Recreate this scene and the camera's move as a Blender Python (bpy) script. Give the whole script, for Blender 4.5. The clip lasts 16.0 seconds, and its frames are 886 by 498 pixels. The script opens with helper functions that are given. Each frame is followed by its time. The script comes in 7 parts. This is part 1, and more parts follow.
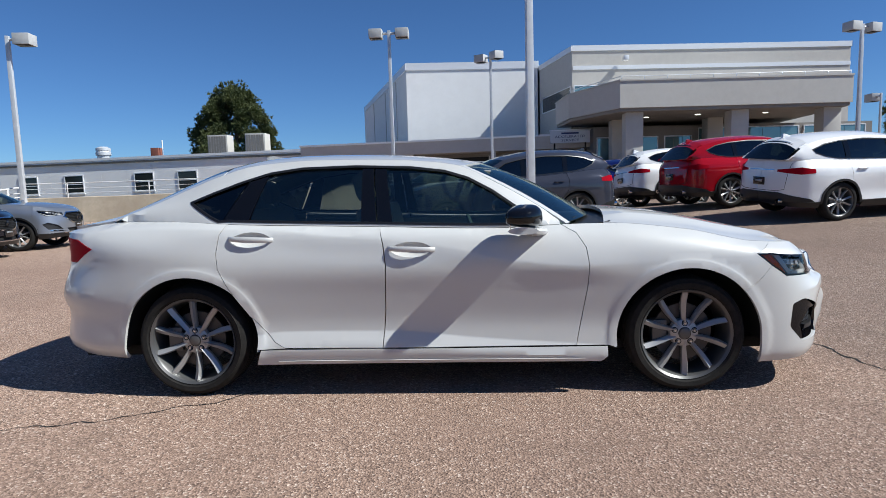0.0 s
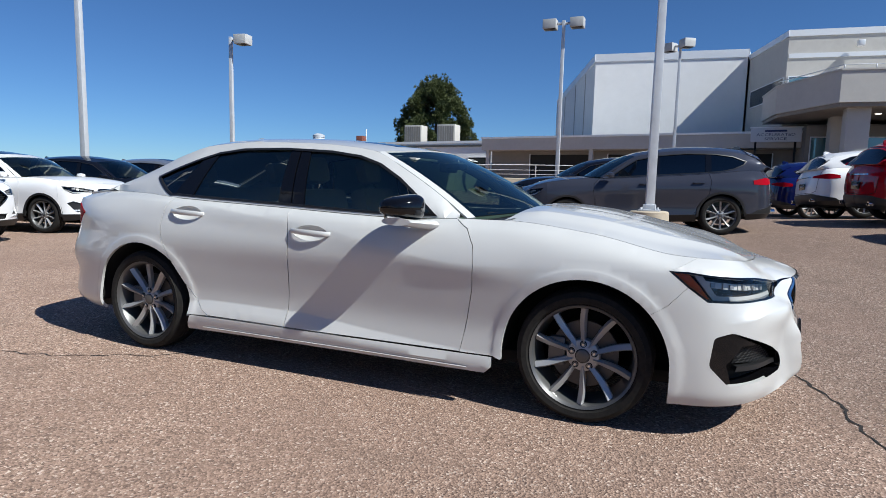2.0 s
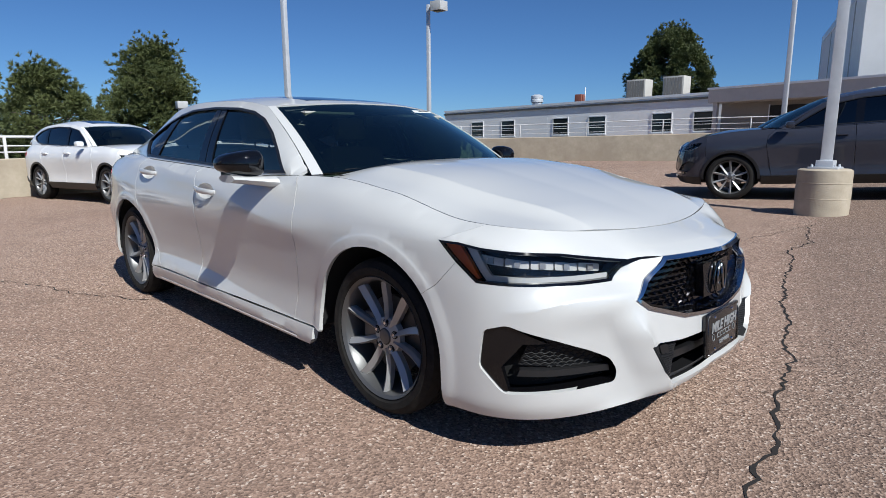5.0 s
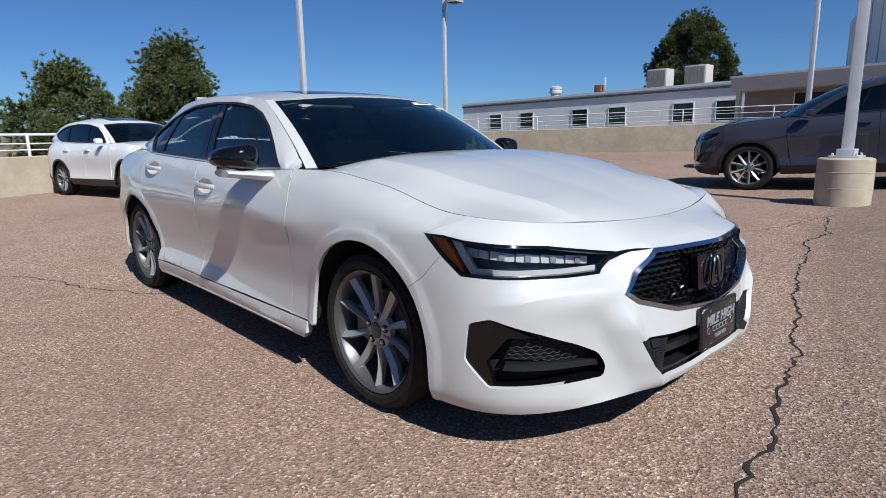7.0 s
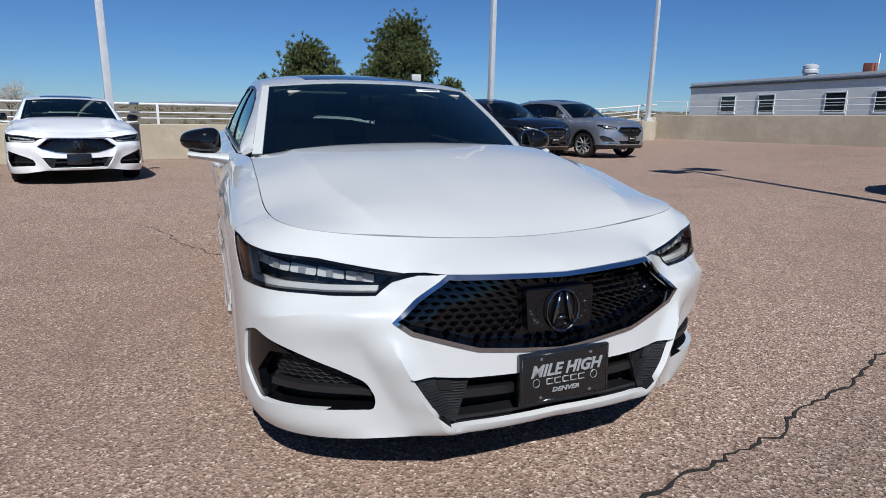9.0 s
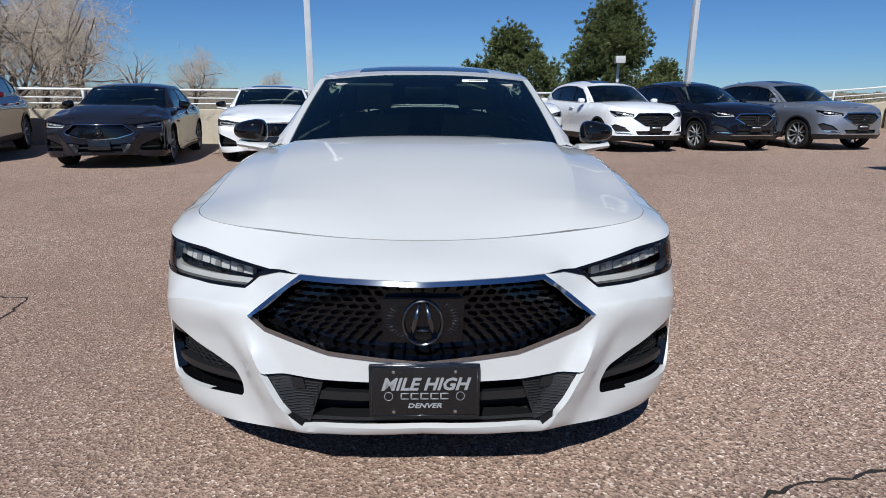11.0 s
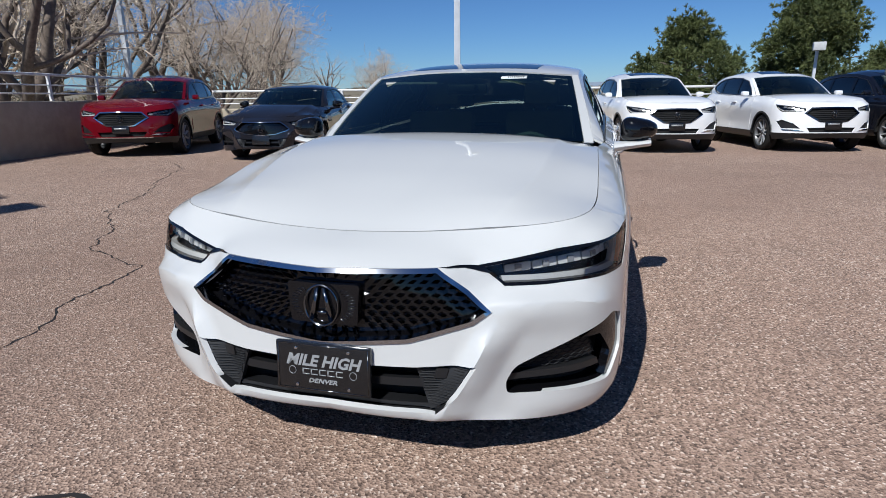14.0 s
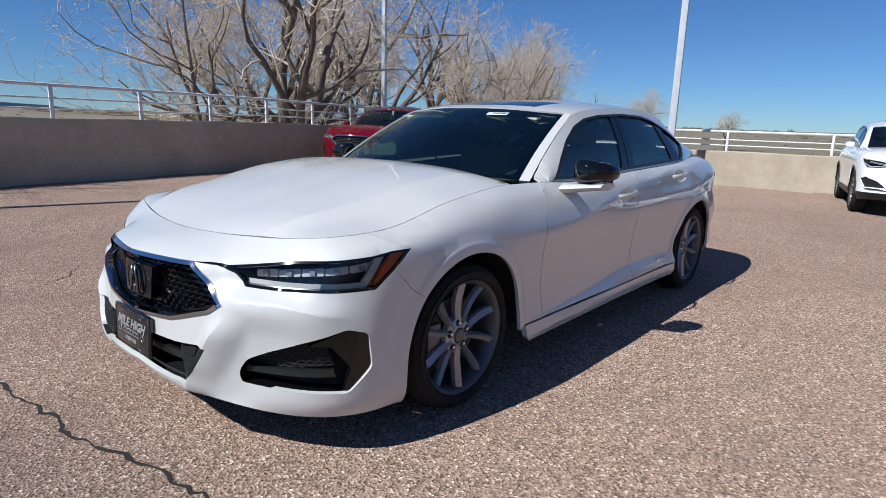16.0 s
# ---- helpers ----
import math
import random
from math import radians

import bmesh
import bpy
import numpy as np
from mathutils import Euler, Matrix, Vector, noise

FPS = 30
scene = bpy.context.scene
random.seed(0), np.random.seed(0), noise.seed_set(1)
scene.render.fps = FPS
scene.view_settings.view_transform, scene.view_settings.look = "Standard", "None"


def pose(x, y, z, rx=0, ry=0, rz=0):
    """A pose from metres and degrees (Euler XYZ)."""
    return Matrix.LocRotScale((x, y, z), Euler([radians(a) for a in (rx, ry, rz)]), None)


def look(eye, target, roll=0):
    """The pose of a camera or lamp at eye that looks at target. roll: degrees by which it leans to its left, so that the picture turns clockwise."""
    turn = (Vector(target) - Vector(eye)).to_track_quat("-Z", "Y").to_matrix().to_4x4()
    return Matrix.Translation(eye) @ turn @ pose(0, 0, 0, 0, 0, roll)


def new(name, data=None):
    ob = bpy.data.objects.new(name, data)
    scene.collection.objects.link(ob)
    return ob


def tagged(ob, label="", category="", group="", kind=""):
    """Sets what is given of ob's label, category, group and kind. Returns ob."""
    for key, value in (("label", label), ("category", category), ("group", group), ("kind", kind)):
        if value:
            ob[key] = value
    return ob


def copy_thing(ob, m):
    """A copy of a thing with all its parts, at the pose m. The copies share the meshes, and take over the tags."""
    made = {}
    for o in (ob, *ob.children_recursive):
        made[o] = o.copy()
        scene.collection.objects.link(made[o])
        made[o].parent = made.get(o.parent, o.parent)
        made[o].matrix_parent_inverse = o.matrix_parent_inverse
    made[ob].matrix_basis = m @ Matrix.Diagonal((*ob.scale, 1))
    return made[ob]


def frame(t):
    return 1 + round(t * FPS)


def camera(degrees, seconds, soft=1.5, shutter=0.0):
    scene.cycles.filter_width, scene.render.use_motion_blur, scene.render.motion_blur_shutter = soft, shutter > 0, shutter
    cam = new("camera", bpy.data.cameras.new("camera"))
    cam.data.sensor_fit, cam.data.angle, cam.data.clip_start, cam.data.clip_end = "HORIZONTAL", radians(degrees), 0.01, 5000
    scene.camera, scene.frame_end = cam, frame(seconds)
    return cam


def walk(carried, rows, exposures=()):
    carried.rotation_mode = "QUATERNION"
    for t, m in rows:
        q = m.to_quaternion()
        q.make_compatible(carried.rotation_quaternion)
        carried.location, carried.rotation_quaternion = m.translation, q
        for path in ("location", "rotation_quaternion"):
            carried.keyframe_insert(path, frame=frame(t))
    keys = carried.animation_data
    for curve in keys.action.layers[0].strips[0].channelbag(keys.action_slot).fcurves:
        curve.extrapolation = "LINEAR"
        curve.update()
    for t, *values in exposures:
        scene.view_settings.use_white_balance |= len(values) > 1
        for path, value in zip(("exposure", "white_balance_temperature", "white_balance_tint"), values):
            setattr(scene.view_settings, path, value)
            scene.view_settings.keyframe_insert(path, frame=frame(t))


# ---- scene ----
cam = camera(74.2, 16.0, soft=0.75)
PATH = [
    (0, (0.24, -4.195, 1.194), (0.137, -2.209, 0.984), -1.6),
    (0.5, (0.541, -4.161, 1.165), (0.285, -2.188, 0.961), -1.4),
    (1, (0.984, -4.103, 1.18), (0.557, -2.159, 0.994), -0.1),
    (1.5, (1.391, -3.907, 1.176), (0.797, -2.008, 0.975), 0.9),
    (2, (1.828, -3.7, 1.158), (1.084, -1.859, 0.928), 1.4),
    (2.5, (2.182, -3.438, 1.147), (1.318, -1.654, 0.881), 1.3),
    (3, (2.502, -3.182, 1.155), (1.496, -1.478, 0.862), 0.7),
    (3.5, (2.798, -2.91, 1.169), (1.655, -1.295, 0.879), 0.4),
    (4, (3.003, -2.626, 1.167), (1.756, -1.095, 0.851), 0.7),
    (4.5, (3.192, -2.424, 1.152), (1.859, -0.976, 0.795), 0.3),
    (5, (3.238, -2.35, 1.127), (1.852, -0.954, 0.763), -0.2),
    (7.5, (3.368, -2.16, 1.12), (1.906, -0.856, 0.716), -1.4),
    (8, (3.664, -1.813, 1.173), (2.06, -0.688, 0.772), -0.6),
    (8.5, (3.817, -1.397, 1.181), (2.102, -0.462, 0.751), 0.5),
    (11, (4.009, 0.012, 1.241), (2.078, 0.067, 0.725), 0.4),
    (11.5, (3.995, 0.018, 1.237), (2.068, 0.055, 0.701), 0.3),
    (12, (3.99, 0.021, 1.237), (2.065, 0.049, 0.696), -0.0),
    (12.5, (3.983, 0.023, 1.238), (2.058, 0.042, 0.696), -0.3),
    (13, (3.968, 0.073, 1.235), (2.043, 0.035, 0.693), -0.7),
    (13.5, (4.014, 0.41, 1.229), (2.103, 0.153, 0.699), -0.8),
    (14, (3.993, 0.824, 1.245), (2.132, 0.316, 0.72), -0.7),
    (14.5, (3.88, 1.266, 1.244), (2.084, 0.533, 0.756), -0.7),
    (15, (3.735, 1.737, 1.264), (2.06, 0.75, 0.793), -0.1),
    (15.5, (3.505, 2.072, 1.263), (1.936, 0.924, 0.794), 0.9),
    (16, (3.343, 2.404, 1.246), (1.86, 1.131, 0.825), 1.8),
]
walk(cam, [(t, look(eye, target, roll)) for t, eye, target, roll in PATH], exposures=[(0, 0.45, 6250, 7), (2, 0.41, 6250, 7), (4, 0.26, 6220, 7.5), (5, 0.20, 6200, 8), (7.5, 0.16, 6150, 9), (8.5, 0.04, 6100, 9), (11, 0.06, 6100, 9), (13.5, 0.08, 6100, 9), (14.5, 0.15, 6100, 9), (16, 0.28, 6100, 9)])


def set_in(node, **kw):
    for k, v in kw.items():
        node.inputs[k.replace("_", " ")].default_value = v


# ---- light ----
SUN_DIR = Vector((0.95, -0.22, 1.0)).normalized()
sun = new("sun", bpy.data.lights.new("sun", "SUN"))
sun.data.energy, sun.data.angle, sun.data.color = 4.85, radians(0.53), (1.0, 0.98, 0.925)
sun.matrix_world = look(SUN_DIR * 30, (0, 0, 0))
world = bpy.data.worlds.new("sky")
scene.world, world.use_nodes = world, True
sky = world.node_tree.nodes.new("ShaderNodeTexSky")
sky.sky_type, sky.sun_disc = "NISHITA", False
sky.sun_elevation, sky.sun_rotation = math.asin(SUN_DIR.z), math.atan2(SUN_DIR.x, SUN_DIR.y)
sky.altitude, sky.air_density, sky.dust_density, sky.ozone_density = 1700, 1.0, 0.0, 4.0
deep = world.node_tree.nodes.new("ShaderNodeMix")
deep.data_type, deep.blend_type = "RGBA", "MULTIPLY"
deep.inputs["Factor"].default_value = 1.0
deep.inputs["B"].default_value = (0.61, 0.86, 1.16, 1)
world.node_tree.links.new(sky.outputs[0], deep.inputs["A"])
world.node_tree.links.new(deep.outputs["Result"], world.node_tree.nodes["Background"].inputs[0])
world.node_tree.nodes["Background"].inputs[1].default_value = 0.059


# ---- materials ----
def mat(name, color, rough=0.5, metal=0.0, spec=0.5, coat=0.0, coat_rough=0.03, emit=None):
    m = bpy.data.materials.new(name)
    m.use_nodes = True
    b = m.node_tree.nodes["Principled BSDF"]
    b.inputs["Base Color"].default_value = (*color, 1)
    b.inputs["Roughness"].default_value, b.inputs["Metallic"].default_value = rough, metal
    b.inputs["Specular IOR Level"].default_value = spec
    b.inputs["Coat Weight"].default_value, b.inputs["Coat Roughness"].default_value = coat, coat_rough
    if emit:
        b.inputs["Emission Color"].default_value, b.inputs["Emission Strength"].default_value = (*color, 1), emit
    return m


def grain(m, color_b, scale, amount=1.0, bump=0.0, big=0.0, big_scale=0.6, big_color=None, bump_scale=None, detail=6.0, stretch=None):
    """Two-scale colour variation and fine relief on a material, in object space metres."""
    nt = m.node_tree
    b = nt.nodes["Principled BSDF"]
    base = tuple(b.inputs["Base Color"].default_value)
    geo = nt.nodes.new("ShaderNodeNewGeometry")
    vec = geo.outputs["Position"]
    if stretch:
        mp = nt.nodes.new("ShaderNodeMapping")
        mp.inputs["Scale"].default_value = stretch
        nt.links.new(vec, mp.inputs[0])
        vec = mp.outputs[0]
    n1 = nt.nodes.new("ShaderNodeTexNoise")
    set_in(n1, Scale=scale, Detail=detail, Roughness=0.65)
    nt.links.new(vec, n1.inputs["Vector"])
    ramp = nt.nodes.new("ShaderNodeValToRGB")
    ramp.color_ramp.elements[0].position, ramp.color_ramp.elements[1].position = 0.5 - 0.2 * amount, 0.5 + 0.2 * amount
    ramp.color_ramp.elements[0].color, ramp.color_ramp.elements[1].color = base, (*color_b, 1)
    nt.links.new(n1.outputs["Fac"], ramp.inputs[0])
    out = ramp.outputs[0]
    if big:
        n2 = nt.nodes.new("ShaderNodeTexNoise")
        set_in(n2, Scale=big_scale, Detail=4.0, Roughness=0.6)
        nt.links.new(geo.outputs["Position"], n2.inputs["Vector"])
        r2 = nt.nodes.new("ShaderNodeValToRGB")
        r2.color_ramp.elements[0].position, r2.color_ramp.elements[1].position = 0.4, 0.62
        r2.color_ramp.elements[0].color, r2.color_ramp.elements[1].color = (0, 0, 0, 1), (big, big, big, 1)
        mix = nt.nodes.new("ShaderNodeMix")
        mix.data_type = "RGBA"
        nt.links.new(n2.outputs["Fac"], r2.inputs[0])
        nt.links.new(r2.outputs[0], mix.inputs["Factor"])
        nt.links.new(out, mix.inputs["A"])
        mix.inputs["B"].default_value = (*(big_color or color_b), 1)
        out = mix.outputs["Result"]
    nt.links.new(out, b.inputs["Base Color"])
    if bump:
        n3 = nt.nodes.new("ShaderNodeTexNoise")
        set_in(n3, Scale=bump_scale or scale * 2, Detail=5.0, Roughness=0.6)
        nt.links.new(vec, n3.inputs["Vector"])
        bp = nt.nodes.new("ShaderNodeBump")
        set_in(bp, Strength=bump, Distance=0.01)
        nt.links.new(n3.outputs["Fac"], bp.inputs["Height"])
        nt.links.new(bp.outputs[0], b.inputs["Normal"])
    return m


def paint(name, color, flake=0.0, metal=0.0, rough=0.35):
    """Car paint: a flaked base under a clear coat."""
    m = mat(name, color, rough, metal, 0.5 if max(color) > 0.5 else 0.0, 1.0, 0.02)
    nt = m.node_tree
    b = nt.nodes["Principled BSDF"]
    geo = nt.nodes.new("ShaderNodeNewGeometry")
    n = nt.nodes.new("ShaderNodeTexNoise")
    set_in(n, Scale=900.0, Detail=1.0)
    nt.links.new(geo.outputs["Position"], n.inputs["Vector"])
    bp = nt.nodes.new("ShaderNodeBump")
    set_in(bp, Strength=0.004 + 0.4 * flake, Distance=0.001)
    nt.links.new(n.outputs["Fac"], bp.inputs["Height"])
    nt.links.new(bp.outputs[0], b.inputs["Normal"])
    d = nt.nodes.new("ShaderNodeTexNoise")
    set_in(d, Scale=3.0, Detail=5.0)
    nt.links.new(geo.outputs["Position"], d.inputs["Vector"])
    r = nt.nodes.new("ShaderNodeMapRange")
    set_in(r, From_Min=0.35, From_Max=0.75, To_Min=0.015, To_Max=0.06)
    nt.links.new(d.outputs["Fac"], r.inputs[0])
    nt.links.new(r.outputs[0], b.inputs["Coat Roughness"])
    return m


def glass(name, tint, gloss=1.0, ior=1.7):
    """Thin tinted pane: tinted see-through with a mirror gloss that grows towards grazing angles."""
    m = bpy.data.materials.new(name)
    m.use_nodes = True
    nt = m.node_tree
    nt.nodes.remove(nt.nodes["Principled BSDF"])
    tr, gl, mx, fr = (nt.nodes.new("ShaderNode" + k) for k in ("BsdfTransparent", "BsdfGlossy", "MixShader", "Fresnel"))
    tr.inputs[0].default_value = (*tint, 1)
    gl.inputs["Roughness"].default_value = 0.01
    gl.inputs[0].default_value = (*(gloss if isinstance(gloss, tuple) else (gloss,) * 3), 1)
    fr.inputs[0].default_value = ior
    nt.links.new(fr.outputs[0], mx.inputs[0])
    nt.links.new(tr.outputs[0], mx.inputs[1])
    nt.links.new(gl.outputs[0], mx.inputs[2])
    nt.links.new(mx.outputs[0], nt.nodes["Material Output"].inputs[0])
    return m


M_WHITE = paint("pearl_white_paint", (0.565, 0.565, 0.552), 0.01, 0.0, 0.4)
M_GLOSSBLACK = mat("gloss_black", (0.004, 0.004, 0.005), 0.07, 0, 0.5)
M_BLACK = mat("black_plastic", (0.012, 0.012, 0.013), 0.45)
M_TRIM = mat("satin_black_trim", (0.012, 0.012, 0.013), 0.3)
M_LINER = mat("wheel_liner", (0.008, 0.008, 0.008), 0.9)
M_CHROME = mat("chrome", (0.70, 0.71, 0.72), 0.08, 1.0)
M_SATINCHROME = mat("satin_chrome", (0.58, 0.59, 0.61), 0.10, 1.0)
M_DARKCHROME = mat("dark_chrome", (0.16, 0.17, 0.18), 0.15, 1.0)
M_ALLOY = mat("machined_alloy", (0.38, 0.38, 0.38), 0.3, 0.4, 0.5, 0.2, 0.1)
M_ALLOYDARK = mat("grey_alloy", (0.13, 0.13, 0.13), 0.4, 0.6)
M_TYRE = grain(mat("tyre_rubber", (0.009, 0.009, 0.009), 0.8, 0, 0.25), (0.022, 0.020, 0.018), 40, 1, 0.15)
M_DISC = mat("brake_disc", (0.10, 0.095, 0.09), 0.5, 0.6)
M_GLASS = glass("side_glass", (0.46, 0.53, 0.51), (0.86, 1.0, 0.94), 1.9)
M_GLASS_REAR = glass("privacy_glass", (0.022, 0.028, 0.028))
M_WINDSHIELD = glass("windshield_glass", (0.25, 0.335, 0.305), (0.86, 1.0, 0.93), 2.1)
M_LENS = glass("lamp_lens", (0.93, 0.93, 0.93), 1.0, 1.3)
M_AMBER = mat("amber_reflector", (0.62, 0.11, 0.015), 0.4, 0, 0.4, 0.0)
M_REDLAMP = mat("red_lamp", (0.30, 0.003, 0.012), 0.4, 0, 0.02, 0.0)
M_LAMPWHITE = mat("lamp_optics", (0.52, 0.52, 0.50), 0.25, 0.15, 0.5, 0.2)
M_LAMPBACK = mat("lamp_reflector", (0.045, 0.045, 0.047), 0.25, 0.5)
M_LEATHER = grain(mat("ivory_leather", (0.50, 0.45, 0.38), 0.5), (0.44, 0.39, 0.33), 30, 1, 0.1)
M_DASH = mat("dark_interior", (0.19, 0.23, 0.21), 0.7)
M_PLATE = mat("black_dealer_plate", (0.008, 0.008, 0.009), 0.25, 0, 0.5, 0.5)
M_SILVERTEXT = mat("silver_lettering", (0.36, 0.37, 0.38), 0.3, 0.3)
M_STICKER = mat("paper_sticker", (0.75, 0.78, 0.75), 0.6)
M_INK = mat("printed_ink", (0.08, 0.08, 0.09), 0.6)


# ---- mesh helpers ----
def part(name, bm, material, parent=None, label="", sharp=0.6, smooth=True, loc=None):
    """One bmesh becomes one mesh object, under a thing or a part."""
    if smooth:
        bm.normal_update()
        for e in bm.edges:
            if len(e.link_faces) == 2 and e.calc_face_angle(0.0) > sharp:
                e.smooth = False
    me = bpy.data.meshes.new(name)
    bm.to_mesh(me)
    bm.free()
    if smooth:
        me.polygons.foreach_set("use_smooth", [True] * len(me.polygons))
    for m in material if isinstance(material, (list, tuple)) else [material]:
        me.materials.append(m)
    ob = new(name, me)
    ob.parent = parent
    if loc:
        ob.location = loc
    if label:
        ob["label"] = label
    return ob


def same_part(name, src, parent, m):
    """Another object on the mesh of src, at the pose m under parent."""
    ob = new(name, src.data)
    ob.parent, ob.matrix_basis = parent, m
    return ob


def box(bm, x0, x1, y0, y1, z0, z1, bevel=0.0, m=None):
    r = bmesh.ops.create_cube(bm, size=1.0)
    t = Matrix.Translation(((x0 + x1) / 2, (y0 + y1) / 2, (z0 + z1) / 2)) @ Matrix.Diagonal((x1 - x0, y1 - y0, z1 - z0, 1))
    bmesh.ops.transform(bm, matrix=(m @ t) if m else t, verts=r["verts"])
    if bevel:
        es = list({e for v in r["verts"] for e in v.link_edges})
        bmesh.ops.bevel(bm, geom=es, offset=bevel, segments=2, profile=0.6, affect="EDGES")
    return bm


def boxed(*a, **k):
    return box(bmesh.new(), *a, **k)


def lathe(bm, prof, n=48, axis="y", centre=(0, 0, 0), sweep=(0.0, 2 * math.pi)):
    """Turns (radius, offset along the axis) points round an axis through centre."""
    full = abs(sweep[1] - sweep[0] - 2 * math.pi) < 1e-6
    cols = n if full else n + 1
    rings = []
    for r, o in prof:
        ring = []
        for i in range(cols):
            a = sweep[0] + (sweep[1] - sweep[0]) * i / n
            c, s = r * math.cos(a), r * math.sin(a)
            p = {"y": (c, o, s), "z": (c, s, o), "x": (o, c, s)}[axis]
            ring.append(bm.verts.new(Vector(p) + Vector(centre)))
        rings.append(ring)
    for a, b in zip(rings, rings[1:]):
        for i in range(n if full else n):
            j = (i + 1) % cols
            bm.faces.new((a[i], a[j], b[j], b[i]))
    bmesh.ops.recalc_face_normals(bm, faces=bm.faces[:])
    return bm


def tube(bm, pts, r, n=8, closed=False):
    """A round bar along points; r is one radius or one a point."""
    pts = [Vector(p) for p in pts]
    rings = []
    up = Vector((0, 0, 1))
    for i, p in enumerate(pts):
        a = pts[i - 1] if i or closed else p
        b = pts[(i + 1) % len(pts)] if i < len(pts) - 1 or closed else p
        d = (b - a).normalized()
        if abs(d.dot(up)) > 0.98:
            up = Vector((1, 0, 0)) if abs(d.x) < 0.9 else Vector((0, 1, 0))
        u = d.cross(up).normalized()
        v = u.cross(d)
        up = v
        rr = r[i] if isinstance(r, (list, tuple)) else r
        rings.append([bm.verts.new(p + rr * (math.cos(2 * math.pi * k / n) * u + math.sin(2 * math.pi * k / n) * v)) for k in range(n)])
    pairs = list(zip(rings, rings[1:])) + ([(rings[-1], rings[0])] if closed else [])
    for a, b in pairs:
        for k in range(n):
            bm.faces.new((a[k], a[(k + 1) % n], b[(k + 1) % n], b[k]))
    if not closed:
        bm.faces.new(rings[0][::-1])
        bm.faces.new(rings[-1])
    return bm


def prism(bm, pts, axis, a, b):
    """A flat outline pulled out along an axis from a to b."""
    def at(p, o):
        return {"x": (o, p[0], p[1]), "y": (p[0], o, p[1]), "z": (p[0], p[1], o)}[axis]
    v0 = [bm.verts.new(at(p, a)) for p in pts]
    v1 = [bm.verts.new(at(p, b)) for p in pts]
    fs = [bm.faces.new(v0), bm.faces.new(v1[::-1])]
    for i in range(len(pts)):
        j = (i + 1) % len(pts)
        fs.append(bm.faces.new((v0[i], v1[i], v1[j], v0[j])))
    bmesh.ops.recalc_face_normals(bm, faces=fs)
    return bm


def curve1(knots):
    """Smooth curve without overshoot through (x, value) knots."""
    k = np.array(sorted(knots), float)
    x, y = k[:, 0], k[:, 1]
    h, d = np.diff(x), np.diff(y) / np.diff(x)
    m = np.zeros(len(x))
    m[0], m[-1] = d[0], d[-1]
    for i in range(1, len(x) - 1):
        if d[i - 1] * d[i] > 0:
            w1, w2 = 2 * h[i] + h[i - 1], h[i] + 2 * h[i - 1]
            m[i] = (w1 + w2) / (w1 / d[i - 1] + w2 / d[i])

    def f(q):
        q = np.clip(np.asarray(q, float), x[0], x[-1])
        i = np.clip(np.searchsorted(x, q) - 1, 0, len(h) - 1)
        t = (q - x[i]) / h[i]
        return ((1 + 2 * t) * (1 - t) ** 2 * y[i] + t * (1 - t) ** 2 * h[i] * m[i] + t * t * (3 - 2 * t) * y[i + 1] + t * t * (t - 1) * h[i] * m[i + 1])
    return f


def dense(poly, step, closed=True):
    out = []
    n = len(poly)
    for i in range(n if closed else n - 1):
        a, b = np.array(poly[i], float), np.array(poly[(i + 1) % n], float)
        k = max(1, int(math.ceil(np.linalg.norm(b - a) / step)))
        out += [tuple(a + (b - a) * j / k) for j in range(k)]
    if not closed:
        out.append(tuple(poly[-1]))
    return out


def inside(poly, pts):
    p, q = np.array(poly), np.asarray(pts)
    r = np.zeros(len(q), bool)
    j = len(p) - 1
    for i in range(len(p)):
        c = (p[i, 1] > q[:, 1]) != (p[j, 1] > q[:, 1])
        with np.errstate(divide="ignore", invalid="ignore"):
            xx = (p[j, 0] - p[i, 0]) * (q[:, 1] - p[i, 1]) / (p[j, 1] - p[i, 1]) + p[i, 0]
        r ^= c & (q[:, 0] < xx)
        j = i
    return r


def shrunk(poly, d):
    """The outline moved inwards by d."""
    p = np.array(poly, float)
    area = 0.5 * np.sum(p[:, 0] * np.roll(p[:, 1], -1) - np.roll(p[:, 0], -1) * p[:, 1])
    e = np.roll(p, -1, 0) - p
    e /= np.linalg.norm(e, axis=1)[:, None] + 1e-12
    nrm = np.stack([-e[:, 1], e[:, 0]], 1) * (1 if area > 0 else -1)
    a = nrm + np.roll(nrm, 1, 0)
    a /= np.maximum(np.linalg.norm(a, axis=1), 0.35)[:, None]
    return [tuple(v) for v in p + a * d]


def rounded(poly, r, n=5):
    """Corners of an outline rounded by r."""
    out = []
    m = len(poly)
    for i in range(m):
        p, a, b = (np.array(poly[k % m], float) for k in (i, i - 1, i + 1))
        la, lb = np.linalg.norm(a - p), np.linalg.norm(b - p)
        rr = min(r, la * 0.45, lb * 0.45)
        s, t = p + (a - p) / la * rr, p + (b - p) / lb * rr
        for k in range(n + 1):
            u = k / n
            out.append(tuple((1 - u) ** 2 * s + 2 * u * (1 - u) * p + u * u * t))
    return out


from mathutils.geometry import delaunay_2d_cdt


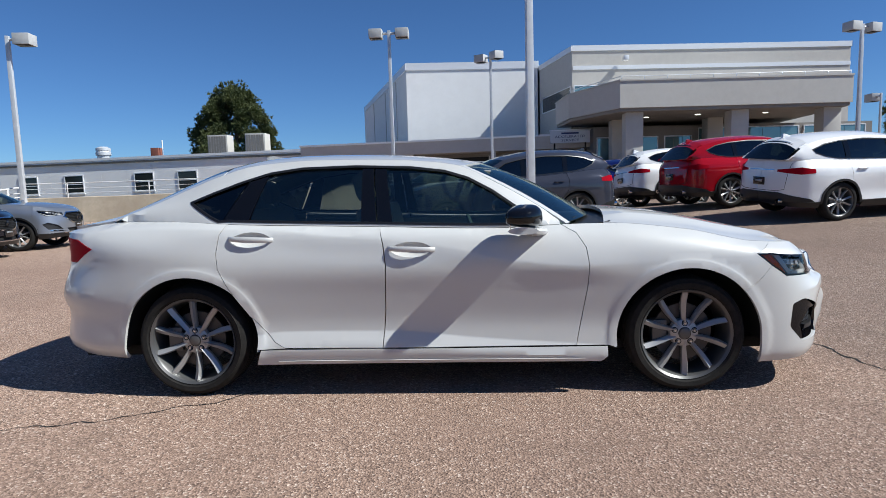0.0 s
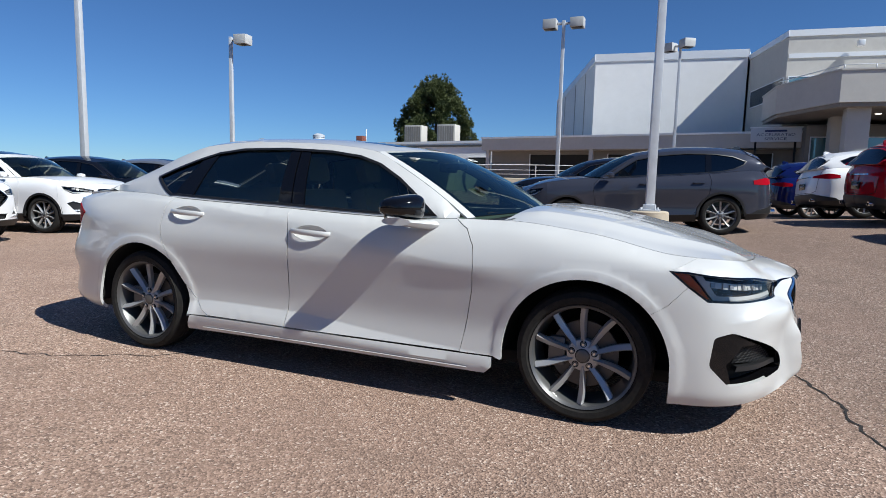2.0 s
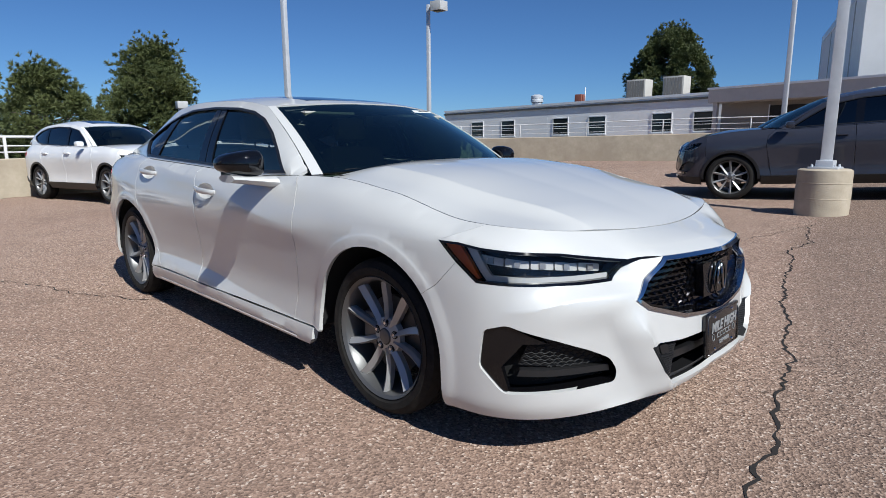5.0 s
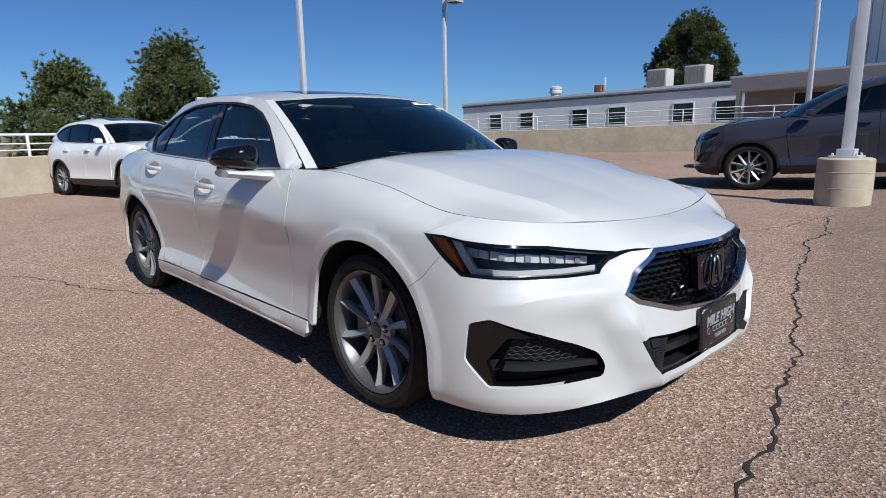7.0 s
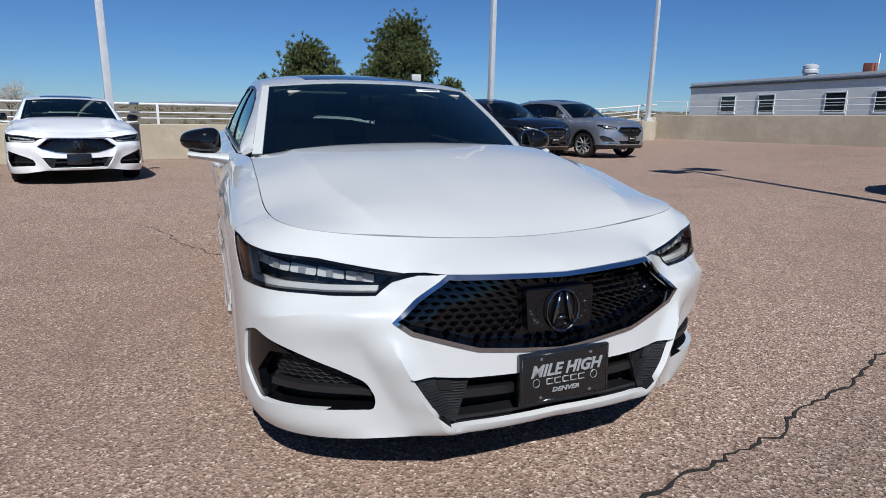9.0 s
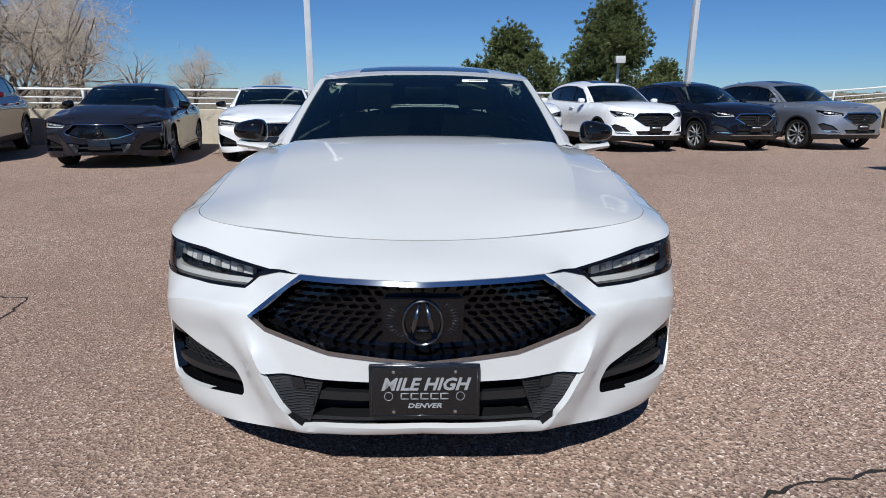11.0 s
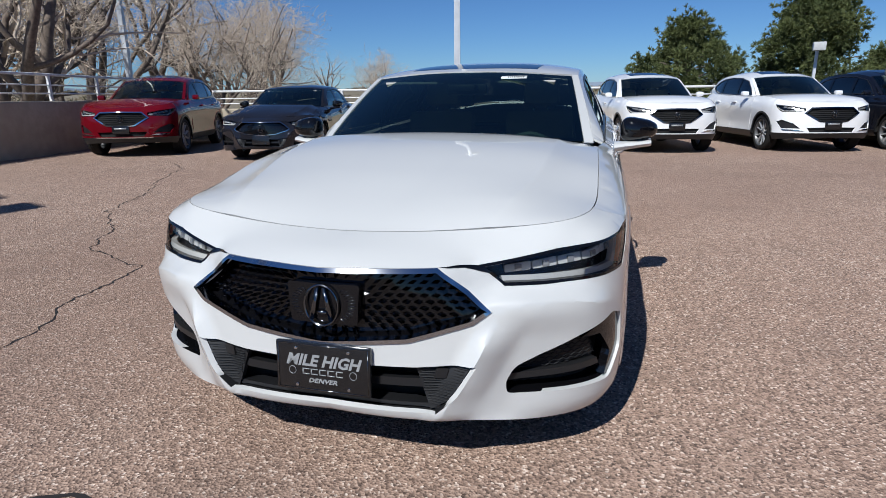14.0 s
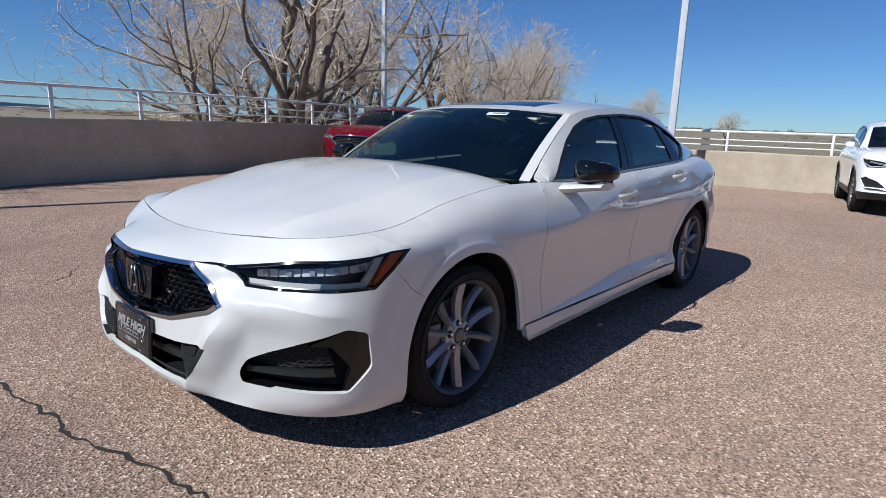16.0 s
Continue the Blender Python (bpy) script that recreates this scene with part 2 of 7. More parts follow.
def sheet(outline, fmap, step, holes=(), depth=0.015, ref=(0, 0, 0.6), gap=0.0, edge_step=None, creases=()):
    """A curved panel: a flat outline with holes and crease lines, filled evenly, laid on the surface fmap(u, v) and given folded-in edges."""
    es = edge_step or step
    if gap:
        outline = shrunk(outline, gap)
    loops = [dense(outline, es)] + [dense(h, es) for h in holes]
    pts, edges = [], []
    for lp in loops:
        o = len(pts)
        pts += lp
        edges += [(o + i, o + (i + 1) % len(lp)) for i in range(len(lp))]
    rim_pts = np.array(pts)
    for line in creases:
        q = np.array(dense(line, es, False))
        ok = inside(loops[0], q)
        for lp in loops[1:]:
            ok &= ~inside(lp, q)
        ok &= ((q[:, None, :] - rim_pts[None, :, :]) ** 2).sum(-1).min(1) > (0.3 * es) ** 2
        last = None
        for k, keep in enumerate(ok):
            if keep:
                pts.append(tuple(q[k]))
                if last is not None and last == k - 1:
                    edges.append((len(pts) - 2, len(pts) - 1))
                last = k
    lo, hi = np.min(loops[0], 0), np.max(loops[0], 0)
    gx, gy = np.meshgrid(np.arange(lo[0] + step / 2, hi[0], step), np.arange(lo[1] + step / 2, hi[1], step))
    gx[::2] += step / 2
    g = np.stack([gx.ravel(), gy.ravel()], 1)
    ok = inside(loops[0], g)
    for lp in loops[1:]:
        ok &= ~inside(lp, g)
    g = g[ok]
    if len(g):
        b = np.array(pts)
        d2 = ((g[:, None, :] - b[None, :, :]) ** 2).sum(-1).min(1)
        g = g[d2 > (0.55 * min(step, es)) ** 2]
    allp = [Vector(p) for p in pts] + [Vector(p) for p in g]
    vs, _, fs, *_ = delaunay_2d_cdt(allp, edges, [], 0, 1e-6)
    v2 = np.array([(v.x, v.y) for v in vs])
    fs = [f for f in fs if len(f) == 3]
    cen = np.array([v2[list(f)].mean(0) for f in fs])
    ok = inside(loops[0], cen)
    for lp in loops[1:]:
        ok &= ~inside(lp, cen)
    p3 = fmap(v2[:, 0], v2[:, 1])
    bm = bmesh.new()
    bv = [bm.verts.new(p) for p in p3]
    for f, k in zip(fs, ok):
        if k:
            try:
                bm.faces.new([bv[i] for i in f])
            except ValueError:
                pass
    bmesh.ops.delete(bm, geom=[v for v in bm.verts if not v.link_faces], context="VERTS")
    bm.normal_update()
    tot = sum(f.normal.dot(f.calc_center_median() - Vector(ref)) * f.calc_area() for f in bm.faces)
    if tot < 0:
        bmesh.ops.reverse_faces(bm, faces=bm.faces[:])
        bm.normal_update()
    if depth:
        rim = [e for e in bm.edges if len(e.link_faces) == 1]
        nrm = {v: v.normal.copy() for e in rim for v in e.verts}
        r = bmesh.ops.extrude_edge_only(bm, edges=rim)
        new_v = [v for v in r["geom"] if isinstance(v, bmesh.types.BMVert)]
        pos = {tuple(round(c, 6) for c in v.co): n for v, n in nrm.items()}
        for v in new_v:
            n = pos.get(tuple(round(c, 6) for c in v.co))
            if n:
                v.co = v.co - n * depth
        for e in rim:
            e.smooth = False
    return bm


def mirrored(bm):
    b2 = bm.copy()
    for v in b2.verts:
        v.co.y = -v.co.y
    bmesh.ops.reverse_faces(b2, faces=b2.faces[:])
    return b2


def both(name, bm, material, parent, label=""):
    """The same part on the right and, mirrored, on the left of a car."""
    b2 = mirrored(bm)
    return part(name, bm, material, parent, label), part(name, b2, material, parent, label)


def grid_sheet(fmap, nu, nv, depth=0.0, ref=(0, 0, 0.6)):
    """A patch over the unit square."""
    u, v = np.meshgrid(np.linspace(0, 1, nu + 1), np.linspace(0, 1, nv + 1), indexing="ij")
    p = fmap(u.ravel(), v.ravel())
    bm = bmesh.new()
    bv = [bm.verts.new(q) for q in p]
    for i in range(nu):
        for j in range(nv):
            a = i * (nv + 1) + j
            bm.faces.new((bv[a], bv[a + 1], bv[a + nv + 2], bv[a + nv + 1]))
    bm.normal_update()
    if sum(f.normal.dot(f.calc_center_median() - Vector(ref)) for f in bm.faces) < 0:
        bmesh.ops.reverse_faces(bm, faces=bm.faces[:])
    if depth:
        bm.normal_update()
        r = bmesh.ops.solidify(bm, geom=bm.faces[:], thickness=depth)
    return bm


def text_part(name, words, size, material, parent, m, label="", shear=0.0, extrude=0.001, width=None, bold=0.0):
    cu = bpy.data.curves.new(name, "FONT")
    cu.body, cu.size, cu.align_x, cu.align_y, cu.shear, cu.extrude = words, size, "CENTER", "CENTER", shear, extrude
    cu.resolution_u, cu.offset = 2, bold
    tmp = new(name, cu)
    dg = bpy.context.evaluated_depsgraph_get()
    me = bpy.data.meshes.new_from_object(tmp.evaluated_get(dg))
    bpy.data.objects.remove(tmp)
    bpy.data.curves.remove(cu)
    if width:
        co = np.empty(len(me.vertices) * 3)
        me.vertices.foreach_get("co", co)
        co = co.reshape(-1, 3)
        co[:, 0] *= width / max(1e-6, np.ptp(co[:, 0]))
        me.vertices.foreach_set("co", co.ravel())
    me.materials.clear()
    me.materials.append(material)
    ob = new(name, me)
    ob.parent, ob.matrix_basis = parent, m
    if label:
        ob["label"] = label
    return ob


M_MESH = mat("black_mesh", (0.010, 0.010, 0.011), 0.65, 0, 0.25)
M_DARKGRILLE = mat("grille_facets", (0.22, 0.22, 0.24), 0.07, 1.0)
M_LENSEYE = mat("led_eye", (0.30, 0.30, 0.30), 0.2, 0.4, 0.5, 0.3)
M_LINING = mat("grey_lining", (0.42, 0.40, 0.37), 0.9)


# ---- car bodies ----
class Body:
    """The outer surfaces of a car, from its plan line, its lengthwise lines and its cabin lines.
    x runs forwards, y to the car's left, z up, the wheels stand on z = 0."""

    def __init__(self, plan, lines, hood, roof, cabin, glassline):
        p = np.array(plan, float)
        ext = np.vstack([p[1] * [1, -1], p, p[-2] * [1, -1]])
        out = []
        for i in range(1, len(ext) - 2):
            a, b, c, d = ext[i - 1:i + 3]
            for t in np.linspace(0, 1, 24, endpoint=False):
                out.append(0.5 * ((2 * b) + (c - a) * t + (2 * a - 5 * b + 4 * c - d) * t * t + (3 * b - a - 3 * c + d) * t ** 3))
        out.append(p[-1])
        self.C = np.array(out)
        self.S = np.r_[0, np.cumsum(np.linalg.norm(np.diff(self.C, axis=0), axis=1))]
        g = np.gradient(self.C, self.S, axis=0)
        g /= np.linalg.norm(g, axis=1)[:, None]
        g[0], g[-1] = (0, 1), (0, -1)
        self.N = np.stack([g[:, 1], -g[:, 0]], 1)
        self.end = self.S[-1]
        self.lines = [(curve1([(self.st(k[0]), k[1]) for k in ln]), curve1([(self.st(k[0]), k[2]) for k in ln])) for ln in lines]
        self.zc, (self.yr, self.zr) = curve1(roof), (curve1(cabin[0]), curve1(cabin[1]))
        self.hood_c = curve1(hood)
        self.gl = glassline
        self.extra = None
        ss = np.linspace(0, self.end, 240)
        self.top = self.wrap(ss, self.ztop(ss))
        self.top_s = ss

    def st(self, k):
        """Arc length along the plan line: of a place (x, y) on it, of an x on the flank, or of ('f' or 'r', y) at front or rear."""
        if isinstance(k, tuple) and k[0] == "f":
            n = np.argmax(self.C[:, 1])
            return float(np.interp(k[1], self.C[:n, 1], self.S[:n]))
        if isinstance(k, tuple) and k[0] == "r":
            n = np.argmax(self.C[:, 1])
            return float(np.interp(-k[1], -self.C[n:, 1], self.S[n:]))
        if isinstance(k, tuple):
            return float(self.S[np.argmin(((self.C - k) ** 2).sum(1))])
        return float(np.interp(-k, -self.C[:, 0], self.S))

    def ztop(self, s):
        return self.lines[-1][1](np.abs(s))

    def zbot(self, s):
        return self.lines[0][1](np.abs(s))

    def wrap(self, s, z, out=0.0):
        """The flank, nose and tail: a place at arc length s (under 0 on the right), height z."""
        s, z = np.asarray(s, float), np.asarray(z, float)
        a = np.abs(s)
        I = np.array([f(a) for f, _ in self.lines])
        Z = np.array([f(a) for _, f in self.lines])
        K = len(Z)

        def ev(T, A):
            i = np.clip(T.astype(int), 0, K - 2)
            f = T - i
            n = np.arange(A.shape[1])
            p0, p1, p2, p3 = A[np.maximum(i - 1, 0), n], A[i, n], A[i + 1, n], A[np.minimum(i + 2, K - 1), n]
            return 0.5 * (2 * p1 + (p2 - p0) * f + (2 * p0 - 5 * p1 + 4 * p2 - p3) * f * f + (3 * p1 - p0 - 3 * p2 + p3) * f ** 3)
        lo, hi = np.zeros(len(a)), np.full(len(a), K - 1.0001)
        for _ in range(26):
            mid = (lo + hi) / 2
            up = ev(mid, Z) < z
            lo, hi = np.where(up, mid, lo), np.where(up, hi, mid)
        ins = ev((lo + hi) / 2, I) - out
        if self.extra:
            ins = ins - self.extra(a, z)
        c = np.stack([np.interp(a, self.S, self.C[:, k]) for k in (0, 1)], 1)
        n = np.stack([np.interp(a, self.S, self.N[:, k]) for k in (0, 1)], 1)
        q = c - n * ins[:, None]
        return np.stack([q[:, 0], np.where(s < 0, -1, 1) * q[:, 1], np.clip(z, Z[0] - 0.05, Z[-1] + 0.001)], 1)

    def off(self, out):
        return lambda s, z: self.wrap(s, z, out)

    def hood_edge(self, x0):
        n = np.argmax(self.top[:, 0] < x0)
        return self.top[:n]

    def deck(self, centre, x0):
        """A height over the plan, from the top line of the flanks to the centre curve."""
        e = self.top[:np.argmax(self.top[:, 0] < x0) + 1]
        xs, ys, zs = e[::-1, 0], e[::-1, 1], e[::-1, 2]

        def f(x, y):
            ye, ze = np.maximum(np.interp(x, xs, ys), 0.02), np.interp(x, xs, zs)
            t = np.clip(np.abs(y) / ye, 0, 1)
            z = ze + (np.maximum(centre(x), ze) - ze) * (1 - t ** 2.4)
            return np.stack([x, y, z], 1)
        return f

    def roof(self, x, a):
        x, a = np.asarray(x, float), np.asarray(a, float)
        y, zr = self.yr(x), self.zr(x)
        t = np.abs(a)
        z = zr + (np.maximum(self.zc(x), zr) - zr) * (1 - t ** 2.6)
        return np.stack([x, a * y, z], 1)

    def belt(self, x):
        n = np.argmax(self.top[:, 0] < 1.2)
        e = self.top[n:]
        return np.interp(-x, -e[:, 0], e[:, 1]), np.interp(-x, -e[:, 0], e[:, 2])

    def side(self, x, z, out=0.0):
        """The cabin's side, on the right (y under 0): from the flank's top line to the cant rail."""
        yb, zb = self.belt(x)
        yr, zr = self.yr(x), self.zr(x)
        t = np.clip((z - zb) / np.maximum(zr - zb, 0.02), -0.1, 1.05)
        y = yb + (yr - yb) * t + 0.045 * t * (1 - t) * 4 * 0.5
        return np.stack([x, -(y + out), z], 1)


def arc(cx, cz, r, a0, a1, n=24):
    return [(cx + r * math.cos(radians(a0 + (a1 - a0) * i / n)), cz + r * math.sin(radians(a0 + (a1 - a0) * i / n))) for i in range(n + 1)]


def wheel(parent, x, y, r, spokes, rim_r, style=0, detail=1.0, name="wheel", width=0.235, mirror=1):
    """A tyre on a spoked alloy rim with hub, nuts, disc and caliper; the outer face looks to -y when mirror is 1."""
    hub = new(name)
    hub.parent, hub.location = parent, (x, y, r)
    if mirror < 0:
        hub.rotation_euler = (0, 0, math.pi)
    n = int(56 * detail)
    w = width / 2
    bm = bmesh.new()
    lathe(bm, [(rim_r + 0.004, -w + 0.02), (rim_r + 0.02, -w + 0.004), (rim_r + 0.045, -w), (r - 0.035, -w + 0.006), (r - 0.012, -w + 0.02),
               (r - 0.002, -w + 0.045), (r, -w + 0.07), (r - 0.008, -w + 0.072), (r - 0.008, -w + 0.08), (r, -w + 0.082), (r, -0.006), (r - 0.008, -0.004), (r - 0.008, 0.004), (r, 0.006),
               (r, w - 0.05), (r - 0.012, w - 0.02), (rim_r + 0.045, w), (rim_r + 0.004, w - 0.02)], n)
    tyre = part("tyre", bm, M_TYRE, hub)
    bm = bmesh.new()
    lathe(bm, [(rim_r + 0.006, -w + 0.012), (rim_r + 0.008, -w + 0.022), (rim_r - 0.004, -w + 0.022), (rim_r - 0.012, -w + 0.035), (rim_r - 0.018, -w + 0.09),
               (rim_r - 0.03, w - 0.06), (rim_r, w - 0.02)], n)
    rim = part("rim", bm, M_ALLOYDARK, hub, "grey alloy barrel")
    bm = bmesh.new()
    lathe(bm, [(rim_r - 0.006, -w + 0.022), (rim_r + 0.006, -w + 0.010), (rim_r + 0.007, -w + 0.020)], n)
    part("rim_lip", bm, M_ALLOYDARK, rim)
    f0 = -w + 0.032
    bm = bmesh.new()
    for i in range(spokes):
        a0 = 2 * math.pi * (i + 0.5) / spokes
        steps = 6
        rows = []
        for k in range(steps + 1):
            t = k / steps
            rr = 0.052 + (rim_r - 0.012 - 0.052) * t
            lean = 0.035 * math.sin(math.pi * t) if style == 0 else 0.0
            if style == 1:
                lean = (0.13 if i % 2 else -0.13) * (1 - t) * 0.6
            hw = 0.0100 + 0.0090 * t ** 0.8 - 0.003 * t ** 5
            dip = f0 + 0.008 * math.sin(math.pi * t) + 0.014 * (1 - t) - 0.004 * t
            d = Vector((math.cos(a0 + lean), 0, math.sin(a0 + lean)))
            s = Vector((-d.z, 0, d.x))
            c = d * rr
            ridge = (0.45 if i % 2 else -0.45) * hw
            rows.append([bm.verts.new(c + s * q + Vector((0, o, 0))) for q, o in
                         ((-hw, dip + 0.036), (-hw, dip + 0.013), (ridge, dip - 0.004), (hw, dip + 0.013), (hw, dip + 0.036))])
        for a, b in zip(rows, rows[1:]):
            for q in range(5):
                bm.faces.new((a[q], a[(q + 1) % 5], b[(q + 1) % 5], b[q]))
        bm.faces.new(rows[0])
        bm.faces.new(rows[-1])
    bmesh.ops.recalc_face_normals(bm, faces=bm.faces[:])
    part("spokes", bm, M_ALLOY, rim, "bright machined alloy spokes", sharp=0.3)
    bm = bmesh.new()
    lathe(bm, [(0.036, f0 + 0.014), (0.042, f0 + 0.017), (0.066, f0 + 0.020), (0.078, f0 + 0.026), (0.084, f0 + 0.05)], 32)
    part("hub", bm, M_ALLOY, rim)
    bm = bmesh.new()
    lathe(bm, [(0.0001, f0 + 0.006), (0.024, f0 + 0.007), (0.031, f0 + 0.010), (0.034, f0 + 0.018)], 28)
    part("centre_cap", bm, M_ALLOYDARK, rim, "dark grey centre cap")
    for i in range(5):
        a = 2 * math.pi * i / 5 + 0.3
        bm = bmesh.new()
        lathe(bm, [(0.0001, f0 + 0.004), (0.008, f0 + 0.005), (0.0105, f0 + 0.010), (0.0115, f0 + 0.025)], 6)
        bmesh.ops.translate(bm, verts=bm.verts, vec=(0.057 * math.cos(a), 0.006, 0.057 * math.sin(a)))
        part("lug_nut", bm, M_SATINCHROME, rim)
        bm = bmesh.new()
        lathe(bm, [(0.0125, f0 + 0.016), (0.0165, f0 + 0.0165), (0.0175, f0 + 0.022)], 16)
        bmesh.ops.translate(bm, verts=bm.verts, vec=(0.057 * math.cos(a), 0.0, 0.057 * math.sin(a)))
        part("lug_pocket", bm, M_LINER, rim)
    bm = bmesh.new()
    lathe(bm, [(0.05, -0.02), (0.165, -0.02), (0.165, 0.005), (0.05, 0.005)], 40)
    part("brake_disc", bm, M_DISC, hub)
    bm = bmesh.new()
    box(bm, -0.175, -0.09, -0.045, 0.03, -0.07, 0.075, 0.012)
    part("brake_caliper", bm, M_ALLOYDARK, hub)
    return hub


def wheel_well(parent, cx, cz, r, y0, y1):
    bm = bmesh.new()
    lathe(bm, [(0.16, y1), (r, y1), (r, y0)], 32, "y", (cx, 0, cz), (radians(-4), radians(184)))
    for f in bm.faces:
        f.normal_flip()
    return part("wheel_liner", bm, M_LINER, parent)


def slab_along(bm, pts_a, pts_b, thick, ref):
    """A strip between two 3D lines, made solid."""
    va = [bm.verts.new(p) for p in pts_a]
    vb = [bm.verts.new(p) for p in pts_b]
    fs = [bm.faces.new((va[i], va[i + 1], vb[i + 1], vb[i])) for i in range(len(va) - 1)]
    bm.normal_update()
    if sum(f.normal.dot(f.calc_center_median() - Vector(ref)) for f in fs) < 0:
        bmesh.ops.reverse_faces(bm, faces=fs)
        bm.normal_update()
    bmesh.ops.solidify(bm, geom=fs, thickness=thick)
    return bm


def frame_strip(loop, inner, fmap_out, fmap_in, closed=True):
    """A raised frame between an outline and a smaller one with as many points."""
    bm = bmesh.new()
    a = np.array(loop)
    b = np.array(inner)
    A, A2, B, B2 = fmap_in(a[:, 0], a[:, 1]), fmap_out(a[:, 0], a[:, 1]), fmap_out(b[:, 0], b[:, 1]), fmap_in(b[:, 0], b[:, 1])
    rings = [[bm.verts.new(p) for p in q] for q in (A, A2, B, B2)]
    n = len(a)
    for r, s in zip(rings, rings[1:]):
        for i in range(n if closed else n - 1):
            j = (i + 1) % n
            bm.faces.new((r[i], r[j], s[j], s[i]))
    bmesh.ops.recalc_face_normals(bm, faces=bm.faces[:])
    return bm


# ---- the white sedan ----
SEDAN_PLAN = [(2.44, 0), (2.425, 0.2), (2.385, 0.40), (2.305, 0.625), (2.19, 0.797), (2.04, 0.899), (1.83, 0.937), (1.43, 0.949), (0.9, 0.948), (0.2, 0.937),
              (-0.5, 0.932), (-1.0, 0.936), (-1.43, 0.945), (-1.85, 0.918), (-2.15, 0.835), (-2.34, 0.66), (-2.43, 0.36), (-2.46, 0)]


def F(y):
    return ("f", y)


def R(y):
    return ("r", y)


# lengthwise lines, bottom to top: (station, inset, height)
SEDAN_LINES = [
    [(F(0), 0.03, 0.225), (F(0.36), -0.01, 0.232), (F(0.75), 0.035, 0.185), (1.8, 0.03, 0.172), (1.0, 0.05, 0.18), (-1.0, 0.05, 0.18), (-1.8, 0.06, 0.225), (R(0.6), 0.06, 0.24), (R(0), 0.06, 0.25)],
    [(F(0), 0.0, 0.27), (F(0.38), -0.025, 0.268), (F(0.6), 0.02, 0.25), (F(0.88), 0.005, 0.24), (1.8, 0.006, 0.23), (1.0, 0.022, 0.25), (-1.0, 0.022, 0.25), (-1.8, 0.015, 0.29), (R(0.6), 0.0, 0.31), (R(0), 0.0, 0.32)],
    [(F(0), 0.0, 0.44), (F(0.47), -0.012, 0.43), (F(0.62), 0.02, 0.40), (F(0.88), -0.004, 0.39), (1.8, 0.0, 0.40), (1.0, 0.032, 0.42), (0.0, 0.038, 0.42), (-1.0, 0.032, 0.42), (-1.8, 0.012, 0.45), (R(0.6), 0.02, 0.48), (R(0), 0.02, 0.48)],
    [(F(0), 0.0, 0.59), (F(0.52), 0.0, 0.596), (F(0.62), 0.005, 0.585), (F(0.75), 0.010, 0.560), (F(0.88), 0.0, 0.535), (1.8, 0.004, 0.56), (1.0, 0.016, 0.58), (0.0, 0.022, 0.58), (-1.0, 0.016, 0.59), (-1.8, 0.0, 0.60), (R(0.6), -0.01, 0.60), (R(0), -0.01, 0.60)],
    [(F(0), 0.004, 0.66), (F(0.37), 0.012, 0.66), (F(0.56), 0.068, 0.655), (F(0.75), 0.05, 0.65), (F(0.88), 0.018, 0.65), (1.75, 0.006, 0.69), (1.2, 0.0, 0.72), (0.0, 0.0, 0.735), (-1.2, 0.0, 0.745), (-1.8, 0.012, 0.76), (R(0.6), 0.05, 0.80), (R(0), 0.05, 0.80)],
    [(F(0), 0.008, 0.722), (F(0.37), 0.035, 0.722), (F(0.5), 0.082, 0.718), (F(0.75), 0.075, 0.735), (F(0.89), 0.04, 0.765), (1.7, 0.022, 0.80), (1.2, 0.022, 0.83), (0.0, 0.024, 0.855), (-1.2, 0.024, 0.88), (-1.8, 0.03, 0.90), (R(0.6), 0.05, 0.93), (R(0), 0.05, 0.93)],
    [(F(0), 0.09, 0.758), (F(0.37), 0.12, 0.758), (F(0.55), 0.14, 0.765), (F(0.8), 0.11, 0.795), (1.85, 0.075, 0.822), (1.43, 0.075, 0.888), (1.0, 0.075, 0.925), (0.5, 0.060, 0.925), (-0.4, 0.058, 0.95), (-1.2, 0.065, 0.975), (-1.8, 0.12, 1.005), (R(0.6), 0.045, 0.972), (R(0), 0.045, 0.972)],
    [(F(0), 0.22, 0.79), (F(0.3), 0.215, 0.795), (F(0.6), 0.19, 0.808), (F(0.86), 0.135, 0.83), (1.85, 0.128, 0.843), (1.43, 0.14, 0.925), (1.0, 0.15, 0.966), (0.74, 0.125, 0.966), (0.46, 0.112, 0.955), (-0.4, 0.11, 0.982), (-1.19, 0.12, 1.012), (-1.5, 0.17, 1.03), (-1.9, 0.22, 1.035), (R(0.6), 0.085, 0.990), (R(0), 0.09, 0.990)],
]
SEDAN_HOOD = [(0.95, 1.035), (1.1, 1.035), (1.34, 1.018), (1.75, 0.938), (2.0, 0.868), (2.13, 0.825), (2.22, 0.79)]
SEDAN_ROOF = [(0.95, 1.04), (0.32, 1.352), (0.0, 1.398), (-0.4, 1.427), (-0.8, 1.432), (-1.1, 1.418), (-1.37, 1.368), (-1.6, 1.284), (-1.86, 1.165), (-2.05, 1.085)]
SEDAN_CABIN = ([(0.95, 0.80), (0.77, 0.772), (0.634, 0.744), (0.49, 0.714), (0.339, 0.683), (0.18, 0.652), (-0.25, 0.645), (-0.7, 0.635), (-1.08, 0.618), (-1.5, 0.625), (-1.95, 0.70)],
               [(0.95, 0.955), (0.77, 0.974), (0.634, 1.067), (0.49, 1.155), (0.339, 1.238), (0.18, 1.318), (0.0, 1.348), (-0.25, 1.368), (-0.7, 1.378), (-1.08, 1.356), (-1.3, 1.300), (-1.5, 1.226), (-1.75, 1.122), (-1.95, 1.048)])


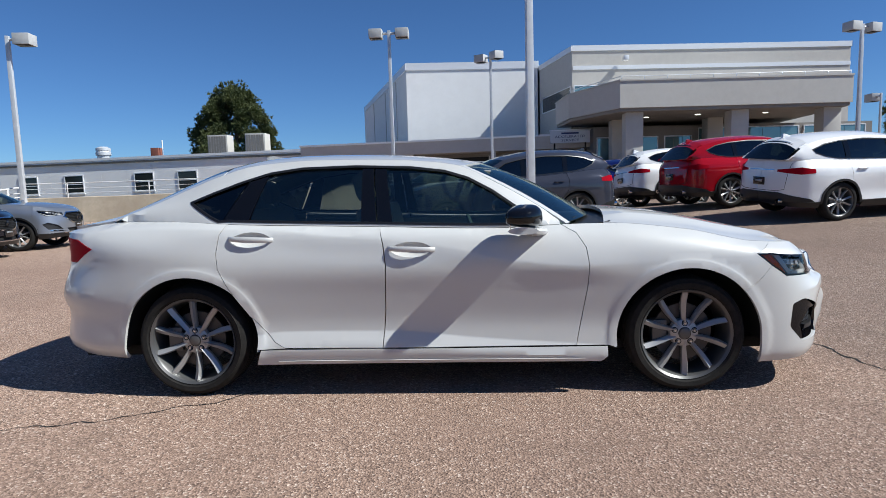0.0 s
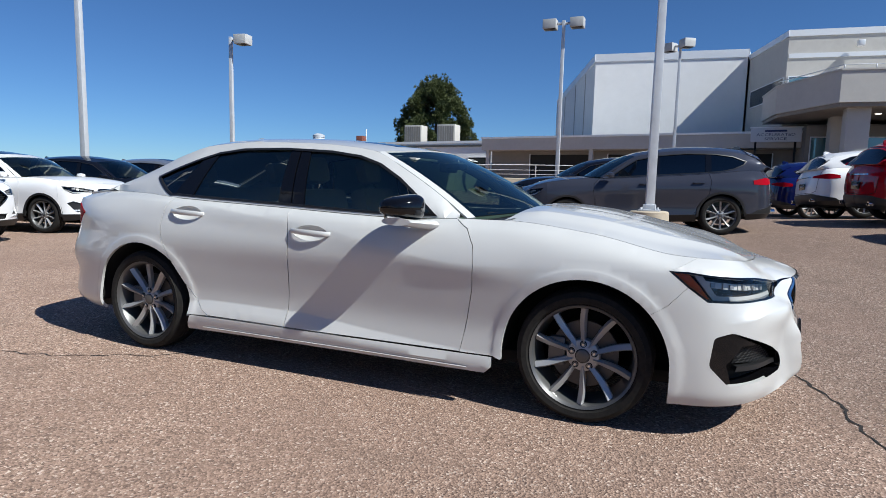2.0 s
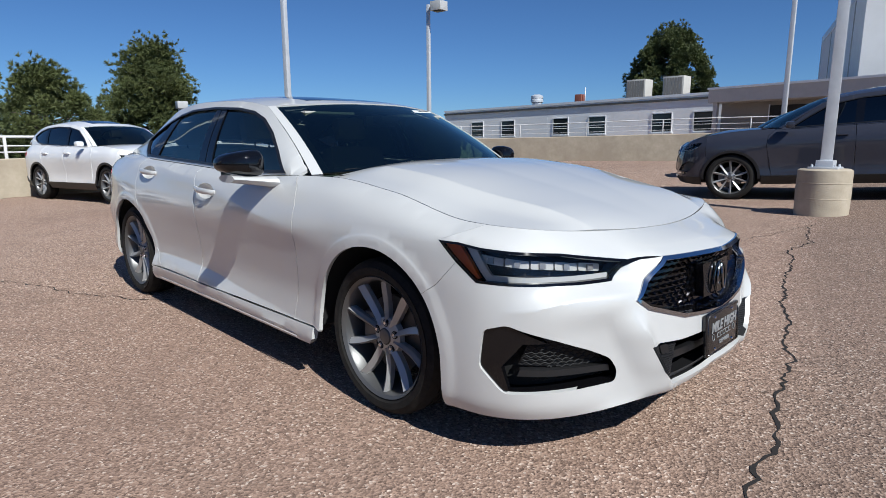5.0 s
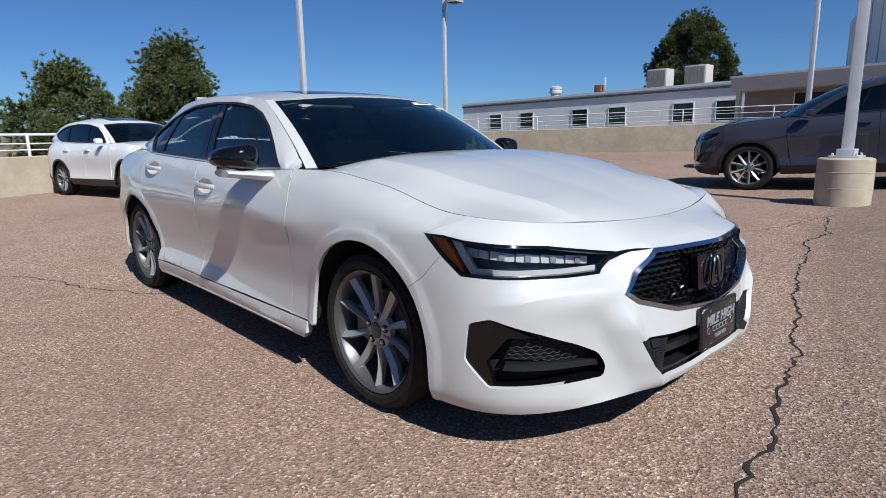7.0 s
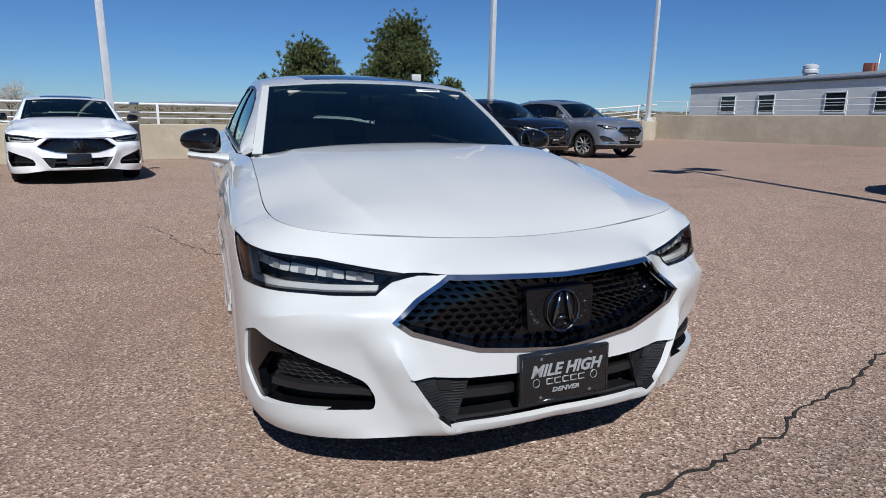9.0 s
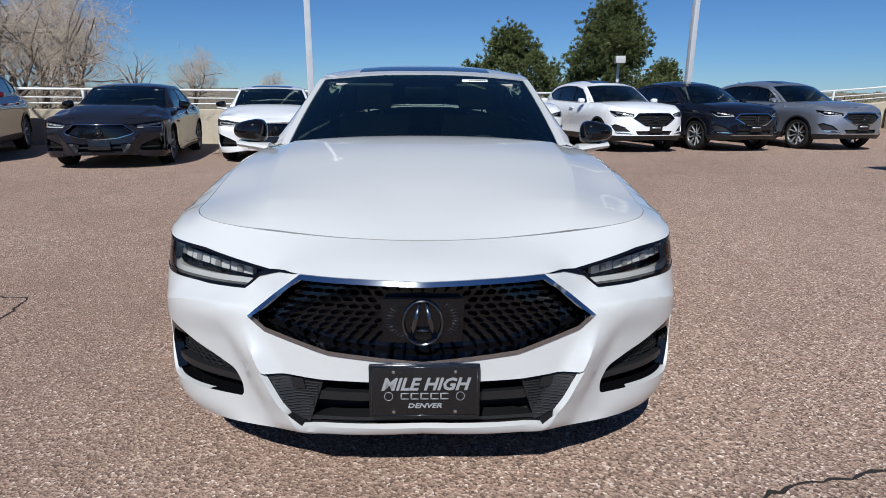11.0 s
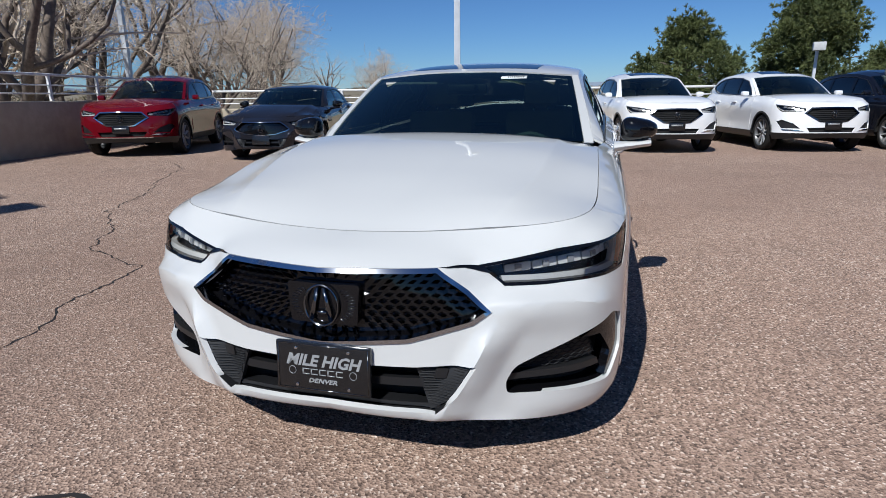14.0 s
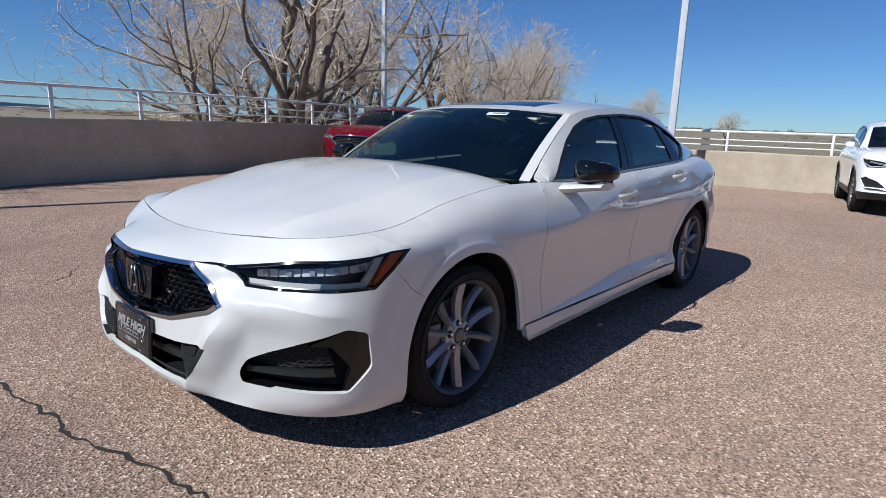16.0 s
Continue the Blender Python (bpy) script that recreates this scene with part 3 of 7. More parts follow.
SHOULDER = curve1([(-2.0, 0.985), (-1.6, 0.992), (-1.0, 0.985), (-0.64, 0.936), (-0.19, 0.900), (0.12, 0.852), (0.435, 0.785), (0.855, 0.741), (1.08, 0.748)])
SILL_FOLD = curve1([(-1.05, 0.362), (-0.87, 0.382), (-0.21, 0.375), (0.27, 0.332), (0.75, 0.300), (1.0, 0.285)])
BLADE = curve1([(0.22, 0.345), (0.30, 0.395), (0.44, 0.475), (0.50, 0.505), (0.60, 0.56)])
LEDGE = curve1([(0.50, 0.606), (0.58, 0.618), (0.70, 0.612), (0.80, 0.592), (0.90, 0.560)])
BONNET_RIDGE = curve1([(0.95, 0.63), (1.15, 0.62), (1.6, 0.60), (1.925, 0.545), (2.21, 0.455), (2.30, 0.42)])


def flank_creases(B, sg):
    """Crease lines of one flank in (station, height)."""
    x = np.linspace(1.3, -2.0, 60)
    lines = [[(sg * B.st(q), float(SHOULDER(q)) + o) for q in x] for o in (0.0, 0.009, -0.009)]
    x = np.linspace(1.0, -1.05, 40)
    lines += [[(sg * B.st(q), float(SILL_FOLD(q)) + o) for q in x] for o in (0.0, 0.007, -0.007)]
    for cx in (1.43, -1.42):
        lines += [[(sg * B.st(a), b) for a, b in arc(cx, 0.32, r, 0, 180, 40)] for r in (0.434, 0.443, 0.452)]
    return lines


def nose_creases(B, sg):
    """Crease lines of one half of the front bumper."""
    z = np.linspace(0.23, 0.56, 24)
    lines = [[(sg * B.st(F(float(BLADE(q)) + o)), q) for q in z] for o in (0.0, 0.01, -0.01)]
    y = np.linspace(0.53, 0.90, 24)
    lines += [[(sg * B.st(F(q)), float(LEDGE(q)) + o) for q in y] for o in (0.0, 0.007, -0.007)]
    return lines


def sedan_extra(B):

    def soft(t):
        return t * t * (3 - 2 * t)

    def f(a, z):
        x = np.interp(a, B.S, B.C[:, 0])
        out = np.zeros(len(a))
        for cx in (1.43, -1.42):
            d = np.hypot(x - cx, z - 0.32)
            out += 0.0055 * soft(np.clip((0.452 - d) / 0.018, 0, 1)) * np.clip((0.55 - np.abs(x - cx)) / 0.1, 0, 1) * np.clip((0.9 - z) / 0.1, 0, 1)
        # sharp blade between the lower grille and the side intake
        y = np.interp(a, B.S, B.C[:, 1])
        front = np.clip((x - 2.0) / 0.15, 0, 1)
        dy = y - BLADE(z)
        out += front * 0.034 * np.where(dy > 0, np.clip(1 - dy / 0.11, 0, 1), np.clip(1 + dy / 0.05, 0, 1)) * np.clip((z - 0.19) / 0.16, 0, 1) * soft(np.clip((0.58 - z) / 0.12, 0, 1))
        # ledge under the lamp
        dz = z - LEDGE(y)
        out += soft(front) * 0.024 * np.where(dz > 0, np.clip(1 - dz / 0.045, 0, 1), np.clip(1 + dz / 0.12, 0, 1) ** 1.3) * soft(np.clip((y - 0.50) / 0.14, 0, 1)) * soft(np.clip((0.92 - y) / 0.12, 0, 1))
        # kicked-out sill fold on the doors
        flank = np.clip((1.12 - np.abs(x)) / 0.1, 0, 1)
        out += flank * 0.30 * np.clip(SILL_FOLD(x) - z, 0, 0.075)
        # shoulder crease from the front wheel arch to the tail
        zc = SHOULDER(x)
        run = soft(np.clip((1.16 - x) / 0.3, 0, 1)) * np.clip((x + 2.05) / 0.4, 0, 1)
        out += run * 0.010 * np.where(z > zc, np.clip(1 - (z - zc) / 0.15, 0, 1), soft(np.clip(1 - (zc - z) / 0.10, 0, 1)))
        return out
    return f


def build_sedan(paint_mat, label, detail=1.0, plate=True):
    car = new("sedan")
    B = Body(SEDAN_PLAN, SEDAN_LINES, SEDAN_HOOD, SEDAN_ROOF, SEDAN_CABIN, None)
    B.extra = sedan_extra(B)
    ss = np.linspace(0, B.end, 240)
    B.top = B.wrap(ss, B.ztop(ss))
    q = 1.0 / detail
    st = B.st
    g = 0.0009
    step = 0.032 * q
    body = part("floor_pan", boxed(-2.2, 2.1, -0.72, 0.72, 0.20, 0.27, 0.02), M_LINER, car)

    def sx(x):
        return st(x)
    FW, RW, AR = (1.43, 0.32), (-1.42, 0.315), 0.395

    def xs(pts):
        return [(sx(x), z) for x, z in pts]
    # outlines on the flank, in (station, height)
    hl_out = [(sx(1.796), 0.784), (sx(1.88), 0.715), (sx(1.965), 0.655)]
    hl_low = [(st(F(0.80)), 0.652), (st(F(0.70)), 0.650), (st(F(0.575)), 0.652)]
    hl_tip = [(st(F(0.53)), 0.690), (st(F(0.49)), 0.716)]
    hl_top = [(st(F(0.60)), 0.730), (st(F(0.75)), 0.752), (sx(1.97), 0.772), (sx(1.88), 0.783)]
    lamp_ol = hl_out + hl_low + hl_tip + hl_top

    def top_run(s0, s1, n=16):
        return [(s, float(B.ztop(s)) + g - 0.001) for s in np.linspace(s0, s1, n)]
    s_hood = st(1.93)
    # nose
    half = [(0.0, float(B.zbot(0)))] + [(s, float(B.zbot(s))) for s in np.linspace(0.05, sx(1.825), 20)] + [(sx(1.825), 0.30)]
    half += [(sx(p[0]), p[1]) for p in arc(*FW, AR, 6, 41, 8)]
    half += [(sx(1.80), 0.628), (sx(1.88), 0.715)] + hl_out[2:] + hl_low + hl_tip + hl_top + hl_out[:1]
    half += top_run(s_hood, 0.0, 24)
    left = [(-s, z) for s, z in half[::-1] if s > 1e-6]
    nose = [p for p in half] + left
    grille_half = [(0.0, 0.472), (0.28, 0.497), (st(F(0.47)), 0.555), (st(F(0.522)), 0.592), (st(F(0.46)), 0.650), (st(F(0.368)), 0.722), (0.18, 0.722), (0.0, 0.7205)]

    def symm(h):
        return h + [(-s, z) for s, z in h[::-1] if s > 1e-6]
    grille_ol = symm(grille_half)
    low_half = [(0.0, 0.262), (0.36, 0.266), (st(F(0.42)), 0.330), (st(F(0.478)), 0.428), (0.30, 0.415), (0.0, 0.412)]
    low_ol = symm(low_half)
    fog_ol = rounded([(st(F(0.578)), 0.302), (st(F(0.572)), 0.345), (st(F(0.60)), 0.392), (st(F(0.68)), 0.432), (st(F(0.78)), 0.474), (st((2.07, 0.88)), 0.525), (sx(2.0), 0.50), (sx(1.985), 0.37), (sx(2.07), 0.282)], 0.02)
    fog_l = [(-s, z) for s, z in fog_ol]
    part("front_bumper", sheet(nose, B.off(0), step * 0.65, [grille_ol, low_ol, fog_ol, fog_l], 0.02, gap=g, edge_step=0.02, creases=nose_creases(B, 1) + nose_creases(B, -1)), paint_mat, car)

    # fender
    door_f = [(0.812, 0.285), (0.845, 0.45), (0.874, 0.62), (0.881, 0.74), (0.868, 0.84), (0.82, 0.92), (0.742, 0.965)]
    fen = [(sx(x), z) for x, z in door_f] + top_run(sx(0.742), s_hood, 30) + [hl_out[0]] + [(sx(1.88), 0.715), (sx(1.80), 0.628)]
    fen += [(sx(p[0]), p[1]) for p in arc(*FW, AR, 41, 186, 30)] + [(sx(1.03), 0.272), (sx(0.99), 0.285)]
    FC = flank_creases(B, -1) if detail > 0.9 else []
    both("front_fender", sheet([(-s, z) for s, z in fen], B.off(0), step, depth=0.018, gap=g, edge_step=0.02, creases=FC), paint_mat, car)
    # doors, with a scooped cup behind each handle
    def cup_ol(xc, zc):
        return [(-sx(xc + 0.118 * math.cos(a)), zc - 0.004 + 0.044 * math.sin(a) * abs(math.sin(a)) ** 0.2) for a in np.linspace(0, 2 * math.pi, 28, endpoint=False)]

    def cup(xc, zc):
        s0, w = -sx(xc), 0.5 * abs(sx(xc - 0.118) - sx(xc + 0.118))

        def f(s, z):
            r2 = np.clip(((s - s0) / w) ** 2 + ((z - zc + 0.004) / 0.044) ** 2, 0, 1)
            return B.wrap(s, z, -0.030 * (1 - r2) ** 0.8)
        return sheet(cup_ol(xc, zc), f, 0.012, depth=0.0, edge_step=0.012)
    b_line = [(-0.290, 0.285), (-0.270, 0.5), (-0.258, 0.763), (-0.272, 0.88), (-0.296, 0.979)]
    fd = xs(b_line) + top_run(sx(-0.296), sx(0.742), 24)[::1] + xs(door_f[::-1])
    d1 = both("front_door", sheet([(-s, z) for s, z in fd], B.off(0), step, [cup_ol(-0.11, 0.852)], depth=0.026, gap=0.0030, edge_step=0.025, creases=FC), paint_mat, car)
    r_line = [(-0.86, 0.290), (-0.92, 0.325), (-1.063, 0.484), (-1.17, 0.64), (-1.226, 0.76), (-1.236, 0.85), (-1.222, 0.95), (-1.19, 1.0105)]
    rd = xs(r_line) + top_run(sx(-1.19), sx(-0.296), 20) + xs(b_line[::-1])
    d2 = both("rear_door", sheet([(-s, z) for s, z in rd], B.off(0), step, [cup_ol(-1.035, 0.925)], depth=0.026, gap=0.0030, edge_step=0.025, creases=FC), paint_mat, car)
    # rear quarter, with the tail
    tail_ol = [(sx(-2.02), 0.885), (sx(-2.16), 0.940), (st(R(0.70)), 0.950), (st(R(0.70)), 0.80), (sx(-2.18), 0.80)]
    arc_r = arc(*RW, 0.40, -6, 168, 34)
    qt = xs([(-1.02, 0.285)]) + xs(arc_r) + [(sx(-1.84), 0.24)] + [(s, float(B.zbot(s))) for s in np.linspace(sx(-1.84), B.end - 0.002, 14)]
    qt += [(B.end - 0.002, 0.985)] + top_run(B.end - 0.002, sx(-1.19), 34) + xs(r_line[::-1])
    both("rear_quarter", sheet([(-s, z) for s, z in qt], B.off(0), step * 1.2, [[(-s, z) for s, z in tail_ol]], 0.018, gap=g, edge_step=0.025, creases=FC), paint_mat, car)
    both("tail_lamp", sheet([(-s, z) for s, z in tail_ol], B.off(0.004), 0.03, depth=0.02, gap=0.003), M_REDLAMP, car, "dark red tail lamp")
    # sills
    sill = xs([(-1.03, 0.190), (0.95, 0.192), (0.985, 0.225), (0.985, 0.280), (-1.0, 0.280)])
    both("sill", sheet([(-s, z) for s, z in sill], B.off(0.003), 0.03, depth=0.03, gap=0.001), paint_mat, car)

    # bonnet
    e = B.hood_edge(0.99)
    hood_f = B.deck(B.hood_c, 0.8)

    def hood(x, y):
        p = hood_f(x, y)
        d = np.abs(y) - BONNET_RIDGE(x)
        fade = np.clip((2.20 - x) / 0.22, 0, 1) * np.clip((x - 1.0) / 0.15, 0, 1)
        p[:, 2] += 0.019 * np.where(d > 0, np.clip(1 - d / 0.11, 0, 1) ** 1.5, np.clip(1 + d / 0.40, 0, 1)) * fade
        return p
    ol = [(p[0], -p[1]) for p in e[::-1]] + [(p[0], p[1]) for p in e[1:]]
    back = [(0.99 + 0.085 * (1 - (y / 0.79) ** 2), y) for y in np.linspace(e[-1][1] - 0.002, -e[-1][1] + 0.002, 21)]
    rx = np.linspace(1.0, 2.20, 40)
    ridges = [[(q, sg * (float(BONNET_RIDGE(q)) + o)) for q in rx] for sg in (1, -1) for o in (0.0, 0.010, -0.010)]
    part("bonnet", sheet(ol + back, hood, step * 0.9, depth=0.02, gap=0.0014, edge_step=0.02, ref=(1.5, 0, 0.3), creases=ridges), paint_mat, car)
    # cowl and wipers
    def cowl(u, v):
        y = -0.78 + 1.56 * u
        x0 = 1.03 + 0.085 * (1 - (y / 0.79) ** 2)
        return np.stack([x0 - 0.22 * v, y, 0.975 - 0.03 * v + 0.02 * (1 - (y / 0.79) ** 2)], 1)
    part("cowl", grid_sheet(cowl, 24, 4), M_BLACK, car)

    # windshield
    def w_base(a):
        return np.stack([1.03 - 0.26 * a ** 2, 0.772 * a, 1.0 - 0.026 * a ** 2], 1)

    def w_head(a):
        x = 0.33 - 0.15 * a ** 2
        return B.roof(x, a)

    def ws(a, b, out=0.0):
        p, t = w_base(a), w_head(a)
        w = p + (t - p) * b[:, None]
        w[:, 2] += 0.86 * (0.030 * 4 * b * (1 - b) * (1 - 0.6 * a ** 2) + out)
        w[:, 0] += 0.5 * (0.030 * 4 * b * (1 - b) + out)
        return w
    A = 0.945
    wsd = [(-A, 0.0), (A, 0.0), (A, 0.985), (-A, 0.985)]
    wp = part("windshield", sheet(wsd, lambda a, b: ws(a, b, -0.004), 0.07, depth=0.004, ref=(0.2, 0, 0.5)), M_WINDSHIELD, car, "dark tinted windshield")
    lo = dense(wsd, 0.06)
    li = [(u * 0.945, 0.045 + v * 0.925) for u, v in lo]
    part("frit_band", frame_strip(lo, li, lambda a, b: ws(a, b, -0.0085), lambda a, b: ws(a, b, -0.010)), M_BLACK, wp)
    both("a_pillar", sheet([(-1.0, -0.02), (-A + 0.004, -0.02), (-A + 0.004, 1.0), (-1.0, 1.0)], lambda a, b: ws(a, b, 0.001), 0.05, depth=0.012, ref=(0.2, 0, 0.5)), paint_mat, car)
    # roof
    def roof_p(a, c):
        x0 = 0.325 - 0.15 * a ** 2
        return B.roof(x0 + (-1.30 + 0.02 * a ** 2 - x0) * c, a)
    sun_ol = [(-0.62, 0.055), (0.62, 0.055), (0.64, 0.26), (-0.64, 0.26)]
    part("roof", sheet([(-1, 0), (1, 0), (1, 1), (-1, 1)], roof_p, 0.06, [sun_ol], 0.012, ref=(0, 0, 0)), paint_mat, car)
    part("sunroof", sheet(sun_ol, roof_p, 0.06, depth=0.01, ref=(0, 0, 0), gap=0.006), M_GLOSSBLACK, car, "black glass sunroof panel")
    def back_p(a, c):
        x0 = -1.31 + 0.02 * a ** 2
        return B.roof(x0 + (-1.95 - x0) * c, a)
    part("rear_window", sheet([(-0.86, 0.02), (0.86, 0.02), (0.86, 0.97), (-0.86, 0.97)], back_p, 0.07, depth=0.004, ref=(-1, 0, 0)), M_GLASS_REAR, car)
    both("c_pillar", sheet([(-1, 0), (-0.865, 0), (-0.865, 1), (-1, 1)], back_p, 0.05, depth=0.01, ref=(-1, 0, 0)), paint_mat, car)
    # boot lid
    n = np.argmax(B.top[:, 0] < -1.94)
    e2 = B.top[n:]
    def boot(x, y):
        return np.stack([x, y, 1.033 - 0.040 * np.clip((-1.92 - x) / 0.45, 0, 1) + 0.004 + (0.012 + 0.075 * np.clip((x + 2.30) / 0.36, 0, 1) ** 1.2) * (1 - np.clip(np.abs(y) / 0.72, 0, 1) ** 2.4)], 1)
    ol = [(p[0], p[1]) for p in e2] + [(p[0], -p[1]) for p in e2[-2::-1]]
    part("boot_lid", sheet(ol, boot, 0.05, depth=0.02, gap=0.002, ref=(-2.2, 0, 0.5)), paint_mat, car)
    # shark fin aerial
    bm = bmesh.new()
    prism(bm, [(-1.24, 1.365), (-1.00, 1.40), (-1.09, 1.432), (-1.19, 1.452), (-1.225, 1.435)], "y", -0.02, 0.02)
    bmesh.ops.bevel(bm, geom=bm.edges[:], offset=0.008, segments=2, affect="EDGES")
    part("aerial", bm, paint_mat, car)

    # cabin side: body-coloured rail round the windows, panes, black trim
    def side(x, z):
        return B.side(x, z)
    xt = np.r_[np.linspace(0.74, 0.2, 14), np.linspace(0.14, -1.9, 30)]
    top = [(x, float(B.zr(x)) - 0.001) for x in xt]
    bot = [(x, float(B.belt(x)[1])) for x in np.linspace(-1.9, 0.74, 40)]
    day = [(0.63, 0.972), (0.50, 1.075), (0.36, 1.175), (0.22, 1.252), (0.08, 1.297), (-0.12, 1.324), (-0.45, 1.340), (-0.78, 1.336), (-0.98, 1.311), (-1.14, 1.264), (-1.32, 1.201), (-1.46, 1.146),
           (-1.452, 1.130), (-1.40, 1.098), (-1.31, 1.046), (-1.255, 1.022)]
    lowb = [(x, float(B.belt(x)[1]) + 0.012) for x in np.linspace(-1.20, 0.60, 24)]
    day_ol = day + lowb
    both("cabin_side", sheet(top + bot, side, step * 1.1, [day_ol], 0.012, edge_step=0.025), paint_mat, car)
    # chrome-free black surround
    d = dense(day_ol, 0.03)
    din = shrunk(d, 0.014)
    both("window_surround", frame_strip(d, din, lambda x, z: B.side(x, z, 0.003), lambda x, z: B.side(x, z, -0.02)), M_TRIM, car)
    # panes in front of and behind the black pillar
    def pane(x0, x1, sl0, sl1, name, m, lab=""):
        pl = [(x, z) for x, z in dense(shrunk(day_ol, 0.010), 0.03)]
        keep = []
        for x, z in pl:
            a, b = x0 + sl0 * (1.3 - z), x1 + sl1 * (1.3 - z)
            keep.append((min(max(x, a), b), z))
        out = [keep[0]]
        for p in keep[1:]:
            if math.hypot(p[0] - out[-1][0], p[1] - out[-1][1]) > 0.004:
                out.append(p)
        both(name, sheet(out, lambda x, z: B.side(x, z, -0.012), 0.05, depth=0.004), m, car, lab)
    pane(-0.275, 0.70, 0.14, 0.0, "front_door_glass", M_GLASS)
    pane(-0.985, -0.408, -0.30, 0.0, "rear_door_glass", M_GLASS)
    pane(-1.52, -1.085, 0.0, -0.55, "quarter_glass", M_GLASS_REAR)

    def day_top(x):
        return float(np.interp(-x, [-p[0] for p in day[:12]], [p[1] for p in day[:12]])) - 0.006
    for ta, tb, ba, bb in ((-0.412, -0.346, -0.408, -0.317), (-0.336, -0.270, -0.307, -0.224), (-1.085, -0.982, -1.228, -1.075)):
        pl = [(ta, day_top(ta)), (tb, day_top(tb)), (bb, float(B.belt(bb)[1]) + 0.016), (ba, float(B.belt(ba)[1]) + 0.016)]
        both("pillar_cover", sheet(pl, lambda x, z: B.side(x, z, -0.004), 0.05, depth=0.01), M_GLOSSBLACK, car, "gloss black pillar cover")
    strip = [(-0.340, day_top(-0.34)), (-0.337, day_top(-0.34)), (-0.309, float(B.belt(-0.3)[1]) + 0.016), (-0.312, float(B.belt(-0.3)[1]) + 0.016)]
    both("door_gap_seal", sheet(strip, lambda x, z: B.side(x, z, -0.008), 0.05, depth=0.003), M_TRIM, car)
    return car, B, dict(grille=grille_half, low=low_half, fog=fog_ol, lamp=lamp_ol, symm=symm, sx=sx, st=st, cup=cup)


def seat(parent, x, y, lean=14, bench=1.0):
    """Front seat: cushion, backrest, bolsters and headrest."""
    root = part("seat", boxed(x - 0.27, x + 0.25, y - 0.25 * bench, y + 0.25 * bench, 0.42, 0.56, 0.05), M_LEATHER, parent, "ivory leather seat")
    m = Matrix.Translation((x - 0.27, y, 0.52)) @ Matrix.Rotation(radians(-lean), 4, "Y")
    part("backrest", boxed(-0.07, 0.07, -0.25 * bench, 0.25 * bench, 0.0, 0.58, 0.05, m=m), M_LEATHER, root)
    for o in ([0] if bench < 1.5 else [-0.45, 0.45]):
        part("headrest", boxed(-0.05, 0.05, -0.13 + o, 0.13 + o, 0.62, 0.80, 0.045, m=m), M_LEATHER, root)
        for k in (-0.05, 0.05):
            bm = bmesh.new()
            tube(bm, [m @ Vector((0, o + k, 0.55)), m @ Vector((0, o + k, 0.66))], 0.006)
            part("headrest_post", bm, M_CHROME, root)
    return root


def emblem(parent, m, r=0.075):
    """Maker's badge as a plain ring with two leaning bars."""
    bm = bmesh.new()
    tube(bm, [m @ Vector((0, r * 0.86 * math.sin(a), r * math.cos(a))) for a in np.linspace(0, 2 * math.pi, 32, endpoint=False)], 0.0035, 6, True)
    ring = part("badge", bm, M_DARKCHROME, parent, "dark chrome maker's badge")
    for sg in (-1, 1):
        bm = bmesh.new()
        prism(bm, [(sg * 0.006, r * 0.88), (sg * 0.016, r * 0.86), (sg * 0.042, -r * 0.72), (sg * 0.026, -r * 0.72)], "x", -0.004, 0.004)
        bmesh.ops.transform(bm, matrix=m, verts=bm.verts)
        part("badge_bar", bm, M_DARKCHROME, ring)
    bm = bmesh.new()
    box(bm, -0.003, 0.003, -0.018, 0.018, -0.028, -0.018, m=m)
    part("badge_bar", bm, M_DARKCHROME, ring)
    return ring


def wavy_bars(B, ol, off, pitch, amp, wave, r, parent, name):
    """Rows of zigzag bars inside an outline on the flank."""
    o = np.array(ol)
    bm = bmesh.new()
    z = o[:, 1].min() + pitch * 0.6
    row = 0
    while z < o[:, 1].max():
        s = np.arange(o[:, 0].min(), o[:, 0].max(), wave / 4)
        zz = z + amp * np.sin(2 * math.pi * s / wave + math.pi * (row % 2))
        ok = inside(ol, np.stack([s, zz], 1))
        run = []
        for a, b, k in zip(s, zz, ok):
            if k:
                run.append((a, b))
            if (not k or a == s[-1]) and len(run) > 2:
                q = np.array(run)
                tube(bm, B.wrap(q[:, 0], q[:, 1], off), r, 5)
                run = []
            elif not k:
                run = []
        z += pitch
        row += 1
    return part(name, bm, M_MESH, parent)


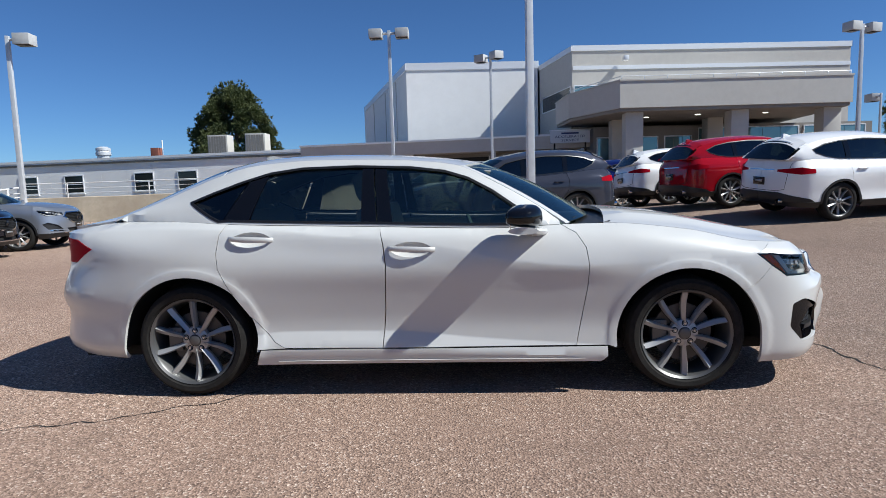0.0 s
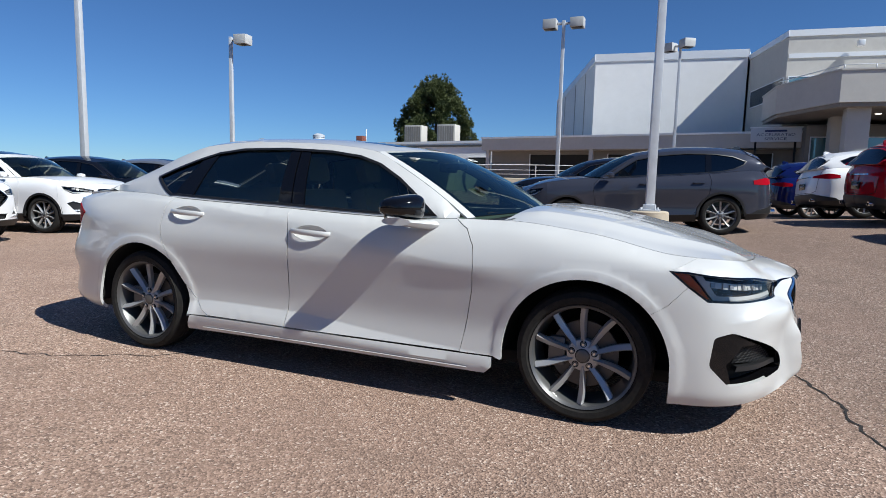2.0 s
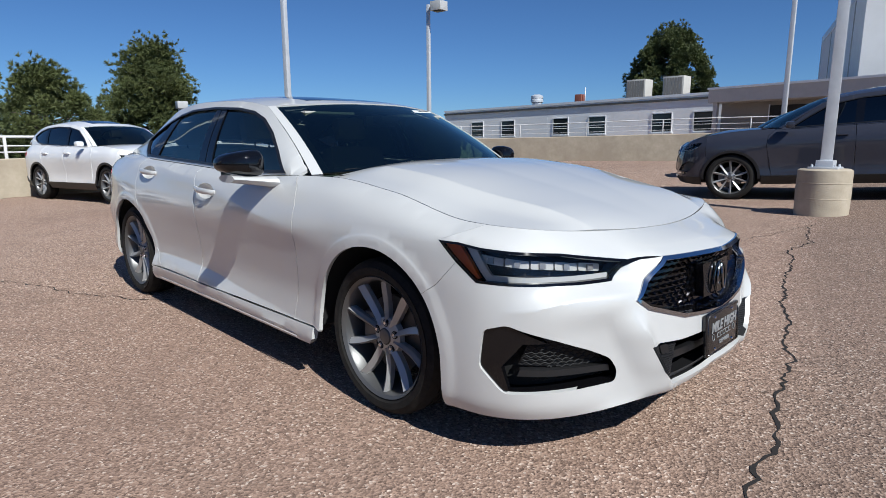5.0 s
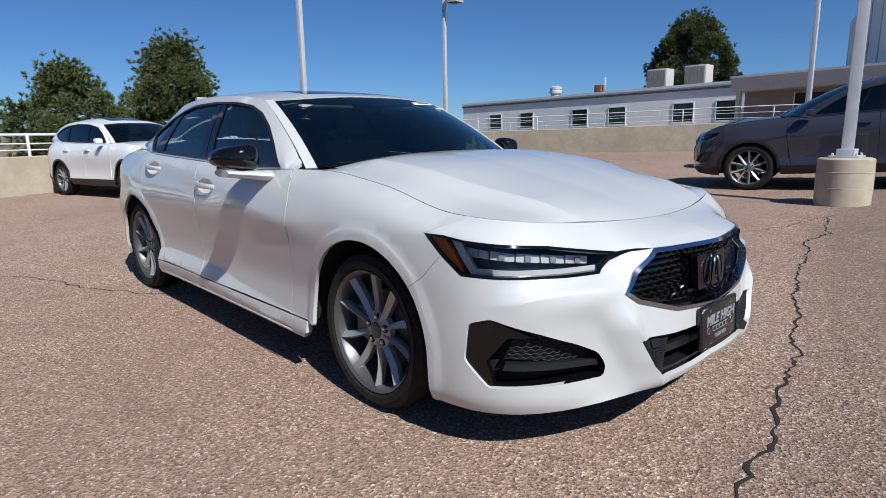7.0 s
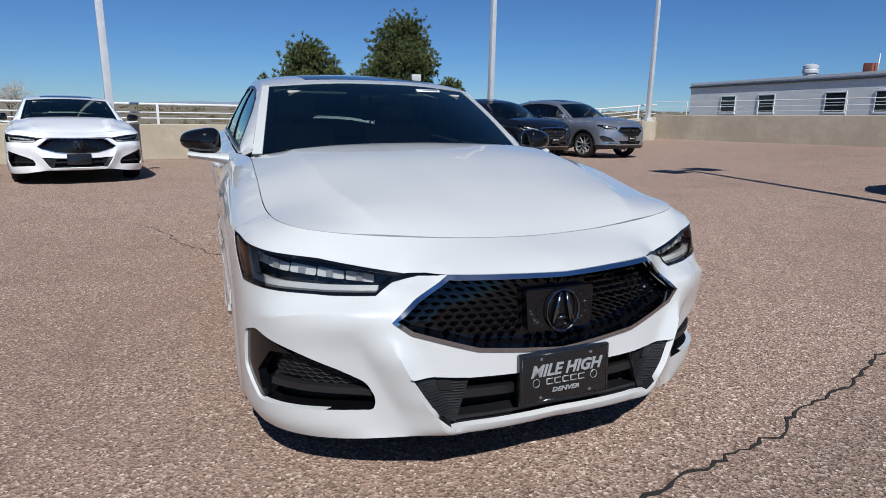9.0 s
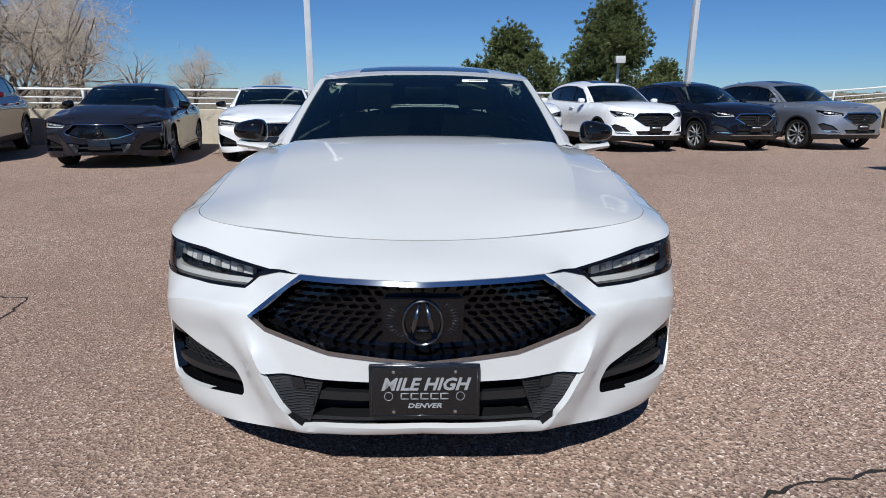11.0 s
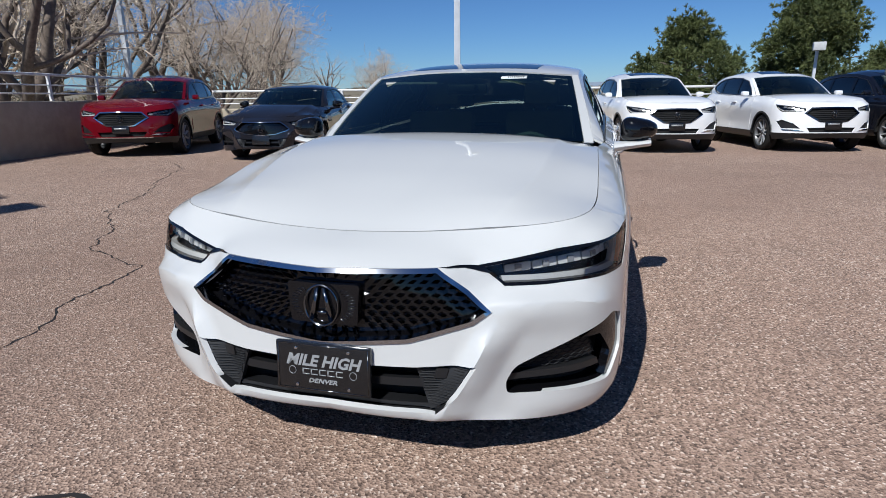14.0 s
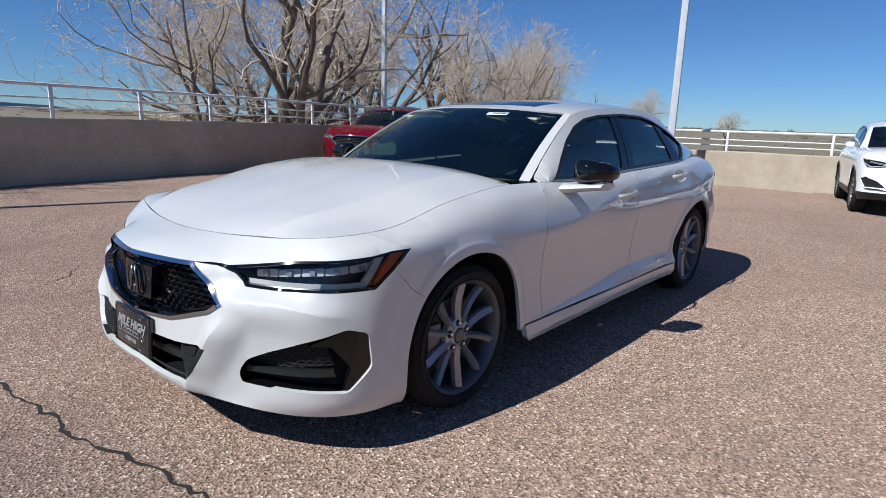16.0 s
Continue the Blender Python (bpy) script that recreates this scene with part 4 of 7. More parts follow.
def finish_sedan(car, B, K, lab_plate=True, interior=True, fine=True):
    st, sx, symm = K["st"], K["sx"], K["symm"]
    # grille
    gol = symm(K["grille"])
    grille = part("grille", sheet(gol, B.off(-0.055), 0.05, depth=0.0), M_GLOSSBLACK, car, "black diamond-pattern grille with a chrome frame")
    lo = dense(gol, 0.03)
    part("grille_wall", frame_strip(lo, lo, B.off(-0.002), B.off(-0.056)), M_GLOSSBLACK, grille)
    fi = shrunk(lo, 0.011)
    part("chrome_frame", frame_strip(shrunk(lo, -0.002), fi, B.off(0.005), B.off(-0.03)), M_SATINCHROME, grille, "chrome grille frame")
    if fine:
        inner = shrunk(gol, 0.022)
        rows = 12
        rng = random.Random(4)
        for i in range(rows):
            z = 0.485 + 0.0205 * i
            for j in range(-15, 16):
                s = (j + 0.5 * (i % 2)) * 0.0385
                if not inside(inner, [(s, z)])[0] or (abs(s) < 0.125 and abs(z - 0.598) < 0.078):
                    continue
                d = np.array([s, (z - 0.598) * 1.2])
                d = d / (np.linalg.norm(d) + 1e-6)
                n = np.array([-d[1], d[0]])
                c = np.array([s, z])
                q = np.array([c - d * 0.017, c + n * 0.0058, c + d * 0.017, c - n * 0.0058, c + d * 0.006])
                p = B.wrap(q[:4, 0], q[:4, 1], -0.048)
                t = B.wrap(q[4:, 0], q[4:, 1], -0.026)
                bm = bmesh.new()
                v = [bm.verts.new(k) for k in p] + [bm.verts.new(t[0])]
                for k in range(4):
                    bm.faces.new((v[k], v[(k + 1) % 4], v[4]))
                bmesh.ops.recalc_face_normals(bm, faces=bm.faces[:])
                part("grille_facet", bm, M_DARKGRILLE, grille, "", smooth=False)
        pc = [(-0.115, 0.535), (0.115, 0.535), (0.125, 0.665), (-0.125, 0.665)]
        part("radar_cover", sheet(rounded(pc, 0.012), B.off(-0.018), 0.03, depth=0.03), M_GLOSSBLACK, grille)
        bm = bmesh.new()
        for i in range(44):
            a = 2 * math.pi * i / 44
            c, s = math.cos(a), math.sin(a)
            if abs(s) > 0.83:
                continue
            q = np.array([(c * k, 0.598 + s * k * 0.62) for k in (0.088, 0.112)])
            tube(bm, B.wrap(q[:, 0], q[:, 1], -0.017), 0.0011, 4)
        part("radar_etching", bm, M_DARKCHROME, grille)
    nose = B.wrap(np.array([0.0]), np.array([0.598]), -0.008)[0]
    emblem(grille, Matrix.Translation(nose) @ Matrix.Rotation(radians(-3), 4, "Y"), 0.066)
    # lower grille
    lol = symm(K["low"])
    low = part("lower_grille", sheet(lol, B.off(-0.10), 0.06, depth=0.0), M_LINER, car, "black lower intake with slats")
    lo = dense(lol, 0.03)
    part("intake_wall", frame_strip(lo, lo, B.off(-0.002), B.off(-0.101)), M_BLACK, low)
    for z0, z1, w in ((0.338, 0.365, 0.40), (0.272, 0.285, 0.37), (0.398, 0.412, 0.42)):
        pl = [(-w, z0), (w, z0), (w + 0.02, z1), (-w - 0.02, z1)]
        part("slat", sheet(pl, B.off(-0.03), 0.05, depth=0.05), M_TRIM, low)
    for sg in (-1, 1):
        pl = [(sg * 0.345, 0.27), (sg * 0.30, 0.412), (sg * (st(F(0.462))), 0.418), (sg * (st(F(0.40))), 0.31)]
        part("intake_cheek", sheet(pl, B.off(-0.022), 0.04, depth=0.02), M_BLACK, low)
        wavy_bars(B, pl, -0.019, 0.0085, 0.0005, 0.05, 0.0022, low, "mesh_bar")
        part("parking_sensor", sheet(rounded([(sg * 0.355, 0.375), (sg * 0.395, 0.375), (sg * 0.405, 0.408), (sg * 0.365, 0.408)], 0.006), B.off(-0.012), 0.03, depth=0.012), M_TRIM, low)
    # side intakes
    for sg in (-1, 1):
        ol = [(sg * s, z) for s, z in K["fog"]]
        fog = part("side_intake", sheet(ol, B.off(-0.085), 0.05, depth=0.0), M_LINER, car, "black honeycomb side intake")
        lo = dense(ol, 0.03)
        part("intake_wall", frame_strip(lo, lo, B.off(-0.001), B.off(-0.086)), M_GLOSSBLACK, fog)
        blade = [(st((2.07, 0.88)), 0.523), (sx(2.0), 0.499), (sx(1.988), 0.37), (sx(2.068), 0.287), (sx(2.085), 0.292), (sx(2.06), 0.375), (st(F(0.855)), 0.46), (st(F(0.80)), 0.462)]
        part("intake_blade", sheet([(sg * s, z) for s, z in blade], B.off(-0.010), 0.03, depth=0.03), M_GLOSSBLACK, fog)
        up = [(st(F(0.59)), 0.362), (st(F(0.615)), 0.392), (st(F(0.69)), 0.428), (st(F(0.78)), 0.466), (st(F(0.84)), 0.462), (st(F(0.865)), 0.375), (st(F(0.70)), 0.362)]
        part("intake_back", sheet([(sg * s, z) for s, z in up], B.off(-0.05), 0.05, depth=0.0), M_BLACK, fog)
        wavy_bars(B, [(sg * s, z) for s, z in up], -0.040, 0.0125, 0.0035, 0.034, 0.0024, fog, "mesh_bar")
        lw = [(st(F(0.592)), 0.316), (st(F(0.59)), 0.335), (st(F(0.83)), 0.335), (st(F(0.83)), 0.314)]
        wavy_bars(B, [(sg * s, z) for s, z in lw], -0.050, 0.0105, 0.003, 0.034, 0.0024, fog, "mesh_bar")
        bar = [(st(F(0.585)), 0.338), (st(F(0.59)), 0.360), (st(F(0.86)), 0.366), (st(F(0.865)), 0.342)]
        part("intake_bar", sheet([(sg * s, z) for s, z in bar], B.off(-0.022), 0.04, depth=0.03), M_BLACK, fog)
        # headlamp
        ol = [(sg * s, z) for s, z in K["lamp"]]
        lamp = part("headlamp", sheet(ol, B.off(-0.075), 0.03, depth=0.0), M_LAMPBACK, car, "clear five-element headlamp in a dark housing")
        lo = dense(ol, 0.025)
        part("lamp_wall", frame_strip(lo, lo, B.off(-0.004), B.off(-0.076)), M_BLACK, lamp)
        part("lamp_rim", frame_strip(lo, shrunk(lo, 0.008), B.off(-0.001), B.off(-0.02)), M_GLOSSBLACK, lamp)
        a0, a1 = (st(F(0.585)), 0.690), (sx(1.945), 0.730)
        for i in range(5):
            f0, f1 = i / 5 + 0.006, (i + 1) / 5 - 0.006
            h = 0.014
            c0 = (a0[0] + (a1[0] - a0[0]) * f0, a0[1] + (a1[1] - a0[1]) * f0)
            c1 = (a0[0] + (a1[0] - a0[0]) * f1, a0[1] + (a1[1] - a0[1]) * f1)
            pl = [(sg * c0[0], c0[1] - h), (sg * c1[0], c1[1] - h), (sg * c1[0], c1[1] + h), (sg * c0[0], c0[1] + h * 0.8)]
            el = part("lamp_element", sheet(rounded(pl, 0.006), B.off(-0.045), 0.02, depth=0.02), M_LAMPWHITE, lamp, "faceted led element")
            cx, cz = sg * (c0[0] + c1[0]) / 2, (c0[1] + c1[1]) / 2
            part("lens_eye", sheet([(cx - 0.012, cz - 0.010), (cx + 0.012, cz - 0.010), (cx + 0.012, cz + 0.010), (cx - 0.012, cz + 0.010)], B.off(-0.036), 0.02, depth=0.01), M_LENSEYE, el)
        strip = [(st(F(0.575)), 0.657), (st(F(0.72)), 0.656), (sx(1.995), 0.660), (sx(1.968), 0.690), (sx(1.905), 0.768), (sx(1.94), 0.769), (sx(1.998), 0.694), (sx(2.012), 0.680), (st(F(0.72)), 0.674), (st(F(0.57)), 0.675)]
        part("light_guide", sheet([(sg * s, z) for s, z in strip], B.off(-0.022), 0.02, depth=0.02), M_LAMPWHITE, lamp, "pale running-light strip")
        amb = [(sx(1.812), 0.776), (sx(1.882), 0.717), (sx(1.955), 0.663), (sx(1.972), 0.668), (sx(1.928), 0.725), (sx(1.880), 0.774)]
        part("amber_reflector", sheet([(sg * s, z) for s, z in amb], B.off(-0.014), 0.02, depth=0.02), M_AMBER, lamp, "amber side reflector")
        pane = part("lens", sheet(ol, B.off(-0.003), 0.03, depth=0.0, gap=0.003), M_LENS, lamp)
        # wing between lamp and grille
        wing = [(st(F(0.49)), 0.718), (st(F(0.53)), 0.692), (st(F(0.45)), 0.716), (st(F(0.372)), 0.7245), (st(F(0.43)), 0.7245)]
        part("lamp_wing", sheet([(sg * s, z) for s, z in wing], B.off(0.003), 0.03, depth=0.006), M_GLOSSBLACK, lamp)
    # dealer plate
    px = 2.452
    plate = part("dealer_plate", boxed(-0.009, 0.009, -0.163, 0.163, -0.082, 0.082, 0.006), M_PLATE, car, "black dealer plate with silver lettering", loc=(px, 0.005, 0.395))
    plate.rotation_euler = (0, radians(-4), 0)
    mt = Matrix.Translation((0.0105, 0, 0)) @ Matrix(((0, 0, 1, 0), (1, 0, 0, 0), (0, 1, 0, 0), (0, 0, 0, 1)))
    bm = bmesh.new()
    for y0, y1, z0, z1 in ((-0.155, 0.155, 0.0735, 0.076), (-0.155, 0.155, -0.076, -0.0735), (-0.156, -0.1535, -0.076, 0.076), (0.1535, 0.156, -0.076, 0.076)):
        box(bm, 0.009, 0.0102, y0, y1, z0, z1)
    part("plate_border", bm, M_DARKCHROME, plate)
    if lab_plate:
        text_part("plate_lettering", "MILE HIGH", 0.052, M_SILVERTEXT, plate, mt @ Matrix.Translation((0, 0.022, 0)), "silver lettering", 0.3, width=0.262, bold=0.0016)
        text_part("plate_lettering", "DENVER", 0.02, M_SILVERTEXT, plate, mt @ Matrix.Translation((0, -0.044, 0)), "silver lettering", 0.25, width=0.10, bold=0.0005)
        bm = bmesh.new()
        for k in range(5):
            y0 = -0.070 + k * 0.029
            box(bm, 0.009, 0.0105, y0, y0 + 0.024, -0.024, -0.021)
            box(bm, 0.009, 0.0105, y0, y0 + 0.004, -0.024, -0.004)
            box(bm, 0.009, 0.0105, y0, y0 + 0.024, -0.007, -0.004)
        part("brand_mark", bm, M_SILVERTEXT, plate)
        for y in (-0.105, 0.105):
            bm = bmesh.new()
            tube(bm, [(0.0098, y + 0.012 * math.sin(a), -0.014 + 0.013 * math.cos(a)) for a in np.linspace(0, 6.283, 18, endpoint=False)], 0.0009, 4, True)
            part("badge_ring", bm, M_SILVERTEXT, plate)
    for y in (-0.09, 0.09):
        for z in (-0.062, 0.062):
            bm = bmesh.new()
            lathe(bm, [(0.0001, 0.0135), (0.005, 0.0125), (0.0065, 0.0095)], 12, "x", (0, y, z))
            part("plate_screw", bm, M_CHROME, plate)
    # mirrors
    def mirror_cap():
        bm = bmesh.new()
        bmesh.ops.create_uvsphere(bm, u_segments=28, v_segments=16, radius=1.0)
        for v in bm.verts:
            c = v.co
            e = 0.62
            c.x, c.y, c.z = (math.copysign(abs(k) ** e, k) for k in c)
            x, y, z = c.x * 0.100, c.y * 0.092, c.z * 0.062
            if x > 0:
                x *= 1.12 - 0.35 * abs(y) / 0.092
            if z < 0:
                z *= 0.75
            x += 0.035 * (y / 0.092)
            outb = min(1.0, max(0.0, 0.5 - y / 0.184))
            z = z * (1.16 - 0.48 * outb) if z > 0 else z * (1.1 - 0.3 * outb) + 0.010 * outb
            v.co = Vector((0.517 + x * 0.90, -1.010 + y * 1.08, 1.012 + z * 1.22))
        return bm
    caps = both("mirror", mirror_cap(), M_GLOSSBLACK, car, "gloss black door mirror on a white foot")
    bm = bmesh.new()
    rows = []
    for t in np.linspace(0, 1, 9):
        y = -1.075 + 0.195 * t
        w, h = 0.082 - 0.02 * t, 0.020 + 0.010 * t * t
        x, z = 0.508 + 0.095 * t, 0.950 - 0.020 * t
        rows.append([bm.verts.new((x + w * math.cos(a), y, z + h * math.sin(a))) for a in np.linspace(0, 2 * math.pi, 12, endpoint=False)])
    for a, b in zip(rows, rows[1:]):
        for k in range(12):
            bm.faces.new((a[k], a[(k + 1) % 12], b[(k + 1) % 12], b[k]))
    bm.faces.new(rows[0]); bm.faces.new(rows[-1])
    bmesh.ops.recalc_face_normals(bm, faces=bm.faces[:])
    b2 = mirrored(bm)
    part("mirror_foot", bm, K["paint"], caps[0])
    part("mirror_foot", b2, K["paint"], caps[1])
    for cap, sg in zip(caps, (1, -1)):
        bm = bmesh.new()
        box(bm, 0.438, 0.442, -1.07, -0.945, 0.962, 1.045, 0.002)
        for v in bm.verts:
            v.co.y *= sg
        part("mirror_pane", bm, M_CHROME, cap, "mirror glass")
    # handles
    def handle(x0, x1, z, dz):
        bm = bmesh.new()
        rows = []
        for t in np.linspace(0, 1, 15):
            x = x0 + (x1 - x0) * t
            zz = z + dz * (t - 0.5)
            y = -float(B.wrap(np.array([-sx(x)]), np.array([zz]))[0][1])
            o = 0.034 * math.sin(math.pi * min(1, max(0, t))) ** 0.45 - 0.004
            h = 0.013 + 0.004 * math.sin(math.pi * t)
            rows.append([bm.verts.new((x, -(y + o + 0.008 * math.cos(a)), zz + h * math.sin(a))) for a in np.linspace(0, 2 * math.pi, 10, endpoint=False)])
        for a, b in zip(rows, rows[1:]):
            for k in range(10):
                bm.faces.new((a[k], a[(k + 1) % 10], b[(k + 1) % 10], b[k]))
        bm.faces.new(rows[0]); bm.faces.new(rows[-1])
        bmesh.ops.recalc_face_normals(bm, faces=bm.faces[:])
        return bm
    for x0, x1, z in ((-0.245, 0.025, 0.852), (-1.165, -0.905, 0.925)):
        both("handle_cup", K["cup"]((x0 + x1) / 2, z), K["paint"], car)
        both("door_handle", handle(x0, x1, z, -0.010), K["paint"], car)
    both("marker_trim", sheet([(-sx(x), z) for x, z in ((0.86, 0.21), (0.86, 0.215), (-0.9, 0.215), (-0.9, 0.21))], B.off(0.010), 0.05, depth=0.004), K["paint"], car)
    # wipers
    for y0, y1 in ((-0.62, 0.05), (0.0, 0.60)):
        bm = bmesh.new()
        tube(bm, [(1.02 - 0.25 * (y / 0.78) ** 2 - 0.02, y, 0.998 - 0.02 * (y / 0.78) ** 2) for y in np.linspace(y0, y1, 10)], 0.007, 6)
        part("wiper", bm, M_LINER, car)
    # inspection label behind the windshield
    if fine:
        bm = boxed(-0.001, 0.001, 0.22, 0.37, -0.016, 0.016)
        m = Matrix.Translation((0.424, 0, 1.310)) @ Matrix.Rotation(radians(-62.5), 4, "Y")
        bmesh.ops.transform(bm, matrix=m, verts=bm.verts)
        tag = part("windshield_label", bm, M_STICKER, car, "small white paper label")
        bm = bmesh.new()
        for k in range(9):
            box(bm, 0.0012, 0.002, 0.26 + k * 0.011, 0.267 + k * 0.011, -0.007, 0.008, m=m)
        part("label_bars", bm, M_INK, tag)
    if not interior:
        part("cabin_core", boxed(-1.5, 0.5, -0.6, 0.6, 0.5, 0.95, 0.05), M_DASH, car)
        return car
    # interior
    def dash(u, v):
        y = -0.70 + 1.40 * u
        return np.stack([0.98 - 0.20 * (y / 0.7) ** 2 - 0.50 * v, y, 0.955 - 0.02 * v - 0.25 * np.clip((v - 0.75) / 0.25, 0, 1)], 1)
    part("dashboard", grid_sheet(dash, 12, 12), M_DASH, car)
    part("dash_face", boxed(0.30, 0.48, -0.70, 0.70, 0.50, 0.72, 0.03), M_DASH, car)
    seat(car, -0.02, -0.37)
    seat(car, -0.02, 0.37)
    seat(car, -0.86, 0.0, 20, 2.5)
    part("console", boxed(-0.35, 0.40, -0.11, 0.11, 0.35, 0.62, 0.03), M_DASH, car)
    part("parcel_shelf", boxed(-1.75, -1.15, -0.60, 0.60, 0.93, 0.96, 0.01), M_DASH, car)
    def lining(a, c):
        return B.roof(0.24 - 1.55 * c, a * 0.96) - np.array([0, 0, 0.03])
    part("headliner", sheet([(-1, 0), (1, 0), (1, 1), (-1, 1)], lining, 0.12, depth=0.0, ref=(-0.5, 0, 3)), M_LINING, car)
    both("door_card", sheet([(-0.95, 0.3), (0.7, 0.3), (0.7, 0.93), (-1.1, 0.96)], lambda x, z: np.stack([x, np.full(len(x), -0.79) + 0.05 * np.clip((z - 0.8) / 0.15, 0, 1), z], 1), 0.15, depth=0.01), M_LEATHER, car)
    bm = bmesh.new()
    m = Matrix.Translation((0.28, 0.37, 0.80)) @ Matrix.Rotation(radians(-25), 4, "Y")
    tube(bm, [m @ Vector((0, 0.185 * math.sin(a), 0.185 * math.cos(a))) for a in np.linspace(0, 6.283, 28, endpoint=False)], 0.015, 8, True)
    for a in (1.57, 3.14, 4.71):
        tube(bm, [m @ Vector((0, 0, 0)), m @ Vector((0, 0.18 * math.sin(a), 0.18 * math.cos(a)))], 0.018, 6)
    box(bm, -0.02, 0.03, -0.06, 0.06, -0.06, 0.05, 0.015, m=m)
    part("steering_wheel", bm, M_DASH, car)
    m = Matrix.Translation((0.36, 0, 1.245))
    mir = part("interior_mirror", boxed(-0.02, 0.02, -0.12, 0.12, -0.03, 0.03, 0.012, m=m), M_BLACK, car)
    part("camera_housing", boxed(0.36, 0.47, -0.07, 0.07, 1.235, 1.275, 0.015), M_BLACK, car)
    for y in (-0.36, 0.36):
        part("sun_visor", boxed(0.20, 0.36, y - 0.17, y + 0.17, 1.278, 1.292, 0.005), M_LINING, car)
    return car


# ---- sport utility cars ----
SUV_PLAN = [(2.30, 0), (2.285, 0.25), (2.23, 0.5), (2.11, 0.74), (1.93, 0.885), (1.66, 0.94), (1.375, 0.955), (0.6, 0.945), (-0.5, 0.945), (-1.375, 0.955), (-1.8, 0.935), (-2.12, 0.86), (-2.30, 0.66), (-2.37, 0.35), (-2.39, 0)]
SUV_LINES = [
    [(F(0), 0.06, 0.30), (F(0.8), 0.06, 0.27), (1.8, 0.06, 0.25), (0, 0.07, 0.25), (-1.8, 0.07, 0.27), (R(0), 0.08, 0.33)],
    [(F(0), 0.0, 0.38), (F(0.8), 0.01, 0.37), (1.8, 0.01, 0.36), (0, 0.02, 0.36), (-1.8, 0.01, 0.38), (R(0), 0.0, 0.44)],
    [(F(0), 0.0, 0.52), (F(0.8), 0.01, 0.51), (1.8, 0.01, 0.51), (0, 0.04, 0.52), (-1.8, 0.01, 0.54), (R(0), 0.0, 0.60)],
    [(F(0), 0.0, 0.66), (F(0.5), 0.01, 0.66), (F(0.8), 0.02, 0.67), (1.8, 0.01, 0.68), (0, 0.02, 0.70), (-1.8, 0.0, 0.72), (R(0), 0.02, 0.74)],
    [(F(0), 0.015, 0.80), (F(0.5), 0.04, 0.79), (F(0.8), 0.035, 0.80), (1.7, 0.012, 0.83), (0, 0.0, 0.87), (-1.8, 0.005, 0.90), (R(0), 0.05, 0.90)],
    [(F(0), 0.05, 0.90), (F(0.5), 0.09, 0.89), (F(0.8), 0.065, 0.90), (1.7, 0.03, 0.94), (0, 0.02, 0.97), (-1.8, 0.03, 1.0), (R(0), 0.07, 1.02)],
    [(F(0), 0.14, 0.955), (F(0.5), 0.16, 0.95), (F(0.8), 0.12, 0.965), (1.7, 0.075, 1.01), (1.0, 0.07, 1.05), (0, 0.06, 1.05), (-1.8, 0.08, 1.08), (R(0), 0.085, 1.08)],
    [(F(0), 0.28, 0.985), (F(0.5), 0.25, 0.985), (F(0.86), 0.16, 1.0), (1.7, 0.13, 1.045), (0.95, 0.15, 1.10), (0.6, 0.125, 1.085), (0, 0.12, 1.095), (-1.2, 0.14, 1.13), (-1.9, 0.18, 1.17), (R(0.6), 0.12, 1.14), (R(0), 0.11, 1.14)],
]
SUV_HOOD = [(0.85, 1.14), (1.4, 1.125), (1.8, 1.065), (2.02, 0.99)]
SUV_ROOF = [(0.9, 1.14), (0.22, 1.52), (-0.2, 1.615), (-0.7, 1.655), (-1.3, 1.64), (-1.8, 1.585), (-2.05, 1.52), (-2.33, 1.15)]
SUV_CABIN = ([(0.9, 0.81), (0.68, 0.785), (0.10, 0.675), (-0.5, 0.665), (-1.2, 0.655), (-1.9, 0.62), (-2.33, 0.68)],
             [(0.9, 1.08), (0.68, 1.105), (0.40, 1.29), (0.10, 1.475), (-0.3, 1.545), (-0.8, 1.57), (-1.4, 1.54), (-1.85, 1.46), (-2.05, 1.36), (-2.33, 1.145)])


